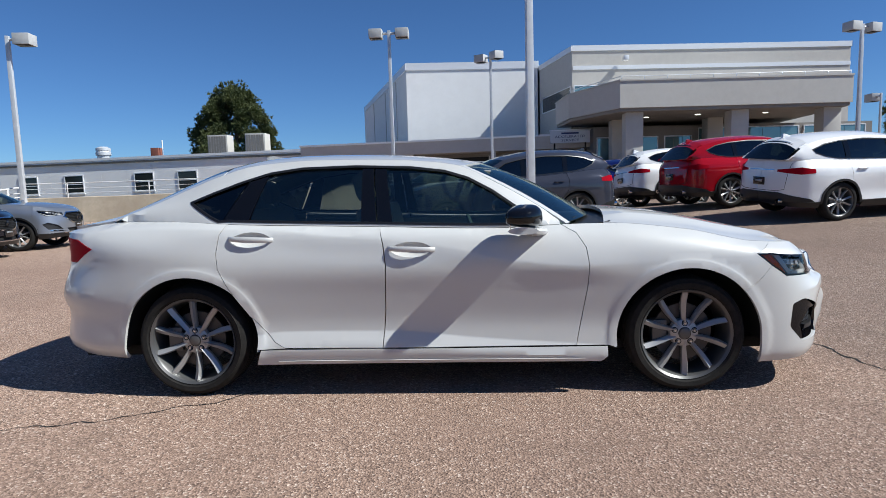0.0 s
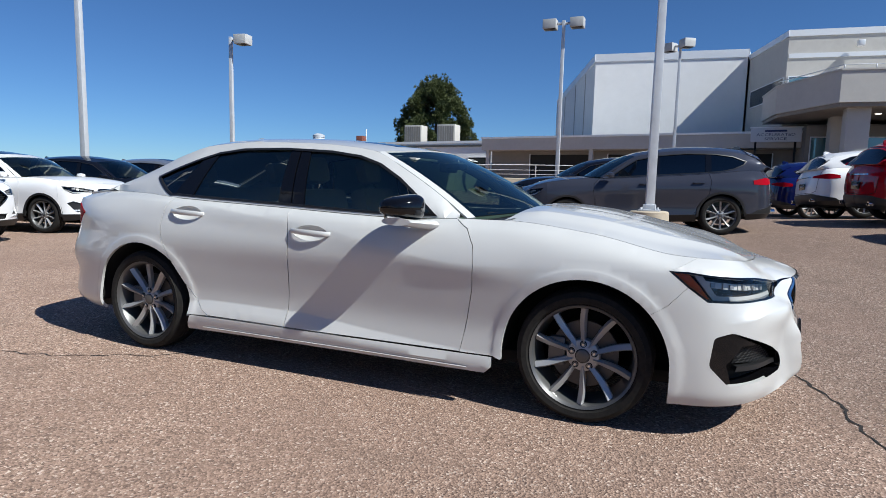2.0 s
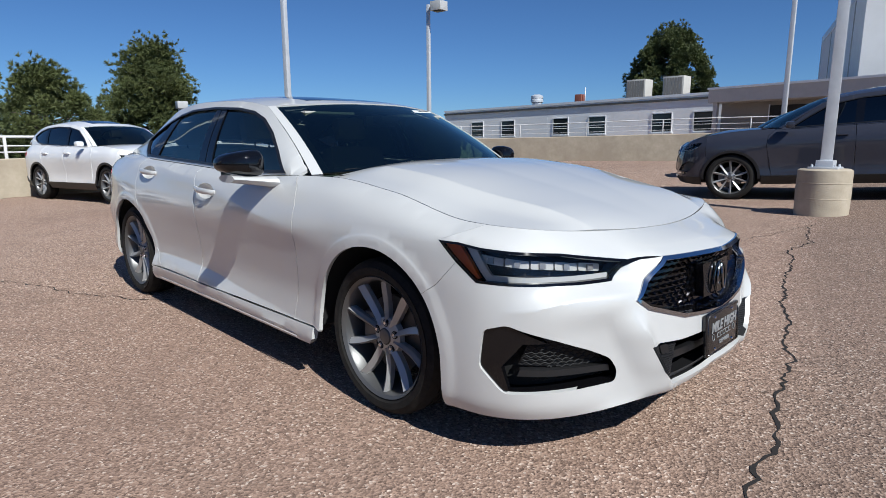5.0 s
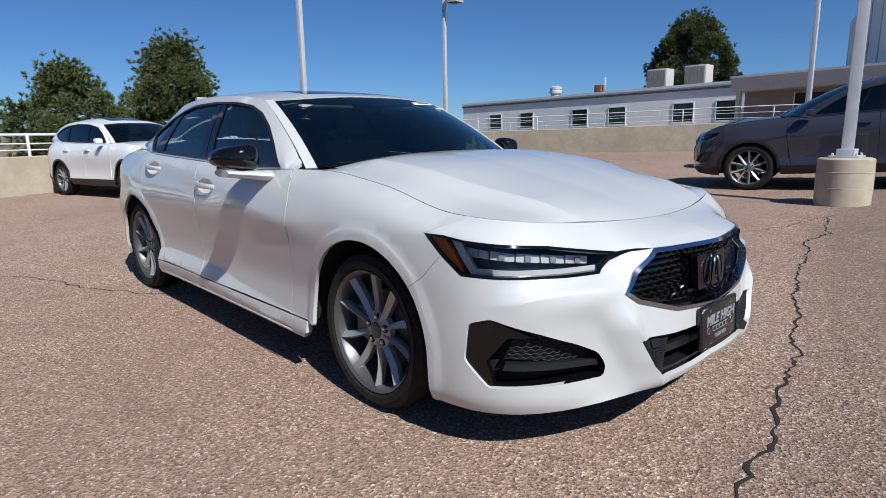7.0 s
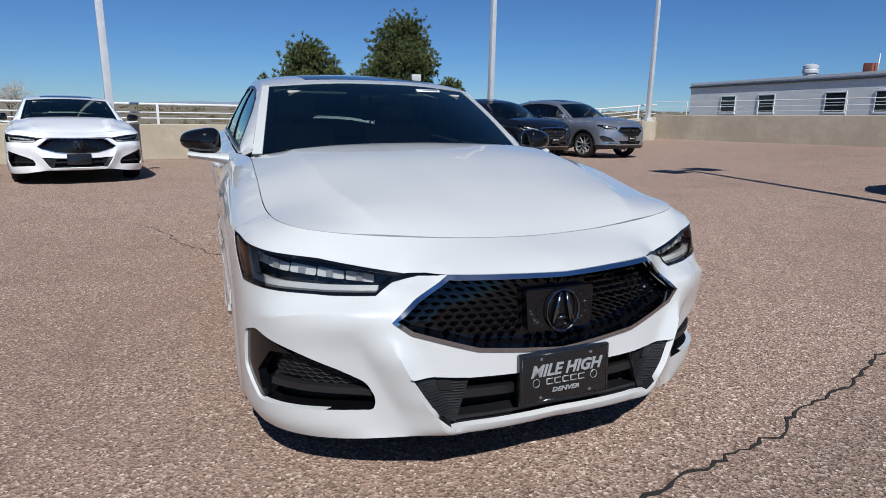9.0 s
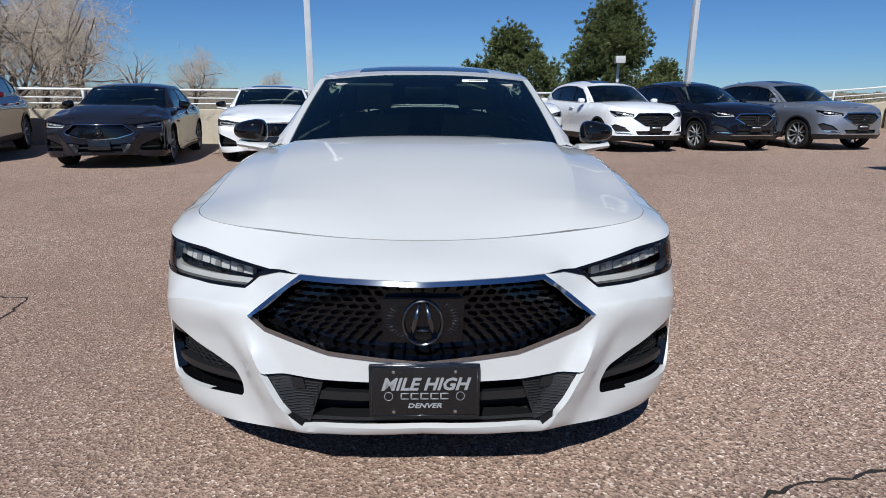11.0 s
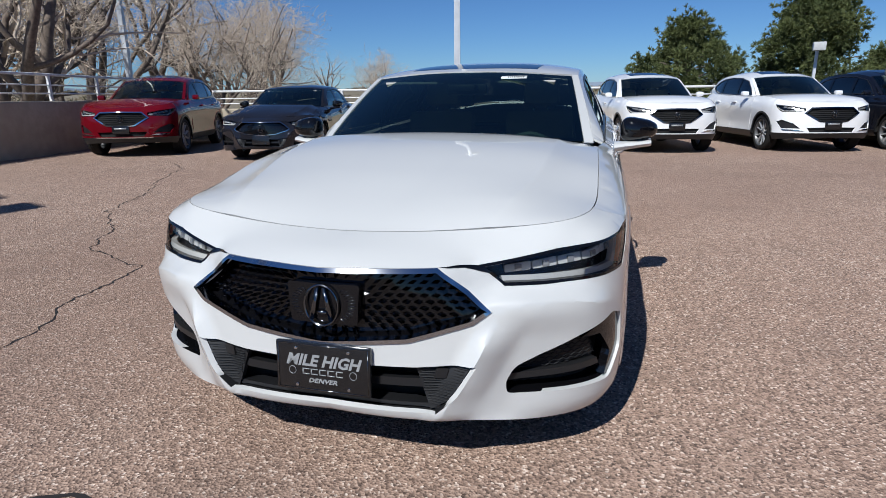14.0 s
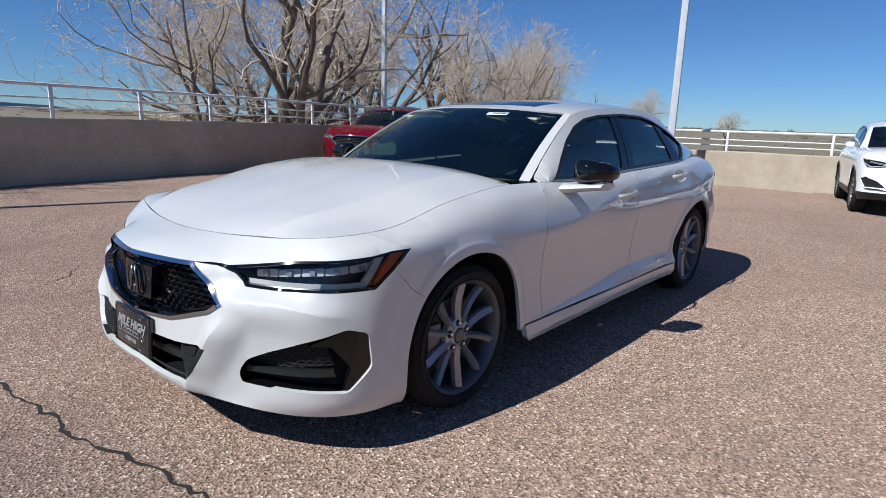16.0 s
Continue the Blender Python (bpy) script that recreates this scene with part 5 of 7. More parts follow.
def build_suv(paint_mat, scale=(1, 1, 1), spokes=10, chrome_low=False, dark_glass=True):
    car = new("suv")
    B = Body(SUV_PLAN, SUV_LINES, SUV_HOOD, SUV_ROOF, SUV_CABIN, None)
    st = B.st
    ST = 0.085
    part("floor_pan", boxed(-2.1, 2.0, -0.72, 0.72, 0.27, 0.36, 0.02), M_LINER, car)
    WX, WZ, AR = 1.375, 0.365, 0.425

    def xs(pts):
        return [(st(x), z) for x, z in pts]

    def neg(pts):
        return [(-s, z) for s, z in pts]

    def symm(h):
        return h + [(-s, z) for s, z in h[::-1] if s > 1e-6]

    def top_run(a, b, n):
        return [(s, float(B.ztop(s)) - 0.0015) for s in np.linspace(a, b, n)]
    lamp = [(st(F(0.50)), 0.80), (st(F(0.50)), 0.86), (st(F(0.72)), 0.90), (st(1.80), 0.935), (st(1.86), 0.86), (st(F(0.85)), 0.785)]
    half = [(0.0, 0.385)] + [(s, 0.385) for s in np.linspace(0.1, st(1.81), 12)]
    half += [(st(x), z) for x, z in arc(WX, WZ, AR, 3, 42, 7)] + [(st(1.74), 0.72)] + top_run(st(1.74), 0.0, 16)
    g_half = [(0.0, 0.575), (0.26, 0.605), (st(F(0.52)), 0.765), (st(F(0.40)), 0.875), (0.0, 0.885)]
    low_half = [(0.0, 0.405), (0.40, 0.405), (st(F(0.46)), 0.49), (0.0, 0.50)]
    fog = [(st(F(0.56)), 0.475), (st(F(0.84)), 0.475), (st(1.90), 0.60), (st(F(0.84)), 0.64), (st(F(0.68)), 0.575)]
    part("front_bumper", sheet(half + neg([p for p in half[::-1] if p[0] > 1e-6]), B.off(0), ST, [symm(g_half), symm(low_half), fog, neg(fog), lamp, neg(lamp)], 0.02, edge_step=0.05), paint_mat, car)
    gr = part("grille", sheet(symm(g_half), B.off(-0.04), 0.1, depth=0.0), M_LINER, car, "black grille with a bright frame")
    lo = dense(symm(g_half), 0.08)
    part("grille_frame", frame_strip(lo, shrunk(lo, 0.024), B.off(0.010), B.off(-0.04)), M_CHROME if chrome_low else M_DARKCHROME, gr)
    bars = bmesh.new()
    for z in np.arange(0.63, 0.88, 0.035):
        w = float(np.interp(z, [0.575, 0.61, 0.765, 0.875], [0.05, 0.24, 0.50, 0.39]))
        tube(bars, B.wrap(np.linspace(-w, w, 9), np.full(9, z), -0.025), 0.006, 4)
    part("grille_insert", bars, M_MESH, gr)
    emblem(gr, Matrix.Translation(B.wrap(np.array([0.0]), np.array([0.745]), 0.005)[0]), 0.07)
    part("lower_grille", sheet(symm(low_half), B.off(-0.04), 0.1, depth=0.0), M_LINER, car)
    for sg in (1, -1):
        part("fog_recess", sheet([(sg * s, z) for s, z in fog], B.off(-0.03), 0.08, depth=0.0), M_BLACK, car)
        lp = [(sg * s, z) for s, z in lamp]
        hl = part("headlamp", sheet(lp, B.off(-0.05), 0.06, depth=0.0), M_GLOSSBLACK, car, "clear headlamp with bright optics")
        for i in range(5):
            a = st(F(0.53)) + 0.085 * i
            z = 0.832 + 0.012 * i
            part("lamp_element", sheet([(sg * a, z - 0.015), (sg * (a + 0.07), z - 0.013), (sg * (a + 0.07), z + 0.015), (sg * a, z + 0.012)], B.off(-0.03), 0.06, depth=0.015), M_LENSEYE, hl)
        guide = [(st(F(0.52)), 0.808), (st(F(0.84)), 0.798), (st(1.875), 0.86), (st(1.865), 0.872), (st(F(0.83)), 0.812), (st(F(0.52)), 0.820)]
        part("light_guide", sheet([(sg * a, z) for a, z in guide], B.off(-0.02), 0.06, depth=0.01), M_LAMPWHITE, hl)
        part("lens", sheet(lp, B.off(-0.004), 0.06, depth=0.0), M_LENS, hl)
        blade = [(st(F(0.50)), 0.425), (st(F(0.80)), 0.435), (st(F(0.83)), 0.46), (st(F(0.62)), 0.455)]
        part("bumper_blade", sheet([(sg * a, z) for a, z in blade], B.off(0.010), 0.08, depth=0.015), M_CHROME if chrome_low else M_SATINCHROME, car)
    if chrome_low:
        part("chrome_strip", sheet([(-0.55, 0.375), (0.55, 0.375), (0.58, 0.395), (-0.58, 0.395)], B.off(0.012), 0.08, depth=0.02), M_CHROME, car)
    # flanks
    fen = xs([(0.80, 0.385), (0.88, 0.85), (0.86, 1.0), (0.76, 1.088)]) + top_run(st(0.76), st(1.74), 10) + xs([(1.74, 0.72)] + arc(WX, WZ, AR, 42, 177, 14))
    both("front_fender", sheet(neg(fen), B.off(0), ST, depth=0.015, gap=0.003, edge_step=0.05), paint_mat, car)
    fd = xs([(-0.24, 0.385), (-0.24, 1.095)]) + top_run(st(-0.24), st(0.76), 10) + xs([(0.76, 1.088), (0.86, 1.0), (0.88, 0.85), (0.80, 0.385)])
    both("front_door", sheet(neg(fd), B.off(0), ST, depth=0.015, gap=0.003, edge_step=0.05), paint_mat, car)
    rd = xs([(-0.90, 0.385), (-1.02, 0.60), (-1.16, 0.76), (-1.2, 1.0), (-1.18, 1.125)]) + top_run(st(-1.18), st(-0.24), 10) + xs([(-0.24, 1.095), (-0.24, 0.385)])
    both("rear_door", sheet(neg(rd), B.off(0), ST, depth=0.015, gap=0.003, edge_step=0.05), paint_mat, car)
    tail = [(st(-1.92), 0.92), (st(-1.92), 0.99), (st(-2.15), 1.03), (st(R(0.42)), 0.985), (st(R(0.42)), 0.945), (st(-2.15), 0.90)]
    qt = xs([(-0.90, 0.385)] + arc(-WX, WZ, AR, 3, 177, 18)) + [(s, 0.385) for s in np.linspace(st(-1.81), B.end - 0.002, 8)] + [(B.end - 0.002, 1.13)] + top_run(B.end - 0.002, st(-1.18), 14)
    qt += xs([(-1.18, 1.125), (-1.2, 1.0), (-1.16, 0.76), (-1.02, 0.60)])
    both("rear_quarter", sheet(neg(qt), B.off(0), ST, [neg(tail)], 0.015, gap=0.003, edge_step=0.05), paint_mat, car)
    both("tail_lamp", sheet(neg(tail), B.off(0.006), 0.08, depth=0.02), M_REDLAMP, car, "red wrap-round tail lamp")
    # dark cladding
    for a0, a1 in ((0.0, st(1.81)), (st(0.94), st(-0.94)), (st(-1.81), B.end - 0.002)):
        z1 = 0.383
        cl = [(s, float(B.zbot(s))) for s in np.linspace(a0, a1, 12)] + [(a1, z1), (a0, z1)]
        both("lower_cladding", sheet(neg(cl), B.off(0.012), ST, depth=0.02, edge_step=0.06), M_BLACK, car)
    rear_low = [(st(-1.9), 0.383), (B.end - 0.002, 0.383), (B.end - 0.002, 0.56), (st(R(0.5)), 0.56), (st(-2.0), 0.45)]
    both("rear_cladding", sheet(neg(rear_low), B.off(0.008), ST, depth=0.02, edge_step=0.06), M_BLACK, car)
    for sg in (-1, 1):
        for wx in (WX, -WX):
            bm = bmesh.new()
            a = arc(wx, WZ, AR + 0.004, -4, 184, 22)
            b = arc(wx, WZ, AR - 0.035, -4, 184, 22)
            p = B.wrap(np.array([st(x) for x, _ in a]) * sg, np.array([max(z, 0.34) for _, z in a]), 0.012)
            q = B.wrap(np.array([st(x) for x, _ in b]) * sg, np.array([max(z, 0.34) for _, z in b]), 0.010)
            slab_along(bm, p, q, 0.02, (wx, 0, 0.5))
            part("arch_cladding", bm, M_BLACK, car)
    # bonnet
    hd = B.deck(B.hood_c, 0.7)
    e = B.hood_edge(0.95)
    ol = [(p[0], -p[1]) for p in e[::-1]] + [(p[0], p[1]) for p in e[1:]]
    back = [(0.95 + 0.10 * (1 - (y / 0.8) ** 2), y) for y in np.linspace(e[-1][1] - 0.002, -e[-1][1] + 0.002, 11)]
    part("bonnet", sheet(ol + back, hd, ST, depth=0.02, gap=0.003, edge_step=0.06, ref=(1.5, 0, 0.3)), paint_mat, car)

    def ws(a, b):
        p = np.stack([0.99 - 0.30 * a ** 2, 0.785 * a, 1.13 - 0.02 * a ** 2], 1)
        t = B.roof(0.22 - 0.13 * a ** 2, a)
        w = p + (t - p) * b[:, None]
        w[:, 2] += 0.03 * 4 * b * (1 - b) * (1 - 0.6 * a ** 2)
        return w
    A = 0.93
    part("windshield", sheet([(-A, 0), (A, 0), (A, 0.98), (-A, 0.98)], ws, 0.15, depth=0.0, ref=(0.2, 0, 0.6)), M_GLASS, car)
    both("a_pillar", sheet([(-1, -0.02), (-A, -0.02), (-A, 1), (-1, 1)], ws, 0.1, depth=0.015, ref=(0.2, 0, 0.6)), paint_mat, car)

    def rf(a, c):
        x0 = 0.225 - 0.13 * a ** 2
        return B.roof(x0 + (-2.05 - x0) * c, a)
    sr = [(-0.6, 0.08), (0.6, 0.08), (0.62, 0.30), (-0.62, 0.30)]
    part("roof", sheet([(-1, 0), (1, 0), (1, 1), (-1, 1)], rf, 0.12, [sr], 0.015, ref=(-0.5, 0, 0.6)), paint_mat, car)
    part("sunroof", sheet(sr, rf, 0.12, depth=0.01, ref=(-0.5, 0, 0.6), gap=0.01), M_GLOSSBLACK, car)

    def rw(a, c):
        return B.roof(-2.06 - 0.27 * c, a)
    part("rear_window", sheet([(-0.9, 0.05), (0.9, 0.05), (0.9, 0.95), (-0.9, 0.95)], rw, 0.12, depth=0.0, ref=(-1.5, 0, 0.8)), M_GLASS_REAR, car, "dark rear window")
    part("spoiler", sheet([(-0.95, 0.93), (0.95, 0.93), (0.92, 1.03), (-0.92, 1.03)], lambda a, c: rf(a, c) + np.array([0, 0, 0.012]), 0.1, depth=0.03, ref=(-1.5, 0, 0.8)), paint_mat, car)
    xt = np.linspace(0.70, -2.3, 30)
    top = [(x, float(B.zr(x)) - 0.001) for x in xt]
    bot = [(x, float(B.belt(x)[1])) for x in np.linspace(-2.28, 0.70, 24)]
    day = [(0.56, 1.12), (0.34, 1.27), (0.08, 1.425), (-0.3, 1.495), (-0.8, 1.52), (-1.3, 1.495), (-1.62, 1.44), (-1.86, 1.34), (-1.80, 1.27), (-1.62, 1.20), (-1.40, 1.158)]
    day += [(x, float(B.belt(x)[1]) + 0.018) for x in np.linspace(-1.3, 0.5, 14)]
    both("cabin_side", sheet(top + bot, lambda x, z: B.side(x, z), ST, [day], 0.015, edge_step=0.05), paint_mat, car)
    d = dense(day, 0.06)
    both("window_surround", frame_strip(d, shrunk(d, 0.016), lambda x, z: B.side(x, z, 0.004), lambda x, z: B.side(x, z, -0.02)), M_TRIM, car)
    both("side_glass", sheet(shrunk(day, 0.01), lambda x, z: B.side(x, z, -0.012), 0.12, depth=0.0), M_GLASS_REAR if dark_glass else M_GLASS, car)
    for xa, xb in ((-0.32, -0.22), (-1.22, -1.12)):
        both("pillar_cover", sheet([(xa, 1.12), (xb, 1.12), (xb - 0.02, 1.50), (xa - 0.02, 1.49)], lambda x, z: B.side(x, z, -0.004), 0.1, depth=0.0), M_GLOSSBLACK, car)
    # mirrors, handles, plate, exhaust
    bm = boxed(0.51, 0.64, -1.06, -0.91, 1.095, 1.20, 0.045)
    both("door_mirror", bm, paint_mat, car)
    for x0 in (-0.15, -1.08):
        both("door_handle", boxed(x0, x0 + 0.2, -0.968, -0.925, 0.955, 0.985, 0.012), paint_mat, car)
    pl = part("dealer_plate", boxed(2.30, 2.315, -0.155, 0.155, 0.46, 0.61, 0.004), M_PLATE, car)
    part("plate_bars", boxed(2.315, 2.318, -0.11, 0.11, 0.545, 0.575), M_SILVERTEXT, pl)
    pr = part("rear_plate", boxed(-2.395, -2.38, -0.155, 0.155, 0.68, 0.83, 0.004), M_PLATE, car)
    part("plate_bars", boxed(-2.398, -2.395, -0.10, 0.10, 0.74, 0.78), M_SILVERTEXT, pr)
    for y in (-0.55, 0.55):
        bm = bmesh.new()
        lathe(bm, [(0.035, -2.40), (0.045, -2.40), (0.045, -2.25), (0.035, -2.25)], 14, "x", (0, y, 0.40))
        part("exhaust", bm, M_CHROME, car)
    bm = bmesh.new()
    prism(bm, [(-1.95, 1.51), (-1.74, 1.585), (-1.82, 1.62), (-1.90, 1.645), (-1.935, 1.63)], "y", -0.022, 0.022)
    bmesh.ops.bevel(bm, geom=bm.edges[:], offset=0.008, segments=1, affect="EDGES")
    part("aerial", bm, paint_mat, car)
    for sg in (-1, 1):
        bm = bmesh.new()
        q = [(B.end - 0.70, 1.10), (B.end - 0.66, 0.90), (B.end - 0.62, 0.62), (B.end - 0.45, 0.585), (B.end - 0.002, 0.585)]
        q = np.array(dense(q, 0.08, False))
        tube(bm, B.wrap(sg * q[:, 0], q[:, 1], 0.0), 0.005, 4)
        part("tailgate_seam", bm, M_LINER, car)
    part("tailgate_strip", sheet([(B.end - 0.35, 0.965), (B.end - 0.001, 0.965), (B.end - 0.001, 0.985), (B.end - 0.35, 0.985)], B.off(0.008), 0.08, depth=0.01), M_SATINCHROME, car)
    part("tailgate_strip", sheet([(-B.end + 0.35, 0.965), (-B.end + 0.001, 0.965), (-B.end + 0.001, 0.985), (-B.end + 0.35, 0.985)], B.off(0.008), 0.08, depth=0.01), M_SATINCHROME, car)
    part("dashboard", boxed(0.35, 0.85, -0.70, 0.70, 0.85, 1.09, 0.05), M_DASH, car)
    part("cabin_floor", boxed(-2.0, 0.9, -0.75, 0.75, 0.38, 0.60), M_DASH, car)
    for x, y in ((-0.15, -0.38), (-0.15, 0.38), (-1.05, -0.38), (-1.05, 0.38)):
        seat(car, x, y).location.z = 0.17
    for wx in (WX, -WX):
        wheel(car, wx, -0.815, 0.365, spokes, 0.265, 1, 0.5)
        wheel(car, wx, 0.815, 0.365, spokes, 0.265, 1, 0.5, mirror=-1)
        for sg in (-1, 1):
            wheel_well(car, wx, WZ, 0.45, sg * 0.915, sg * 0.55)
    car.scale = scale
    return car


# ---- the lot and the land ----
def lot_z(x, y):
    """Height of the paved deck: level at the south, rising gently to the north and east."""
    q = np.minimum(y, 60.0)
    rise = 0.028 * np.maximum(0.0, np.minimum(q, 10.0) - 2.5) + 0.021 * np.maximum(0.0, q - 10.0)
    tilt = np.clip(0.09 * (x - 0.5), -0.95, 0.0) + np.clip(0.27 * (x - 0.5), 0.0, 1.9)
    return rise * (1 + tilt * np.clip((16.0 - q) / 5.0, 0, 1)) - 0.012 * np.clip(-5.0 - x, 0.0, 8.0)


M_ASPHALT = mat("exposed_aggregate_asphalt", (0.26, 0.21, 0.185), 0.85, 0, 0.3)
nt = M_ASPHALT.node_tree
bsdf = nt.nodes["Principled BSDF"]
geo = nt.nodes.new("ShaderNodeNewGeometry")


def vor(scale):
    v = nt.nodes.new("ShaderNodeTexVoronoi")
    v.inputs["Scale"].default_value = scale
    nt.links.new(geo.outputs["Position"], v.inputs["Vector"])
    return v


def ramp(src, stops):
    r = nt.nodes.new("ShaderNodeValToRGB")
    el = r.color_ramp.elements
    while len(el) < len(stops):
        el.new(0.5)
    for e, (p, c) in zip(el, stops):
        e.position, e.color = p, (*c, 1)
    nt.links.new(src, r.inputs[0])
    return r.outputs[0]


def blend(a, b, fac, mode="MIX"):
    m = nt.nodes.new("ShaderNodeMix")
    m.data_type, m.blend_type = "RGBA", mode
    if isinstance(fac, float):
        m.inputs["Factor"].default_value = fac
    else:
        nt.links.new(fac, m.inputs["Factor"])
    nt.links.new(a, m.inputs["A"])
    if isinstance(b, tuple):
        m.inputs["B"].default_value = (*b, 1)
    else:
        nt.links.new(b, m.inputs["B"])
    return m.outputs["Result"]


def noise_tex(scale, detail=4.0, rough=0.6):
    n = nt.nodes.new("ShaderNodeTexNoise")
    set_in(n, Scale=scale, Detail=detail, Roughness=rough)
    nt.links.new(geo.outputs["Position"], n.inputs["Vector"])
    return n.outputs["Fac"]


v1, v2 = vor(105.0), vor(230.0)
sep1, sep2 = nt.nodes.new("ShaderNodeSeparateColor"), nt.nodes.new("ShaderNodeSeparateColor")
nt.links.new(v1.outputs["Color"], sep1.inputs[0])
nt.links.new(v2.outputs["Color"], sep2.inputs[0])
stones = ramp(sep1.outputs[0], [(0.0, (0.055, 0.038, 0.03)), (0.25, (0.23, 0.158, 0.122)), (0.5, (0.38, 0.268, 0.205)), (0.75, (0.48, 0.343, 0.265)), (0.9, (0.60, 0.45, 0.36)), (1.0, (0.98, 0.86, 0.75))])
coarse = ramp(sep2.outputs[0], [(0.0, (0.17, 0.125, 0.10)), (0.4, (0.34, 0.245, 0.195)), (0.8, (0.45, 0.33, 0.26)), (1.0, (0.68, 0.56, 0.47))])
col = blend(stones, coarse, 0.22)
patch = ramp(noise_tex(0.35, 5.0), [(0.38, (0, 0, 0)), (0.66, (1, 1, 1))])
col = blend(col, (0.40, 0.265, 0.205), blend(patch, (0.0, 0.0, 0.0), 0.78))
dirt = ramp(noise_tex(1.6, 6.0, 0.7), [(0.5, (0, 0, 0)), (0.75, (1, 1, 1))])
col = blend(col, (0.18, 0.135, 0.11), blend(dirt, (0.0, 0.0, 0.0), 0.6))
worn = ramp(noise_tex(0.16, 5.0, 0.65), [(0.46, (0, 0, 0)), (0.62, (1, 1, 1))])
col = blend(col, (0.20, 0.135, 0.105), blend(worn, (0.0, 0.0, 0.0), 0.68))
# two paving pours that meet along the long crack
sep = nt.nodes.new("ShaderNodeSeparateXYZ")
nt.links.new(geo.outputs["Position"], sep.inputs[0])


def calc(op, a, b):
    m = nt.nodes.new("ShaderNodeMath")
    m.operation = op
    for i, v in enumerate((a, b)):
        if isinstance(v, float):
            m.inputs[i].default_value = v
        else:
            nt.links.new(v, m.inputs[i])
    return m.outputs[0]


east = calc("ADD", calc("ADD", sep.outputs[0], calc("MULTIPLY", sep.outputs[1], 0.21)), calc("MULTIPLY", noise_tex(0.7, 4.0), 0.8))
pour = ramp(calc("MULTIPLY", calc("SUBTRACT", east, 2.85), 2.5), [(0.0, (0.87, 0.83, 0.805)), (1.0, (0.66, 0.64, 0.63))])
col = blend(col, pour, 1.0, "MULTIPLY")
nt.links.new(col, bsdf.inputs["Base Color"])
bp = nt.nodes.new("ShaderNodeBump")
set_in(bp, Strength=0.75, Distance=0.009)
nt.links.new(v1.outputs["Distance"], bp.inputs["Height"])
nt.links.new(bp.outputs[0], bsdf.inputs["Normal"])
bsdf.inputs["Diffuse Roughness"].default_value = 0.25

M_CRACK = mat("open_crack", (0.018, 0.015, 0.014), 0.95)
M_CONCRETE = grain(mat("weathered_concrete", (0.42, 0.36, 0.27), 0.85), (0.52, 0.45, 0.35), 6, 1, 0.35, 0.6, 0.8, (0.33, 0.27, 0.20), 60)
M_LAND = grain(mat("dry_scrub_land", (0.20, 0.155, 0.10), 0.95), (0.11, 0.10, 0.065), 0.25, 1.2, 0.0, 0.7, 0.02, (0.24, 0.20, 0.14))
M_RAIL = grain(mat("white_painted_steel", (0.72, 0.72, 0.72), 0.45), (0.6, 0.59, 0.57), 9, 1)
M_POLE = grain(mat("galvanised_pole", (0.62, 0.64, 0.67), 0.4, 0.2), (0.52, 0.54, 0.57), 5, 1)
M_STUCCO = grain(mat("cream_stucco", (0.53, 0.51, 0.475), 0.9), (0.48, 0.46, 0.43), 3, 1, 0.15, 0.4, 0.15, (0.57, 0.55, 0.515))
# darker stucco: shade on soffit and sheltered walls in its colour; louvres' own grey
M_STUCCOSHADE = grain(mat("stucco_grey_and_shade", (0.27, 0.25, 0.225), 0.9), (0.23, 0.215, 0.195), 2, 1, 0.15, 0.4, 0.2, (0.30, 0.28, 0.255))
M_SIDING = grain(mat("white_panel_wall", (0.86, 0.86, 0.85), 0.8), (0.80, 0.80, 0.79), 1.2, 1, 0.05, 0.4, 0.25, (0.84, 0.84, 0.83))
M_CAP = mat("white_metal_coping", (0.78, 0.79, 0.80), 0.4, 0.2)
# near-black for the shade inside the service bays
M_BAYSHADE = mat("bay_shade_black", (0.02, 0.02, 0.02), 0.8)
M_TEAL = mat("reflective_glazing", (0.15, 0.26, 0.28), 0.05, 0.3, 0.8, 1.0)
# tar of the flat roofs, and the painted eaves shadow strip
M_TARSHADE = mat("roof_tar_and_eaves_shade", (0.08, 0.08, 0.08), 0.8)
M_LAMPBOX = grain(mat("lamp_housing", (0.50, 0.51, 0.51), 0.5), (0.42, 0.42, 0.42), 6, 1)


def ground_height(x, y):
    lot = lot_z(x, y)
    wx = -12.45 - 0.207 * (y + 2.5)
    sy = -9.85 + 0.207 * (x + 1.1)
    d = np.maximum(wx - x, sy - y)
    d = np.where(y > 16, np.maximum(d, -(x + 10) * 0 - 1), d)
    drop = np.clip((d - 0.05) / 1.2, 0, 1)
    far = np.hypot(x, y)
    land = -3.2 + 5.4 * np.clip((far - 30) / 260, 0, 1)
    z = np.where(d > 0.05, lot * (1 - drop) + land * drop, lot)
    return z


def axis_cuts(lo, hi, dense_lo, dense_hi, fine):
    out = list(np.arange(dense_lo, dense_hi + 1e-6, fine))
    s, v = fine, dense_hi
    while v < hi:
        s *= 1.35
        v = min(hi, v + s)
        out.append(v)
    s, v = fine, dense_lo
    while v > lo:
        s *= 1.35
        v = max(lo, v - s)
        out.insert(0, v)
    return np.array(out)


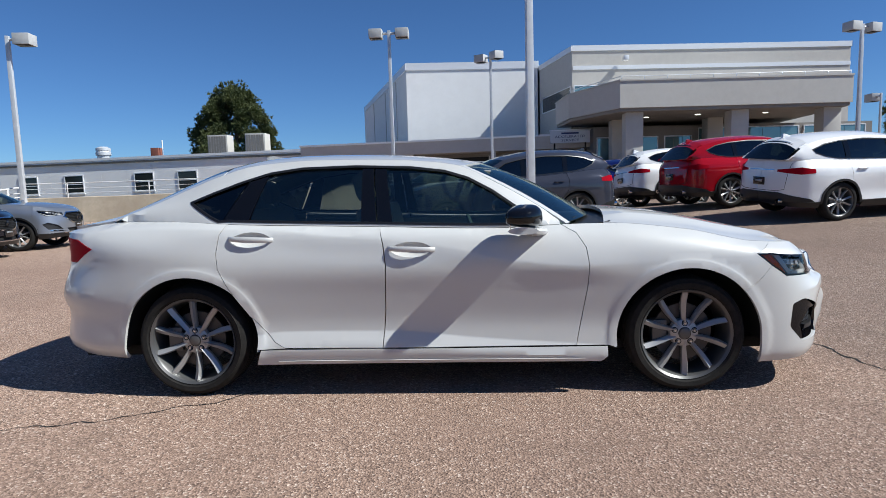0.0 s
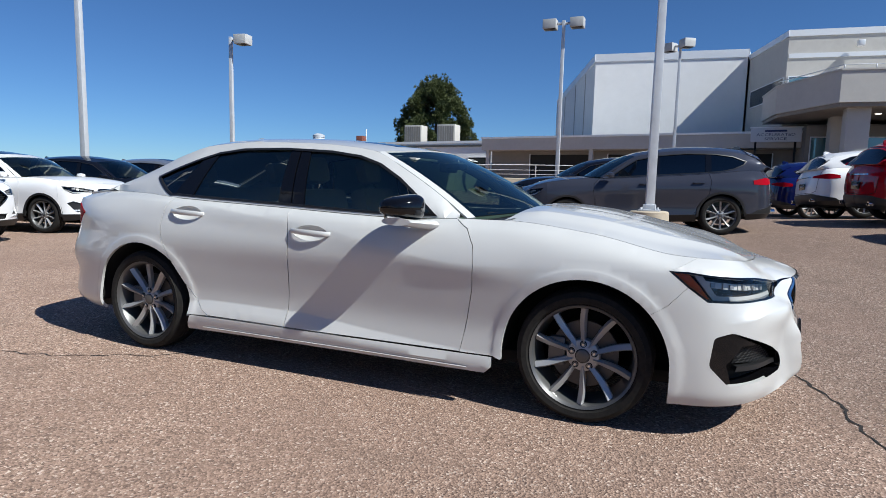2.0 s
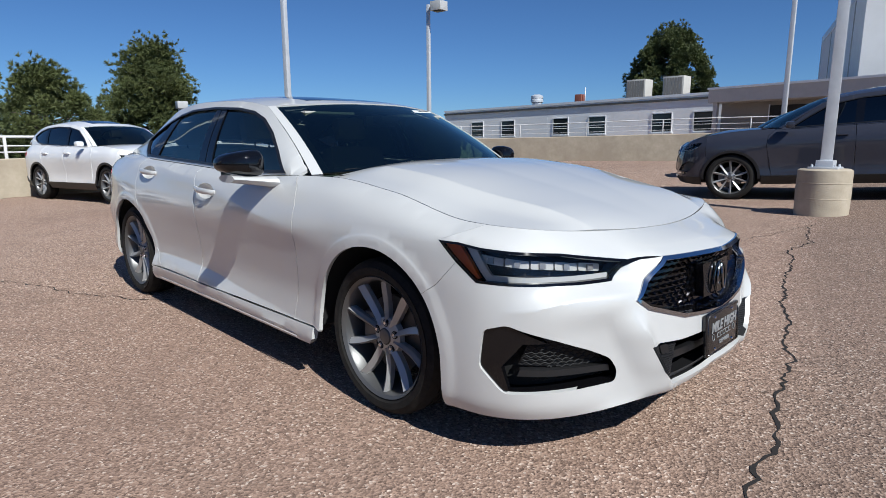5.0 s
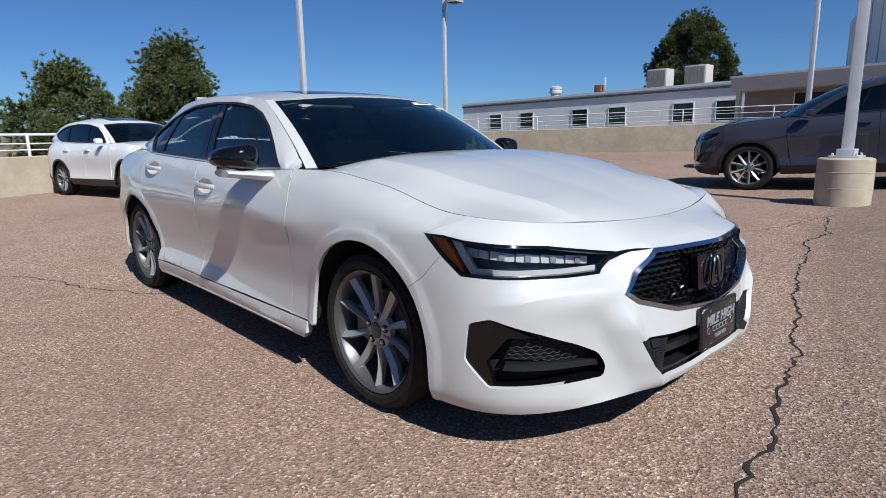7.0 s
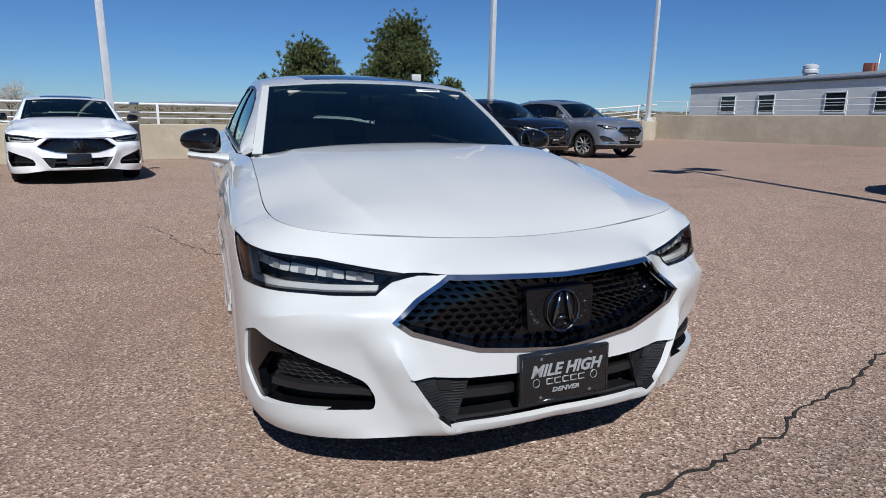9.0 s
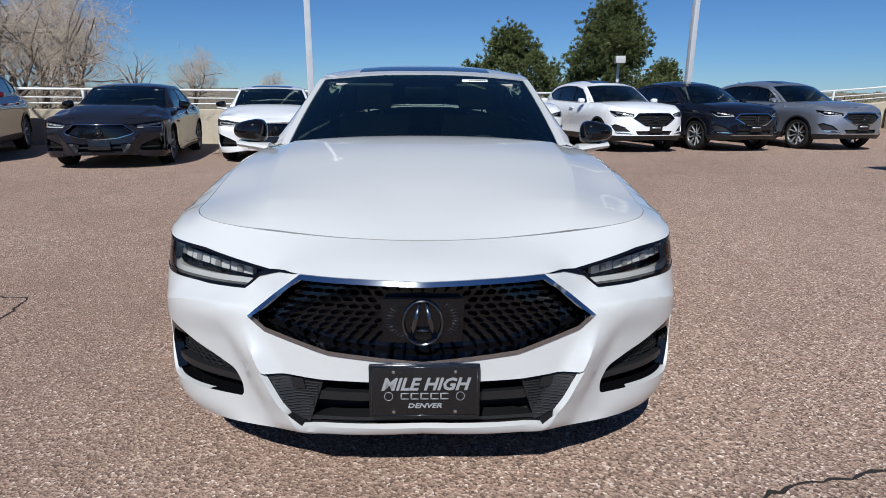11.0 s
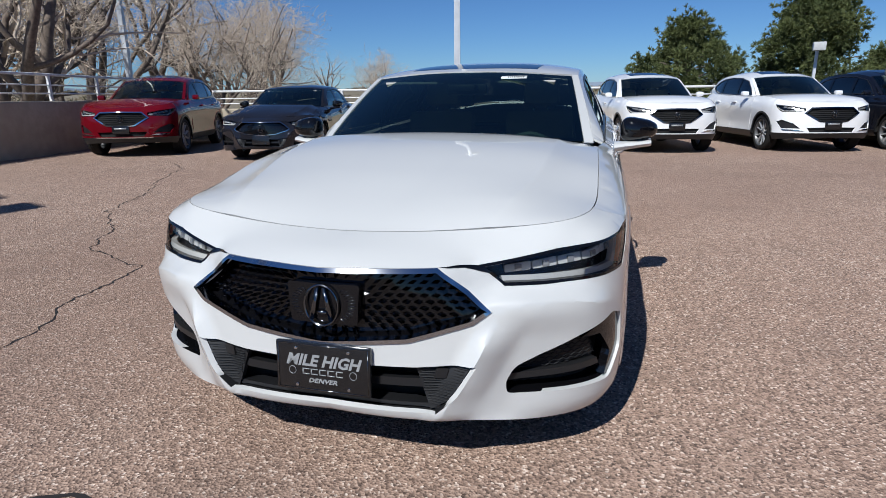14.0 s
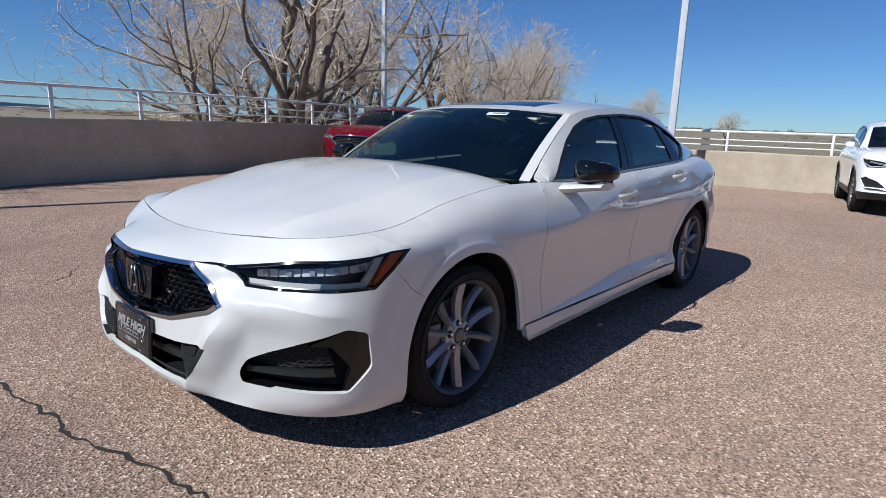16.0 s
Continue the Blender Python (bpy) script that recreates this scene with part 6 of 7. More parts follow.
gx, gy = axis_cuts(-3500, 3500, -22, 26, 0.5), axis_cuts(-3500, 3500, -18, 30, 0.5)
X, Y = np.meshgrid(gx, gy, indexing="ij")
Z = ground_height(X, Y)
nx, ny = X.shape
verts = np.stack([X, Y, Z], -1).reshape(-1, 3)
idx = np.arange(nx * ny).reshape(nx, ny)
faces = np.stack([idx[:-1, :-1], idx[1:, :-1], idx[1:, 1:], idx[:-1, 1:]], -1).reshape(-1, 4)
me = bpy.data.meshes.new("ground")
me.from_pydata(verts.tolist(), [], faces.tolist())
me.materials.append(M_ASPHALT)
me.materials.append(M_LAND)
fc = verts[faces].mean(1)
wild = (fc[:, 2] < lot_z(fc[:, 0], fc[:, 1]) - 0.05) | (np.hypot(fc[:, 0], fc[:, 1]) > 110)
me.polygons.foreach_set("material_index", wild.astype(int).tolist())
me.polygons.foreach_set("use_smooth", [True] * len(me.polygons))
ground = tagged(new("ground", me), "pinkish aggregate asphalt lot with dry land beyond", "ground", kind="structure")

rng = random.Random(11)


def crack(path, w):
    """A jagged open crack along a line, with an uneven width."""
    pts = []
    for (x0, y0), (x1, y1) in zip(path, path[1:]):
        n = max(3, int(math.hypot(x1 - x0, y1 - y0) / 0.035))
        for i in range(n):
            t = i / n
            pts.append((x0 + (x1 - x0) * t, y0 + (y1 - y0) * t))
    bm = bmesh.new()
    drift = 0.0
    rows = []
    for i, (x, y) in enumerate(pts):
        a, b = pts[max(0, i - 1)], pts[min(len(pts) - 1, i + 1)]
        d = Vector((b[0] - a[0], b[1] - a[1])).normalized()
        n = Vector((-d.y, d.x))
        drift = drift * 0.88 + rng.uniform(-0.022, 0.022)
        ww = w * (0.35 + rng.random() * 0.9) * min(1, (i + 1) / 12, (len(pts) - i) / 12)
        c = Vector((x, y)) + n * drift
        z = float(lot_z(x, y)) + 0.0035
        p, q = c + n * ww, c - n * ww * (0.5 + rng.random() * 0.8)
        rows.append((bm.verts.new((p.x, p.y, z)), bm.verts.new((q.x, q.y, z))))
    for (a, b), (c, d) in zip(rows, rows[1:]):
        bm.faces.new((a, b, d, c))
    bmesh.ops.recalc_face_normals(bm, faces=bm.faces[:])
    part("crack", bm, M_CRACK, ground, "open jagged crack", smooth=False)


crack([(1.50, 5.85), (1.55, 5.2), (1.74, 4.6), (1.68, 4.0), (1.86, 3.2), (2.02, 2.5), (2.2, 1.77), (2.32, 1.42), (2.47, 0.88), (2.60, 0.39), (2.64, 0.02), (2.76, -0.5), (2.95, -1.3), (3.3, -2.4), (3.4, -4.0)], 0.0085)
crack([(1.46, 5.8), (1.30, 4.9), (1.05, 4.2)], 0.006)
crack([(-2.9, -1.75), (-2.4, -1.46), (-2.2, -1.40), (-1.9, -1.32), (-1.69, -1.27), (-1.49, -1.13), (-1.25, -1.0), (-1.11, -0.89), (-0.7, -0.6)], 0.005)
crack([(2.1, -2.02), (1.86, -2.12), (1.6, -2.19), (1.3, -2.33), (0.94, -2.39), (0.56, -2.49), (0.4, -2.92), (0.29, -3.19), (-0.53, -3.74), (-1.12, -4.4), (-2.33, -4.83), (-3.23, -5.49), (-4.4, -6.02), (-5.5, -7.2)], 0.0075)
crack([(1.66, -2.99), (1.92, -2.61), (2.19, -2.43), (2.39, -2.43)], 0.005)
crack([(2.0, 7.0), (-0.5, 6.4), (-3.5, 7.2), (-7.0, 6.6)], 0.006)


# ---- walls, rails, posts ----
def along(p, q, t):
    return (p[0] + (q[0] - p[0]) * t, p[1] + (q[1] - p[1]) * t)


def parapet(name, p, q, h, rails, post_gap, label, thin=1.0):
    """Concrete parapet with a white pipe rail on top, from p to q, following the deck."""
    d = Vector((q[0] - p[0], q[1] - p[1]))
    L = d.length
    d.normalize()
    n = Vector((-d.y, d.x))
    bm = bmesh.new()
    k = max(2, int(L / 0.6))
    rows = []
    for i in range(k + 1):
        x, y = along(p, q, i / k)
        z = float(lot_z(x, y))
        jig = 0.006 * math.sin(i * 1.7)
        rows.append([bm.verts.new((x + n.x * o, y + n.y * o, zz)) for o, zz in ((0.14, z - 3.0), (0.14, z + h - 0.02 + jig), (0.12, z + h + jig), (-0.12, z + h + jig), (-0.14, z + h - 0.02 + jig), (-0.15, z + 0.02), (-0.15, z - 3.0))])
    for a, b in zip(rows, rows[1:]):
        for j in range(6):
            bm.faces.new((a[j], a[j + 1], b[j + 1], b[j]))
    bm.faces.new(rows[0]); bm.faces.new(rows[-1])
    bmesh.ops.recalc_face_normals(bm, faces=bm.faces[:])
    wall = tagged(part(name, bm, M_CONCRETE), label, "wall", kind="structure")
    m = int(L / post_gap)
    top = max(rails)
    fence = new("guard_rail")
    for r in rails:
        bm = bmesh.new()
        tube(bm, [(*along(p, q, i / k), float(lot_z(*along(p, q, i / k))) + h + r) for i in range(k + 1)], (0.03 if r == top else 0.016) * thin, 8)
        part("rail", bm, M_RAIL, fence)
    for i in range(m + 1):
        x, y = along(p, q, (i + 0.5) / (m + 1))
        z = float(lot_z(x, y))
        part("post", boxed(x - 0.03 * thin, x + 0.03 * thin, y - 0.03 * thin, y + 0.03 * thin, z + h - 0.01, z + h + top, 0.006), M_RAIL, fence)
    tagged(fence, "white painted steel guard rail on the parapet", "railing", "guard rails")
    return wall


SW, NW = (-10.75, -11.85), (-16.1, 16.6)
SE, NE = (22.0, -5.1), (1.5, 20.3)
parapet("wall_west", NW, SW, 0.86, (0.14, 0.28, 0.48), 2.3, "weathered tan concrete parapet wall")
parapet("wall_south", SW, SE, 1.12, (0.16, 0.34, 0.56), 1.75, "shaded concrete parapet wall under a rail")
parapet("wall_north", (-2.2, 19.55), NW, 0.95, (0.15, 0.32, 0.52), 3.4, "stained concrete parapet wall with a rail", 0.55)


def lamp_post(x, y, h, heads, base, yaw=0.0, w=0.16, groupname="lot lamps", base_r=0.36):
    """Square steel pole with box lamp heads, on a round concrete base where one shows."""
    z = float(ground_height(np.array([x]), np.array([y]))[0])
    root = new("lamp_post")
    root.location = (x, y, z)
    zb = 0.0
    if base:
        bm = bmesh.new()
        lathe(bm, [(0.0001, base), (base_r - 0.03, base), (base_r, base - 0.02), (base_r + 0.005, base * 0.5), (base_r, 0.0), (base_r, -0.1)], 32, "z")
        part("base", bm, M_CONCRETE, root, "round cast concrete base")
        for f in (0.36, 0.70):
            bm = bmesh.new()
            lathe(bm, [(base_r + 0.004, base * f - 0.006), (base_r + 0.0065, base * f), (base_r + 0.004, base * f + 0.006)], 32, "z")
            part("seam", bm, M_CONCRETE, root)
        zb = base
        part("base_plate", boxed(-0.17, 0.17, -0.17, 0.17, zb, zb + 0.025, 0.004), M_POLE, root)
        part("pole_shoe", boxed(-w * 0.72, w * 0.72, -w * 0.72, w * 0.72, zb + 0.025, zb + 0.11, 0.01), M_POLE, root)
        for sx_ in (-0.13, 0.13):
            for sy_ in (-0.13, 0.13):
                bm = bmesh.new()
                lathe(bm, [(0.0001, zb + 0.06), (0.014, zb + 0.058), (0.016, zb + 0.025)], 6, "z", (sx_, sy_, 0))
                part("bolt", bm, M_POLE, root)
    bm = boxed(-w / 2, w / 2, -w / 2, w / 2, zb, h, 0.012)
    for v in bm.verts:
        if v.co.z > h * 0.5:
            v.co.x *= 0.75
            v.co.y *= 0.75
    bmesh.ops.rotate(bm, verts=bm.verts, cent=(0, 0, 0), matrix=Matrix.Rotation(yaw, 3, "Z"))
    part("pole", bm, M_POLE, root)
    for a in heads:
        m = Matrix.Rotation(a, 4, "Z")
        part("arm", boxed(0.0, 0.30, -0.04, 0.04, h - 0.16, h - 0.08, m=m), M_POLE, root)
        hd = part("lamp_head", boxed(0.28, 0.82, -0.25, 0.25, h - 0.32, h + 0.05, 0.02, m=m), M_LAMPBOX, root, "grey box lamp head")
        part("diffuser", boxed(0.33, 0.77, -0.20, 0.20, h - 0.328, h - 0.318, m=m), M_TRIM, hd)
    return tagged(root, "galvanised square lamp pole with grey box heads", "lamp post", groupname)


lamp_post(1.33, 6.75, 7.4, (radians(100), radians(-80)), 0.60, radians(12), 0.14, base_r=0.315)
lamp_post(-13.14, 7.44, 8.6, (radians(180),), 0.7, radians(12))
lamp_post(-11.01, -2.84, 8.6, (radians(180),), 0.7, radians(12))
lamp_post(-10.9, -12.7, 11.5, (radians(60),), 0, radians(12))
lamp_post(-15.4, 15.6, 6.5, (radians(8),), 0.75, radians(12))
lamp_post(-3.07, 20.9, 7.3, (radians(0), radians(180)), 0.0, 0.0, 0.16)
lamp_post(1.31, 26.0, 7.15, (radians(-60), radians(150)), 0.0, 0.0, 0.15)
lamp_post(16.9, 22.3, 7.1, (radians(20), radians(200)), 0.0, 0.0)
lamp_post(-28.7, 10.3, 6.3, (radians(-10),), 0.0, 0.0, 0.15)
lamp_post(5.8, -7.8, 7.4, (radians(70), radians(-110)), 0.7, radians(12))
lamp_post(19.6, 25.0, 4.5, (radians(90),), 0.0, 0.0, 0.1)


# ---- cars ----
def put(car, x, y, heading):
    h = radians(heading)
    c, s = math.cos(h), math.sin(h)
    def z_at(dx, dy):
        return float(lot_z(x + dx * c - dy * s, y + dx * s + dy * c))
    fore, aft, left, right = z_at(1.4, 0), z_at(-1.4, 0), z_at(0, 0.8), z_at(0, -0.8)
    car.location = (x, y, (fore + aft + left + right) / 4)
    car.rotation_euler = (math.atan2(left - right, 1.6), -math.atan2(fore - aft, 2.8), h)
    return car


def full_sedan(paint_mat, detail, fine):
    car, B, K = build_sedan(paint_mat, "", detail)
    K["paint"] = paint_mat
    finish_sedan(car, B, K, lab_plate=fine, fine=fine)
    for wx in (1.43, -1.42):
        wheel(car, wx, -0.80, 0.33, 10, 0.25, detail=1.0 if fine else 0.5)
        wheel(car, wx, 0.80, 0.33, 10, 0.25, mirror=-1, detail=1.0 if fine else 0.5)
        for sg in (-1, 1):
            wheel_well(car, wx, 0.32, 0.42, sg * 0.90, sg * 0.52)
    return car


tagged(full_sedan(M_WHITE, 1.0, True), "pearl white sedan with black grille and silver alloys", "car")

P_GREY = paint("graphite_paint", (0.012, 0.012, 0.016), 0.02, 0.0, 0.35)
P_BLACK = paint("blue_black_paint", (0.006, 0.007, 0.012), 0.02, 0.0, 0.35)
P_SILVER = paint("silver_paint", (0.30, 0.32, 0.36), 0.03, 0.7, 0.35)
P_RED = paint("crimson_paint", (0.11, 0.002, 0.006), 0.03, 0.0, 0.3)
P_BRIGHTRED = paint("bright_red_paint", (0.30, 0.004, 0.010), 0.03, 0.0, 0.3)
P_BLUE = paint("deep_blue_paint", (0.005, 0.010, 0.075), 0.03, 0.0, 0.3)
P_STEEL = paint("steel_grey_paint", (0.034, 0.037, 0.052), 0.03, 0.05, 0.35)
P_WHITE2 = paint("solid_white_paint", (0.78, 0.78, 0.78), 0.0, 0.0, 0.4)

graphite_sedan = full_sedan(P_GREY, 0.45, False)
tagged(put(graphite_sedan, -8.05, -5.75, 11.7), "graphite grey sedan parked against the parapet", "car", "parked cars")
second_sedan = full_sedan(P_WHITE2, 0.45, False)
tagged(put(second_sedan, -9.1, -3.3, 11.7), "white sedan parked beside a graphite sedan", "car", "parked cars")

H = 11.7
white = build_suv(P_WHITE2)
tagged(put(white, -10.65, 1.72, H), "white compact suv with black lower cladding", "suv", "parked cars")
for x, y in ((-11.28, 4.6), (8.25, 8.3), (6.95, 13.8)):
    tagged(put(copy_thing(white, Matrix()), x, y, H), "white compact suv with black lower cladding", "suv", "parked cars")
black = build_suv(P_BLACK, chrome_low=True)
tagged(put(black, -11.65, 7.05, H), "blue-black compact suv with bright alloys", "suv", "parked cars")
LARGER = (1.045, 1.03, 1.03)
silver = build_suv(P_SILVER, LARGER, 10, True)
tagged(put(silver, -12.2, 9.85, H), "silver suv with a chrome-framed grille", "suv", "parked cars")
dark_red = build_suv(P_RED, LARGER, 10, True)
tagged(put(dark_red, -8.0, -9.35, 22), "dark red suv parked at the corner parapet", "suv", "parked cars")
grey = build_suv(P_STEEL, LARGER, 10, True)
tagged(put(grey, 0.93, 9.2, 193), "steel grey suv standing alone behind a lamp base", "suv", "parked cars")
bright_red = build_suv(P_BRIGHTRED)
tagged(put(bright_red, 7.4, 10.9, H), "bright red compact suv seen from behind", "suv", "parked cars")
blue = build_suv(P_BLUE)
tagged(put(blue, 6.4, 16.7, H), "deep blue compact suv in the service row", "suv", "parked cars")
tagged(put(copy_thing(black, Matrix()), -0.6, 13.4, 193), "blue-black suv half hidden behind a grey suv", "suv", "parked cars")


# ---- buildings ----
def walls_of(pts, z0, z1, material, parent, name="wall", coping=None, cap_h=0.18, cap_out=0.06):
    """A closed block over a plan outline, one wall part a side, with a flat roof and a metal coping."""
    n = len(pts)
    cx, cy = sum(p[0] for p in pts) / n, sum(p[1] for p in pts) / n
    for i in range(n):
        p, q = Vector(pts[i]), Vector(pts[(i + 1) % n])
        d = (q - p).normalized()
        nn = Vector((d.y, -d.x))
        if nn.dot(p - Vector((cx, cy))) < 0:
            nn = -nn
        bm = bmesh.new()
        a, b = p - nn * 0.25, q - nn * 0.25
        prism(bm, [tuple(p), tuple(q), tuple(b), tuple(a)], "z", z0, z1)
        part(name, bm, material, parent, smooth=False)
        if coping:
            bm = bmesh.new()
            p2, q2 = p + nn * cap_out - d * cap_out, q + nn * cap_out + d * cap_out
            a2, b2 = p - nn * 0.32, q - nn * 0.32
            prism(bm, [tuple(p2), tuple(q2), tuple(b2), tuple(a2)], "z", z1 - cap_h * 0.4, z1 + cap_h * 0.6)
            part("coping", bm, coping, parent, smooth=False)
    bm = bmesh.new()
    ins = shrunk(pts, 0.2)
    prism(bm, ins, "z", z1 - 0.25, z1 - 0.12)
    part("roof", bm, M_TARSHADE, parent, smooth=False)


def face_frame(p, q):
    """Pose with x along p to q, y into the wall, z up."""
    d = (Vector((*q, 0)) - Vector((*p, 0))).normalized()
    inn = Vector((-d.y, d.x, 0))
    return Matrix(((d.x, inn.x, 0, p[0]), (d.y, inn.y, 0, p[1]), (0, 0, 1, 0), (0, 0, 0, 1)))


def window(parent, m, x0, x1, z0, z1, cols=1, rows=2, pane_mat=None, sill=True):
    """A window standing a little proud of its wall: frame, bars, panes and sill."""
    bm = bmesh.new()
    f = 0.06
    for a in ((x0, x1, z0, z0 + f), (x0, x1, z1 - f, z1), (x0, x0 + f, z0 + f, z1 - f), (x1 - f, x1, z0 + f, z1 - f)):
        box(bm, a[0], a[1], -0.05, 0.02, a[2], a[3])
    bmesh.ops.transform(bm, matrix=m, verts=bm.verts)
    w = part("window", bm, M_CAP, parent, smooth=False)
    for i in range(cols):
        for j in range(rows):
            a, b = x0 + f + (x1 - x0 - 2 * f) * i / cols, x0 + f + (x1 - x0 - 2 * f) * (i + 1) / cols
            c, d = z0 + f + (z1 - z0 - 2 * f) * j / rows, z0 + f + (z1 - z0 - 2 * f) * (j + 1) / rows
            bm = boxed(a + 0.012, b - 0.012, -0.025, -0.012, c + 0.015, d - 0.015)
            bmesh.ops.transform(bm, matrix=m, verts=bm.verts)
            part("pane", bm, pane_mat or M_TEAL, w, smooth=False)
    if rows > 1 and cols == 1:
        bm = boxed(x0 + f, x1 - f, -0.045, 0.0, (z0 + z1) / 2 - 0.025, (z0 + z1) / 2 + 0.025)
        bmesh.ops.transform(bm, matrix=m, verts=bm.verts)
        part("window_bar", bm, M_CAP, w, smooth=False)
    if sill:
        bm = boxed(x0 - 0.06, x1 + 0.06, -0.10, 0.0, z0 - 0.07, z0)
        bmesh.ops.transform(bm, matrix=m, verts=bm.verts)
        part("sill", bm, M_CAP, w, smooth=False)
    return w


# long low white building
M_DARKPANE = mat("dark_window_pane", (0.02, 0.026, 0.028), 0.08)
low = new("office_building")
PA, PB = (-11.4, 39.05), (-38.4, 40.0)
LF = face_frame(PB, PA)
LL = math.hypot(PA[0] - PB[0], PA[1] - PB[1])
walls_of([PA, PB, (-37.9, 53.0), (-10.9, 52.0)], -0.5, 4.05, M_SIDING, low, coping=M_CAP)
# near-black strip standing in for the eaves shadow below the coping
bm = bmesh.new()
box(bm, -0.1, LL + 0.1, -0.10, 0.0, 3.72, 3.86)
bmesh.ops.transform(bm, matrix=LF, verts=bm.verts)
part("eaves_shade_band", bm, M_TARSHADE, low, smooth=False)
for xc in (-34.0, -30.25, -24.6, -21.15, -15.85, -12.8):
    t = (xc - PB[0]) / (PA[0] - PB[0]) * LL
    window(low, LF, t - 0.78, t + 0.78, 1.55, 2.95, 1, 2, M_DARKPANE)
for k in range(1, 13):
    bm = boxed(k * LL / 13 - 0.008, k * LL / 13 + 0.008, -0.004, 0.01, -0.4, 3.7)
    bmesh.ops.transform(bm, matrix=LF, verts=bm.verts)
    part("panel_joint", bm, M_CAP, low, smooth=False)
low.rotation_euler = (0, radians(-0.64), 0)
low.location = (0, 0, 0.267)
tagged(low, "long low white office building with sash windows", "building")


def rooftop_unit(x, y, z, w, h, d=1.4):
    u = part("rooftop_unit", boxed(x - w / 2, x + w / 2, y, y + d, z, z + h, 0.02), M_STUCCO)
    for k in range(7):
        part("louvre", boxed(x - w / 2 + 0.08 + k * (w - 0.16) / 7, x - w / 2 + 0.04 + (k + 1) * (w - 0.16) / 7, y - 0.02, y, z + 0.15, z + h - 0.12), M_STUCCOSHADE, u, smooth=False)
    return tagged(u, "cream evaporative cooler with louvred sides", "cooler", "rooftop coolers")


rooftop_unit(-22.0, 47.0, 4.05, 1.75, 2.25)
rooftop_unit(-18.5, 46.6, 4.05, 1.75, 2.25)
bm = bmesh.new()
lathe(bm, [(0.5, -0.1), (0.5, 0.75), (0.62, 0.82), (0.62, 1.05), (0.55, 1.15), (0.60, 1.2), (0.60, 1.4), (0.3, 1.55), (0.0001, 1.57)], 18, "z")
tagged(part("roof_vent", bm, M_POLE, loc=(-32.1, 46.5, 4.0)), "round galvanised roof ventilator", "vent")
ch = part("chimney", boxed(-28.0, -27.3, 46.8, 47.5, 3.93, 5.35, 0.01), grain(mat("red_brick", (0.28, 0.09, 0.06), 0.9), (0.20, 0.07, 0.05), 8, 1, 0.3))
tagged(ch, "small red brick chimney stack", "chimney")
bm = bmesh.new()
tube(bm, [(-27.0, 47.0, 3.93), (-27.0, 47.0, 6.0)], 0.05)
tagged(part("flue_pipe", bm, M_POLE), "thin grey flue pipe on the roof", "pipe")

# service wing with its fascia
svc = new("service_wing")
S0, S1 = (-11.0, 37.0), (8.0, 33.6)
SF = face_frame(S0, S1)
SL = math.hypot(S1[0] - S0[0], S1[1] - S0[1])
# wall grey takes in the shade of the recess under the fascia
walls_of([S0, (S1[0], S1[1]), (8.6, 39.5), (-10.2, 46.0)], -0.2, 3.5, M_STUCCOSHADE, svc)
bm = bmesh.new()
box(bm, 0.0, SL + 0.4, -1.6, 0.3, 3.35, 4.15, 0.01)
bmesh.ops.transform(bm, matrix=SF, verts=bm.verts)
fas = part("fascia", bm, M_STUCCO, svc, "cream stucco fascia", smooth=False)
bm = bmesh.new()
box(bm, -0.05, SL + 0.45, -1.66, 0.35, 4.12, 4.24)
bmesh.ops.transform(bm, matrix=SF, verts=bm.verts)
part("coping", bm, M_CAP, fas, smooth=False)
# flat near-black panels stand in for the shade inside the open bays
for a, b in ((3.0, 7.2), (8.4, 12.6), (13.6, 17.6)):
    bm = boxed(a, b, -0.03, 0.0, 0.0, 3.1)
    bmesh.ops.transform(bm, matrix=SF, verts=bm.verts)
    dr = part("bay_shade_panel", bm, M_BAYSHADE, svc, "near-black panel standing for the shade in a service bay", smooth=False)
    for x in (a - 0.06, b):
        bm = boxed(x, x + 0.06, -0.06, 0.0, 0.0, 3.16)
        bmesh.ops.transform(bm, matrix=SF, verts=bm.verts)
        part("door_jamb", bm, M_CAP, dr, smooth=False)
for x in (0.3, 7.6, 13.0):
    bm = boxed(x, x + 0.25, -1.5, -1.25, 0.0, 3.4)
    bmesh.ops.transform(bm, matrix=SF, verts=bm.verts)
    part("column", bm, M_STUCCO, svc, smooth=False)
tagged(svc, "low service wing with a cream fascia and dark bays", "building")

# tall plain white block
blk = new("workshop_block")
walls_of([(-2.5, 38.4), (6.9, 39.3), (9.5, 60), (-9.4, 60)], 0.0, 9.9, M_SIDING, blk, coping=M_CAP, cap_h=0.5)
GF = face_frame((-9.4, 60), (-2.5, 38.4))
for k in (2, 4, 5.5):
    bm = boxed(k * 3.4 - 0.06, k * 3.4 + 0.06, -0.05, 0.0, 4.2, 9.6)
    bmesh.ops.transform(bm, matrix=GF, verts=bm.verts)
    part("pilaster", bm, M_STUCCO, blk, smooth=False)
blk.location = (-1.75, 0, -0.2)
tagged(blk, "tall windowless white workshop block", "building")

# showroom with a drive-through canopy
shw = new("showroom")
Q0, Q1, QL = (8.4, 33.4), (27.9, 35.1), (6.95, 39.3)
walls_of([Q0, Q1, (29.0, 55.0), (8.6, 55.0), QL], 4.6, 10.1, M_STUCCO, shw, coping=M_CAP, cap_h=0.35)
QF = face_frame(Q0, Q1)
W2 = math.hypot(Q1[0] - Q0[0], Q1[1] - Q0[1])
bm = boxed(0.05, W2, -0.05, 0.0, 8.75, 9.0)
bmesh.ops.transform(bm, matrix=QF, verts=bm.verts)
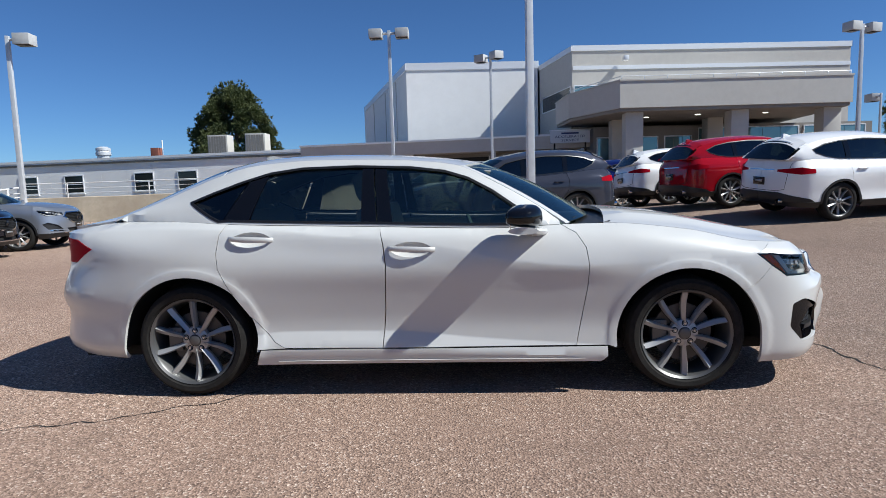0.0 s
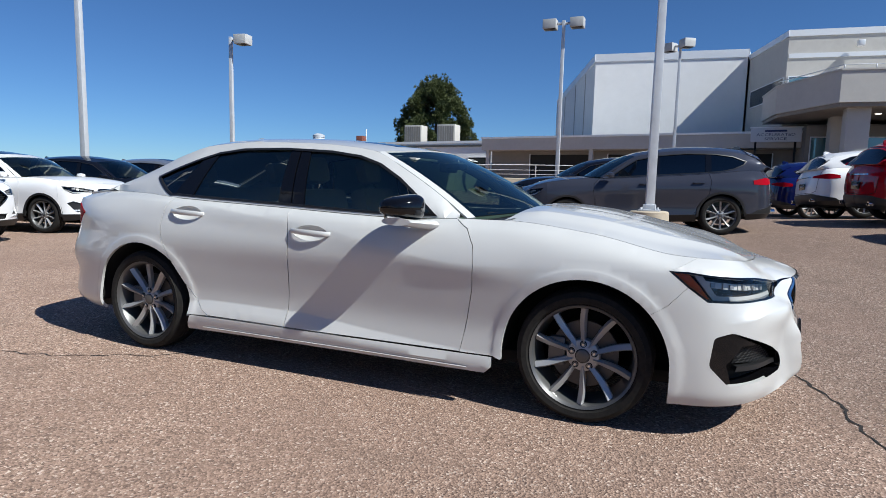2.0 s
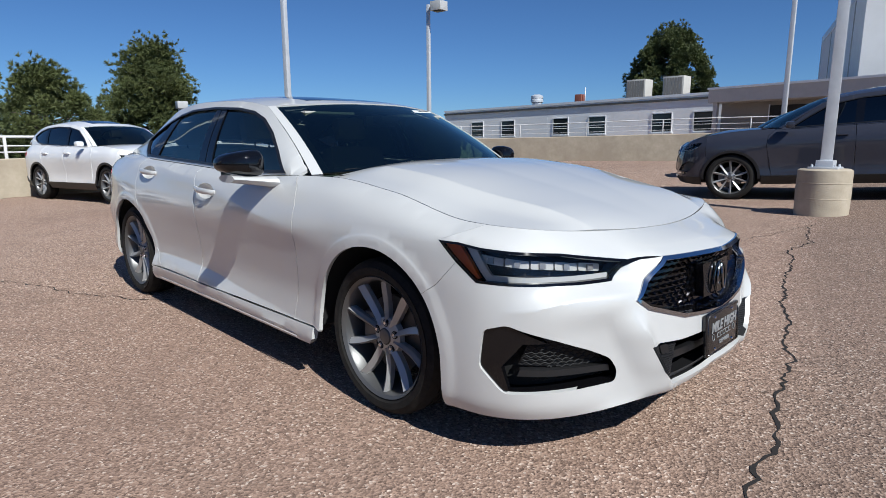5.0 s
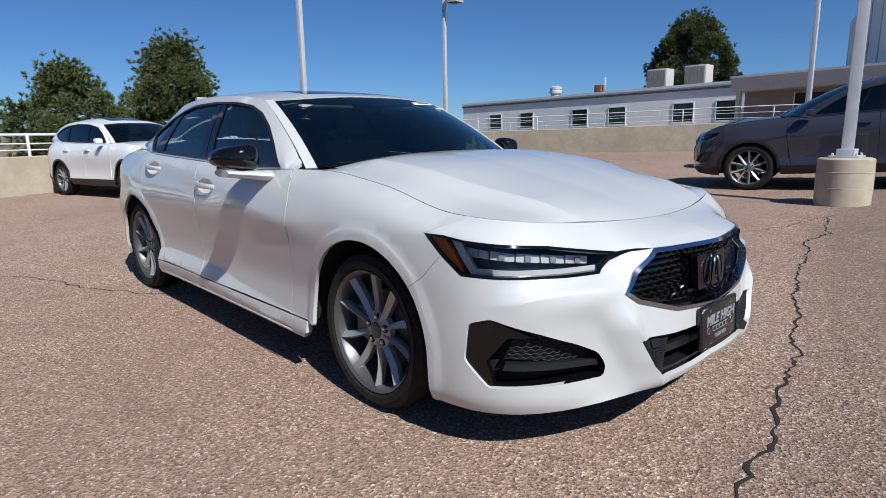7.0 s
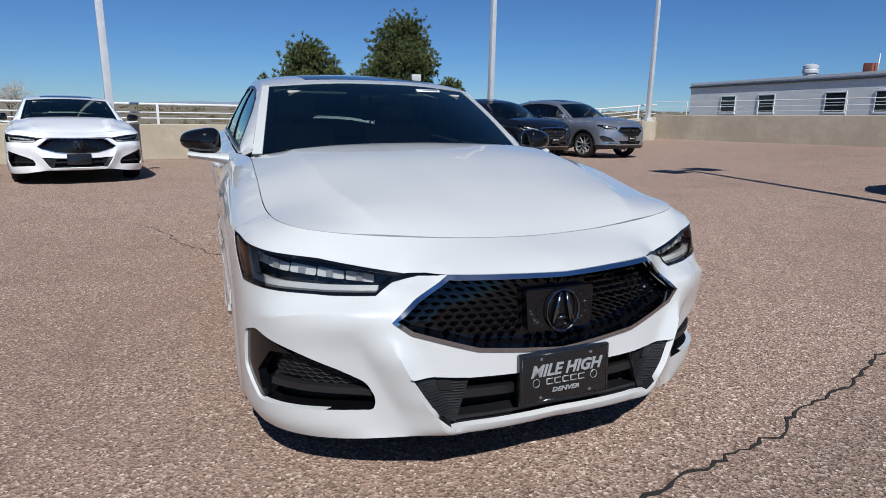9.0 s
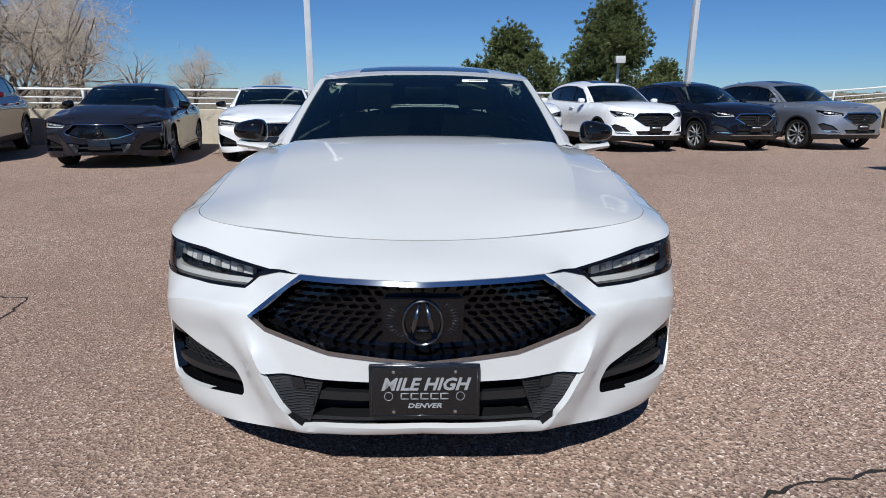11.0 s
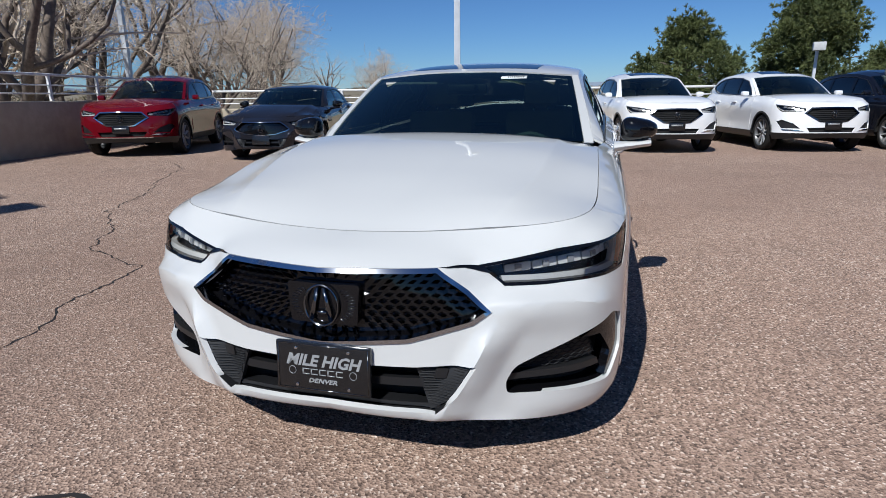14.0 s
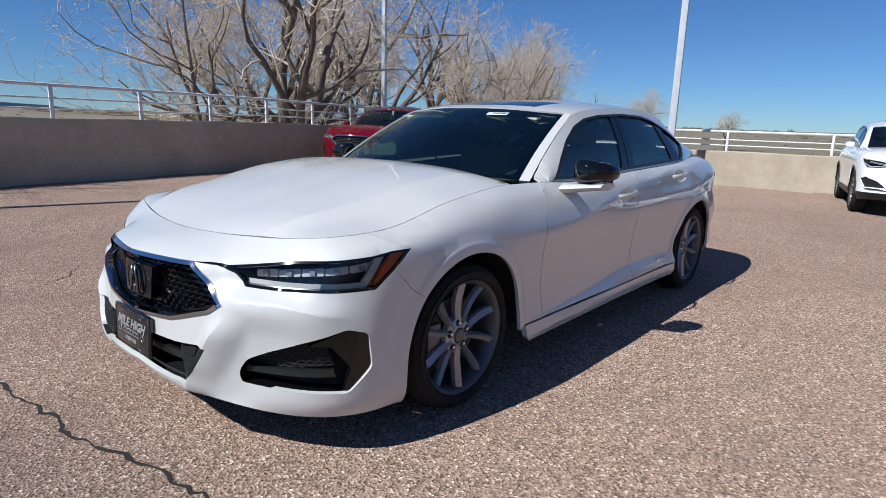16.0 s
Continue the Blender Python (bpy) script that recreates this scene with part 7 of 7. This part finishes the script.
part("white_band", bm, M_CAP, shw, smooth=False)
window(shw, QF, 0.1, 19.0, 6.6, 7.75, 10, 1, None, False)
SFc = face_frame(QL, Q0)
SLc = math.hypot(Q0[0] - QL[0], Q0[1] - QL[1])
window(shw, SFc, 0.6, SLc - 0.2, 6.6, 7.75, 3, 1, M_DARKPANE, False)
# ground floor glazing under the canopy, the canopy's shade put into the wall colour
walls_of([(9.3, 31.0), (27.5, 32.2), (28, 50), (9.3, 50)], 0.0, 4.7, M_STUCCOSHADE, shw)
GFc = face_frame((9.3, 31.0), (27.5, 32.2))
for a, b, z0, z1 in ((0.2, 4.2, 0.3, 4.1), (4.6, 6.4, 0.1, 4.1), (6.8, 9.4, 0.3, 4.55), (9.8, 13.4, 2.2, 4.55), (13.7, 17.8, 2.2, 4.55)):
    window(shw, GFc, a, b, z0, z1, 3, 1, None, False)
can = [(9.6, 25.9), (22.4, 26.6), (23.2, 35.2), (7.3, 33.6), (7.55, 30.0)]
bm = bmesh.new()
prism(bm, can, "z", 5.2, 6.62)
cn = part("canopy", bm, M_STUCCO, shw, "cream stucco canopy", smooth=False)
# underside darkened by colour, for the shade beneath the canopy
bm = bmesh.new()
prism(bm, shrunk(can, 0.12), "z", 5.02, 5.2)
part("soffit", bm, M_STUCCOSHADE, cn, smooth=False)
bm = bmesh.new()
prism(bm, shrunk(can, -0.05), "z", 6.60, 6.68)
part("coping", bm, M_STUCCO, cn, smooth=False)
for x, y in ((10.1, 26.5), (16.0, 26.8), (21.2, 27.1), (10.2, 29.9), (16.2, 30.3)):
    c = part("column", boxed(x, x + 0.95, y, y + 0.85, 0.0, 5.05, 0.02), M_STUCCO, shw)
    wl = part("wall_lamp", boxed(x + 0.36, x + 0.58, y - 0.16, y - 0.002, 2.75, 3.05, 0.03), M_LAMPBOX, c)
for x, y in ((12.0, 29.0), (14.8, 28.4), (18.8, 28.6)):
    bm = bmesh.new()
    lathe(bm, [(0.0001, 5.0), (0.14, 5.0), (0.16, 5.03)], 14, "z", (x, y, 0))
    part("downlight", bm, mat("lit_downlight", (1.0, 0.95, 0.85), 0.4, emit=2.0), cn)
for k in range(11):
    x, y = along((9.7, 26.0), (22.3, 26.7), k / 10)
    bm = bmesh.new()
    tube(bm, [(x, y, 6.66), (x, y, 6.86)], 0.025, 6)
    part("roof_rail_post", bm, M_POLE, cn)
bm = bmesh.new()
tube(bm, [(7.6, 30.0, 6.86), (9.7, 26.0, 6.86), (22.3, 26.7, 6.86)], 0.02, 6)
part("roof_rail", bm, M_POLE, cn)
shw.scale, shw.location = (0.908, 1, 0.935), (-1.03, 0, 0)
tagged(shw, "cream two-storey showroom with a drive-through canopy", "building")
ru = part("rooftop_unit", boxed(18.5, 20.3, 37.0, 38.5, 9.3, 9.85, 0.03), M_POLE)
tagged(ru, "grey metal housing on the showroom roof", "cooler", "rooftop coolers")
tagged(part("skylight", boxed(13.1, 14.8, 36.8, 38.0, 9.3, 9.6, 0.02), M_CAP), "low white skylight frame on the roof", "skylight")
fl = part("security_camera", boxed(9.7, 10.0, 33.05, 33.50, 8.6, 8.9, 0.04), M_CAP)
tagged(fl, "white security camera on the parapet wall", "camera")

# service sign on its awning
sign = part("service_sign", boxed(-1.15, 1.15, -0.12, 0.12, -0.36, 0.36, 0.02), mat("pale_sign_face", (0.52, 0.56, 0.62), 0.4), loc=(6.1, 31.3, 3.95))
sign.rotation_euler = (0, 0, radians(-6))
part("sign_edge", boxed(-1.2, 1.2, -0.10, 0.10, 0.36, 0.42), M_CAP, sign)
ms = Matrix.Translation((0, -0.125, 0)) @ Matrix.Rotation(radians(90), 4, "X")
M_SIGNINK = mat("navy_sign_ink", (0.03, 0.05, 0.14), 0.5)
text_part("sign_lettering", "ACCELERATED", 0.2, M_SIGNINK, sign, ms @ Matrix.Translation((0, 0.0, 0)), width=1.75)
text_part("sign_lettering", "SERVICE", 0.2, M_SIGNINK, sign, ms @ Matrix.Translation((0, -0.21, 0)), width=1.0)
part("brand_bar", boxed(-0.5, 0.5, -0.127, -0.12, 0.15, 0.25), M_SIGNINK, sign, smooth=False)
tagged(sign, "pale service sign with navy lettering beside the canopy", "sign")
for dx in (-0.9, 0.9):
    bm = boxed(dx - 0.05, dx + 0.05, -0.05, 0.05, -3.5, -0.36)
    part("sign_leg", bm, M_TRIM, sign)

# distant ridge, with the distance haze put into its blue colour
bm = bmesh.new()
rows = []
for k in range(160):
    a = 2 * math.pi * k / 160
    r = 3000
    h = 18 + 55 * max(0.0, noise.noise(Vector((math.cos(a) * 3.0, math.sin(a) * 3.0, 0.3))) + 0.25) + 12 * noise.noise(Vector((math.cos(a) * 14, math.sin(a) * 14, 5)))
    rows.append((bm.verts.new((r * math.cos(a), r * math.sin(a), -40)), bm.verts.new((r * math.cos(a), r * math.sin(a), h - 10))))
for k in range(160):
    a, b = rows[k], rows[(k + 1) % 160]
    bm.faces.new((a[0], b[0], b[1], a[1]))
tagged(part("backdrop", bm, grain(mat("haze_painted_hills", (0.20, 0.27, 0.38), 1.0), (0.26, 0.30, 0.36), 0.004, 1)), "far hills with distance haze painted in blue", "hills", kind="structure")


# ---- trees ----
M_BARK = grain(mat("grey_brown_bark", (0.20, 0.155, 0.125), 0.95), (0.09, 0.07, 0.056), 12, 1, 0.6)
M_TWIG = grain(mat("pale_twigs", (0.66, 0.55, 0.44), 0.95), (0.40, 0.32, 0.25), 1.5, 1)
M_PINE = grain(mat("pine_needles", (0.065, 0.088, 0.026), 0.7), (0.15, 0.165, 0.05), 0.9, 1.2, 0.0, 0.5, 0.5, (0.05, 0.07, 0.024))
M_PINEDARK = grain(mat("dark_pine_needles", (0.055, 0.078, 0.026), 0.7), (0.11, 0.13, 0.04), 0.8, 1.2)


class Soup:
    def __init__(self):
        self.v, self.f = [], []

    def rod(self, pts, rad, n=4):
        base = len(self.v)
        up = Vector((0.3, 0.2, 0.9))
        for i, (p, r) in enumerate(zip(pts, rad)):
            r = float(r)
            d = (pts[min(i + 1, len(pts) - 1)] - pts[max(i - 1, 0)]).normalized()
            u = d.cross(up)
            if u.length < 1e-3:
                u = d.cross(Vector((1, 0, 0)))
            u.normalize()
            w = d.cross(u)
            for k in range(n):
                a = 2 * math.pi * k / n
                self.v.append(p + r * (math.cos(a) * u + math.sin(a) * w))
        for i in range(len(pts) - 1):
            for k in range(n):
                a, b = base + i * n + k, base + i * n + (k + 1) % n
                self.f.append((a, b, b + n, a + n))

    def mesh(self, name, material, parent, smooth=True):
        me = bpy.data.meshes.new(name)
        me.from_pydata([tuple(v) for v in self.v], [], self.f)
        me.materials.append(material)
        if smooth:
            me.polygons.foreach_set("use_smooth", [True] * len(me.polygons))
        ob = new(name, me)
        ob.parent = parent
        return ob


def bare_tree(seed, height, trunk_r, spread=1.0, lean=(0, 0), forks=3, kids=(5, 5, 5, 4), dense_twigs=3, fine=0.007):
    """Leafless tree: a forked trunk, crooked limbs, branches, and a haze of fine twigs."""
    rg = random.Random(seed)
    limbs, twigs = Soup(), Soup()

    def grow(p, d, length, r, level):
        n = (6, 7, 6, 5, 4, 3)[level]
        pts, rad, dirs = [p.copy()], [r], [d.copy()]
        q, e = p.copy(), d.copy()
        wob = (0.10, 0.24, 0.30, 0.34, 0.40, 0.45)[level]
        for i in range(n):
            e = (e + Vector((rg.uniform(-wob, wob), rg.uniform(-wob, wob), rg.uniform(-wob, wob) + (0.07 if 0 < level < 4 else 0.0)))).normalized()
            q = q + e * (length / n)
            pts.append(q.copy())
            dirs.append(e.copy())
            rad.append(max(r * (1 - (0.35 if level == 0 else 0.68) * (i + 1) / n), fine * 0.7))
        (limbs if level < 3 else twigs).rod(pts, rad, (9, 7, 5, 4, 3, 3)[level])
        if level >= 5:
            return
        k = forks if level == 0 else dense_twigs if level == 4 else kids[level - 1]
        for j in range(k):
            t = rg.uniform(0.75, 1.0) if level == 0 else 0.22 + 0.78 * (j + rg.random()) / k
            i = min(n, max(1, int(round(t * n))))
            ax = Vector((rg.uniform(-1, 1), rg.uniform(-1, 1), rg.uniform(-0.45, 0.7))).normalized()
            side = (ax - dirs[i] * ax.dot(dirs[i]))
            side = side.normalized() if side.length > 1e-3 else Vector((1, 0, 0))
            ang = radians(rg.uniform(18, 42) if level == 0 else rg.uniform(28, 66)) * spread
            nd = (dirs[i] * math.cos(ang) + side * math.sin(ang)).normalized()
            step = (1.35, 0.62, 0.60, 0.60, 0.55)[level] * rg.uniform(0.75, 1.15)
            grow(pts[i], nd, length * step, max(rad[i] * (rg.uniform(0.62, 0.85) if level < 2 else rg.uniform(0.42, 0.68)), fine), level + 1)
    grow(Vector((0, 0, -0.3)), Vector((lean[0], lean[1], 1)).normalized(), height * 0.27, trunk_r, 0)
    root = new("bare_tree")
    limbs.mesh("trunk", M_BARK, root)
    twigs.mesh("crown", M_TWIG, root)
    return root


def pine(seed, height, radius, material, clumps=520, low=0.12, tip=2.0):
    """Conifer: tapered trunk, limbs, and a lumpy crown of many needle tufts with gaps."""
    rg = random.Random(seed)
    root = new("pine_tree")
    wood, crown = Soup(), Soup()
    wood.rod([Vector((0, 0, height * t)) for t in np.linspace(0, 0.95, 8)], [0.03 * height * (1 - 0.9 * t) for t in np.linspace(0, 0.95, 8)], 7)
    lobes = []
    for i in range(64):
        t = low + (0.97 - low) * ((i + rg.random()) / 64)
        rr = radius * min(1.0, 0.75 + (t - low) * 1.2) * (1 - max(0.0, (t - 0.22) / 0.80) ** tip)
        rr = max(rr, radius * 0.12) * rg.uniform(0.45, 1.3)
        a = i * 2.4 + rg.uniform(-0.5, 0.5)
        c = Vector((math.cos(a) * rr * 0.68, math.sin(a) * rr * 0.68, height * t))
        lobes.append((c, radius * rg.uniform(0.13, 0.29)))
        wood.rod([Vector((0, 0, height * (t - 0.06))), c * 0.6 + Vector((0, 0, height * t * 0.4)), c], [0.05, 0.035, 0.015], 4)
    for i in range(clumps):
        c, r = lobes[i % len(lobes)]
        d = Vector((rg.gauss(0, 1), rg.gauss(0, 1), rg.gauss(0, 0.8))).normalized()
        p = c + d * r * rg.uniform(0.15, 0.95)
        out = (d + Vector((p.x, p.y, 0)).normalized() * 0.5 + Vector((0, 0, 0.45))).normalized()
        size = rg.uniform(0.16, 0.29) * max(1.0, height / 9.0)
        for k in range(22):
            e = (out + Vector((rg.gauss(0, 0.6), rg.gauss(0, 0.6), rg.gauss(0, 0.6)))).normalized()
            s = e.cross(Vector((rg.uniform(-1, 1), rg.uniform(-1, 1), rg.uniform(-1, 1)))).normalized() * size * 0.12
            b = len(crown.v)
            crown.v += [p - s, p + s, p + e * size * rg.uniform(0.7, 1.25)]
            crown.f.append((b, b + 1, b + 2))
    wood.mesh("trunk", M_BARK, root)
    crown.mesh("crown", material, root, False)
    return root


def plant(tree, x, y, label, cat, group="", z=None, turn=0.0, s=1.0):
    tree.location = (x, y, float(ground_height(np.array([x]), np.array([y]))[0]) if z is None else z)
    tree.rotation_euler = (0, 0, turn)
    tree.scale = (s, s, s)
    return tagged(tree, label, cat, group)


BL = "bare cottonwood with pale twigs behind the parapet"
t1 = plant(bare_tree(3, 16.0, 0.36, 1.15, (0, 0), 3, (5, 4, 4, 4), 2), -6.9, -13.6, BL, "tree", "bare trees")
t2 = plant(bare_tree(8, 13.0, 0.16, 1.1, (-0.15, 0.05), 4, (5, 4, 4, 3), 2), -4.6, -13.4, "slender bare tree with dark stems behind the parapet", "tree", "bare trees")
t3 = plant(bare_tree(15, 14.5, 0.30, 1.1, (0, 0), 4, (6, 6, 5, 5), 4, 0.011), -11.5, -16.8, BL, "tree", "bare trees")
for x, y, tr, s, src in ((-15.5, -19.0, 1.3, 1.05, t1), (-31.0, -24.5, 2.4, 1.0, t3), (-36.0, -22.0, 4.0, 0.95, t1), (-24.0, -29.0, 5.0, 1.2, t3), (-33.0, -29.0, 0.6, 1.1, t1), (-41.0, -27.0, 1.7, 1.05, t3), (-40.0, -32.0, 2.9, 1.3, t1), (-46.0, -31.0, 0.9, 1.3, t3), (-35.0, -33.0, 5.5, 1.35, t1), (-29.0, -20.5, 3.1, 0.8, t2), (-9.0, -19.5, 3.3, 1.0, t3), (6.6, -10.6, 2.0, 0.85, t1),
                         (-56.0, -23.0, 1.0, 0.75, t3), (-60.0, -30.0, 2.0, 0.7, t1), (-98.0, -26.0, 0.4, 0.6, t3), (-36.0, -27.0, 2.2, 0.9, t1)):
    plant(copy_thing(src, Matrix()), x, y, BL, "tree", "bare trees", turn=tr, s=s)
PL = "dense green pine with a lumpy crown"
plant(pine(5, 7.9, 4.0, M_PINE, 6000, 0.12, 2.6), -32.0, 5.0, PL, "tree", "pines")
plant(pine(9, 10.9, 5.9, M_PINE, 9500, 0.1, 1.7), -43.6, 14.5, PL, "tree", "pines")
plant(pine(12, 6.4, 3.4, M_PINE, 3200), -47.0, 20.0, PL, "tree", "pines")
plant(pine(21, 15.2, 6.3, M_PINEDARK, 11000, 0.2, 3.2), -31.7, 75.4, "tall dark pine behind the low office building", "tree", "pines", z=0.0)
plant(pine(23, 9.0, 3.4, M_PINEDARK, 1500, 0.2), -27.5, 77.0, "tall dark pine behind the low office building", "tree", "pines", z=0.0)
plant(pine(31, 11.5, 3.6, M_PINEDARK, 2000, 0.1), 33.5, 41.0, "dark pine beside the showroom", "tree", "pines", z=0.0)
plant(pine(33, 9.0, 3.0, M_PINEDARK, 1500, 0.1), 38.0, 44.0, "dark pine beside the showroom", "tree", "pines", z=0.0)

# scrub on the land beyond the parapets
rg = random.Random(77)
scrub = Soup()
for i in range(3000):
    a = rg.uniform(math.pi * 0.75, math.pi * 1.62)
    r = 22 + 320 * rg.random() ** 1.5
    x, y = r * math.cos(a), r * math.sin(a)
    if x > -16 and y > -14:
        continue
    z = float(ground_height(np.array([x]), np.array([y]))[0])
    s = rg.uniform(0.2, 0.75) * (1 + min(r, 130) / 130) * max(0.25, 0.9 + 1.6 * noise.noise(Vector((x * 0.02, y * 0.02, 0.5))))
    for k in range(24):
        e = Vector((rg.gauss(0, 1), rg.gauss(0, 1), abs(rg.gauss(0, 0.8)))).normalized()
        w = e.cross(Vector((rg.uniform(-1, 1), rg.uniform(-1, 1), 0.4))).normalized() * s * 0.09
        p = Vector((x, y, z)) + Vector((rg.gauss(0, 0.5), rg.gauss(0, 0.5), 0)) * s
        b = len(scrub.v)
        scrub.v += [p - w, p + w, p + e * s]
        scrub.f.append((b, b + 1, b + 2))
sc = scrub.mesh("scrub", grain(mat("dry_brush", (0.24, 0.185, 0.12), 0.95), (0.11, 0.105, 0.055), 0.2, 1.3), None, False)
tagged(sc, "dry brush and low bushes on the land", "brush", kind="stuff")
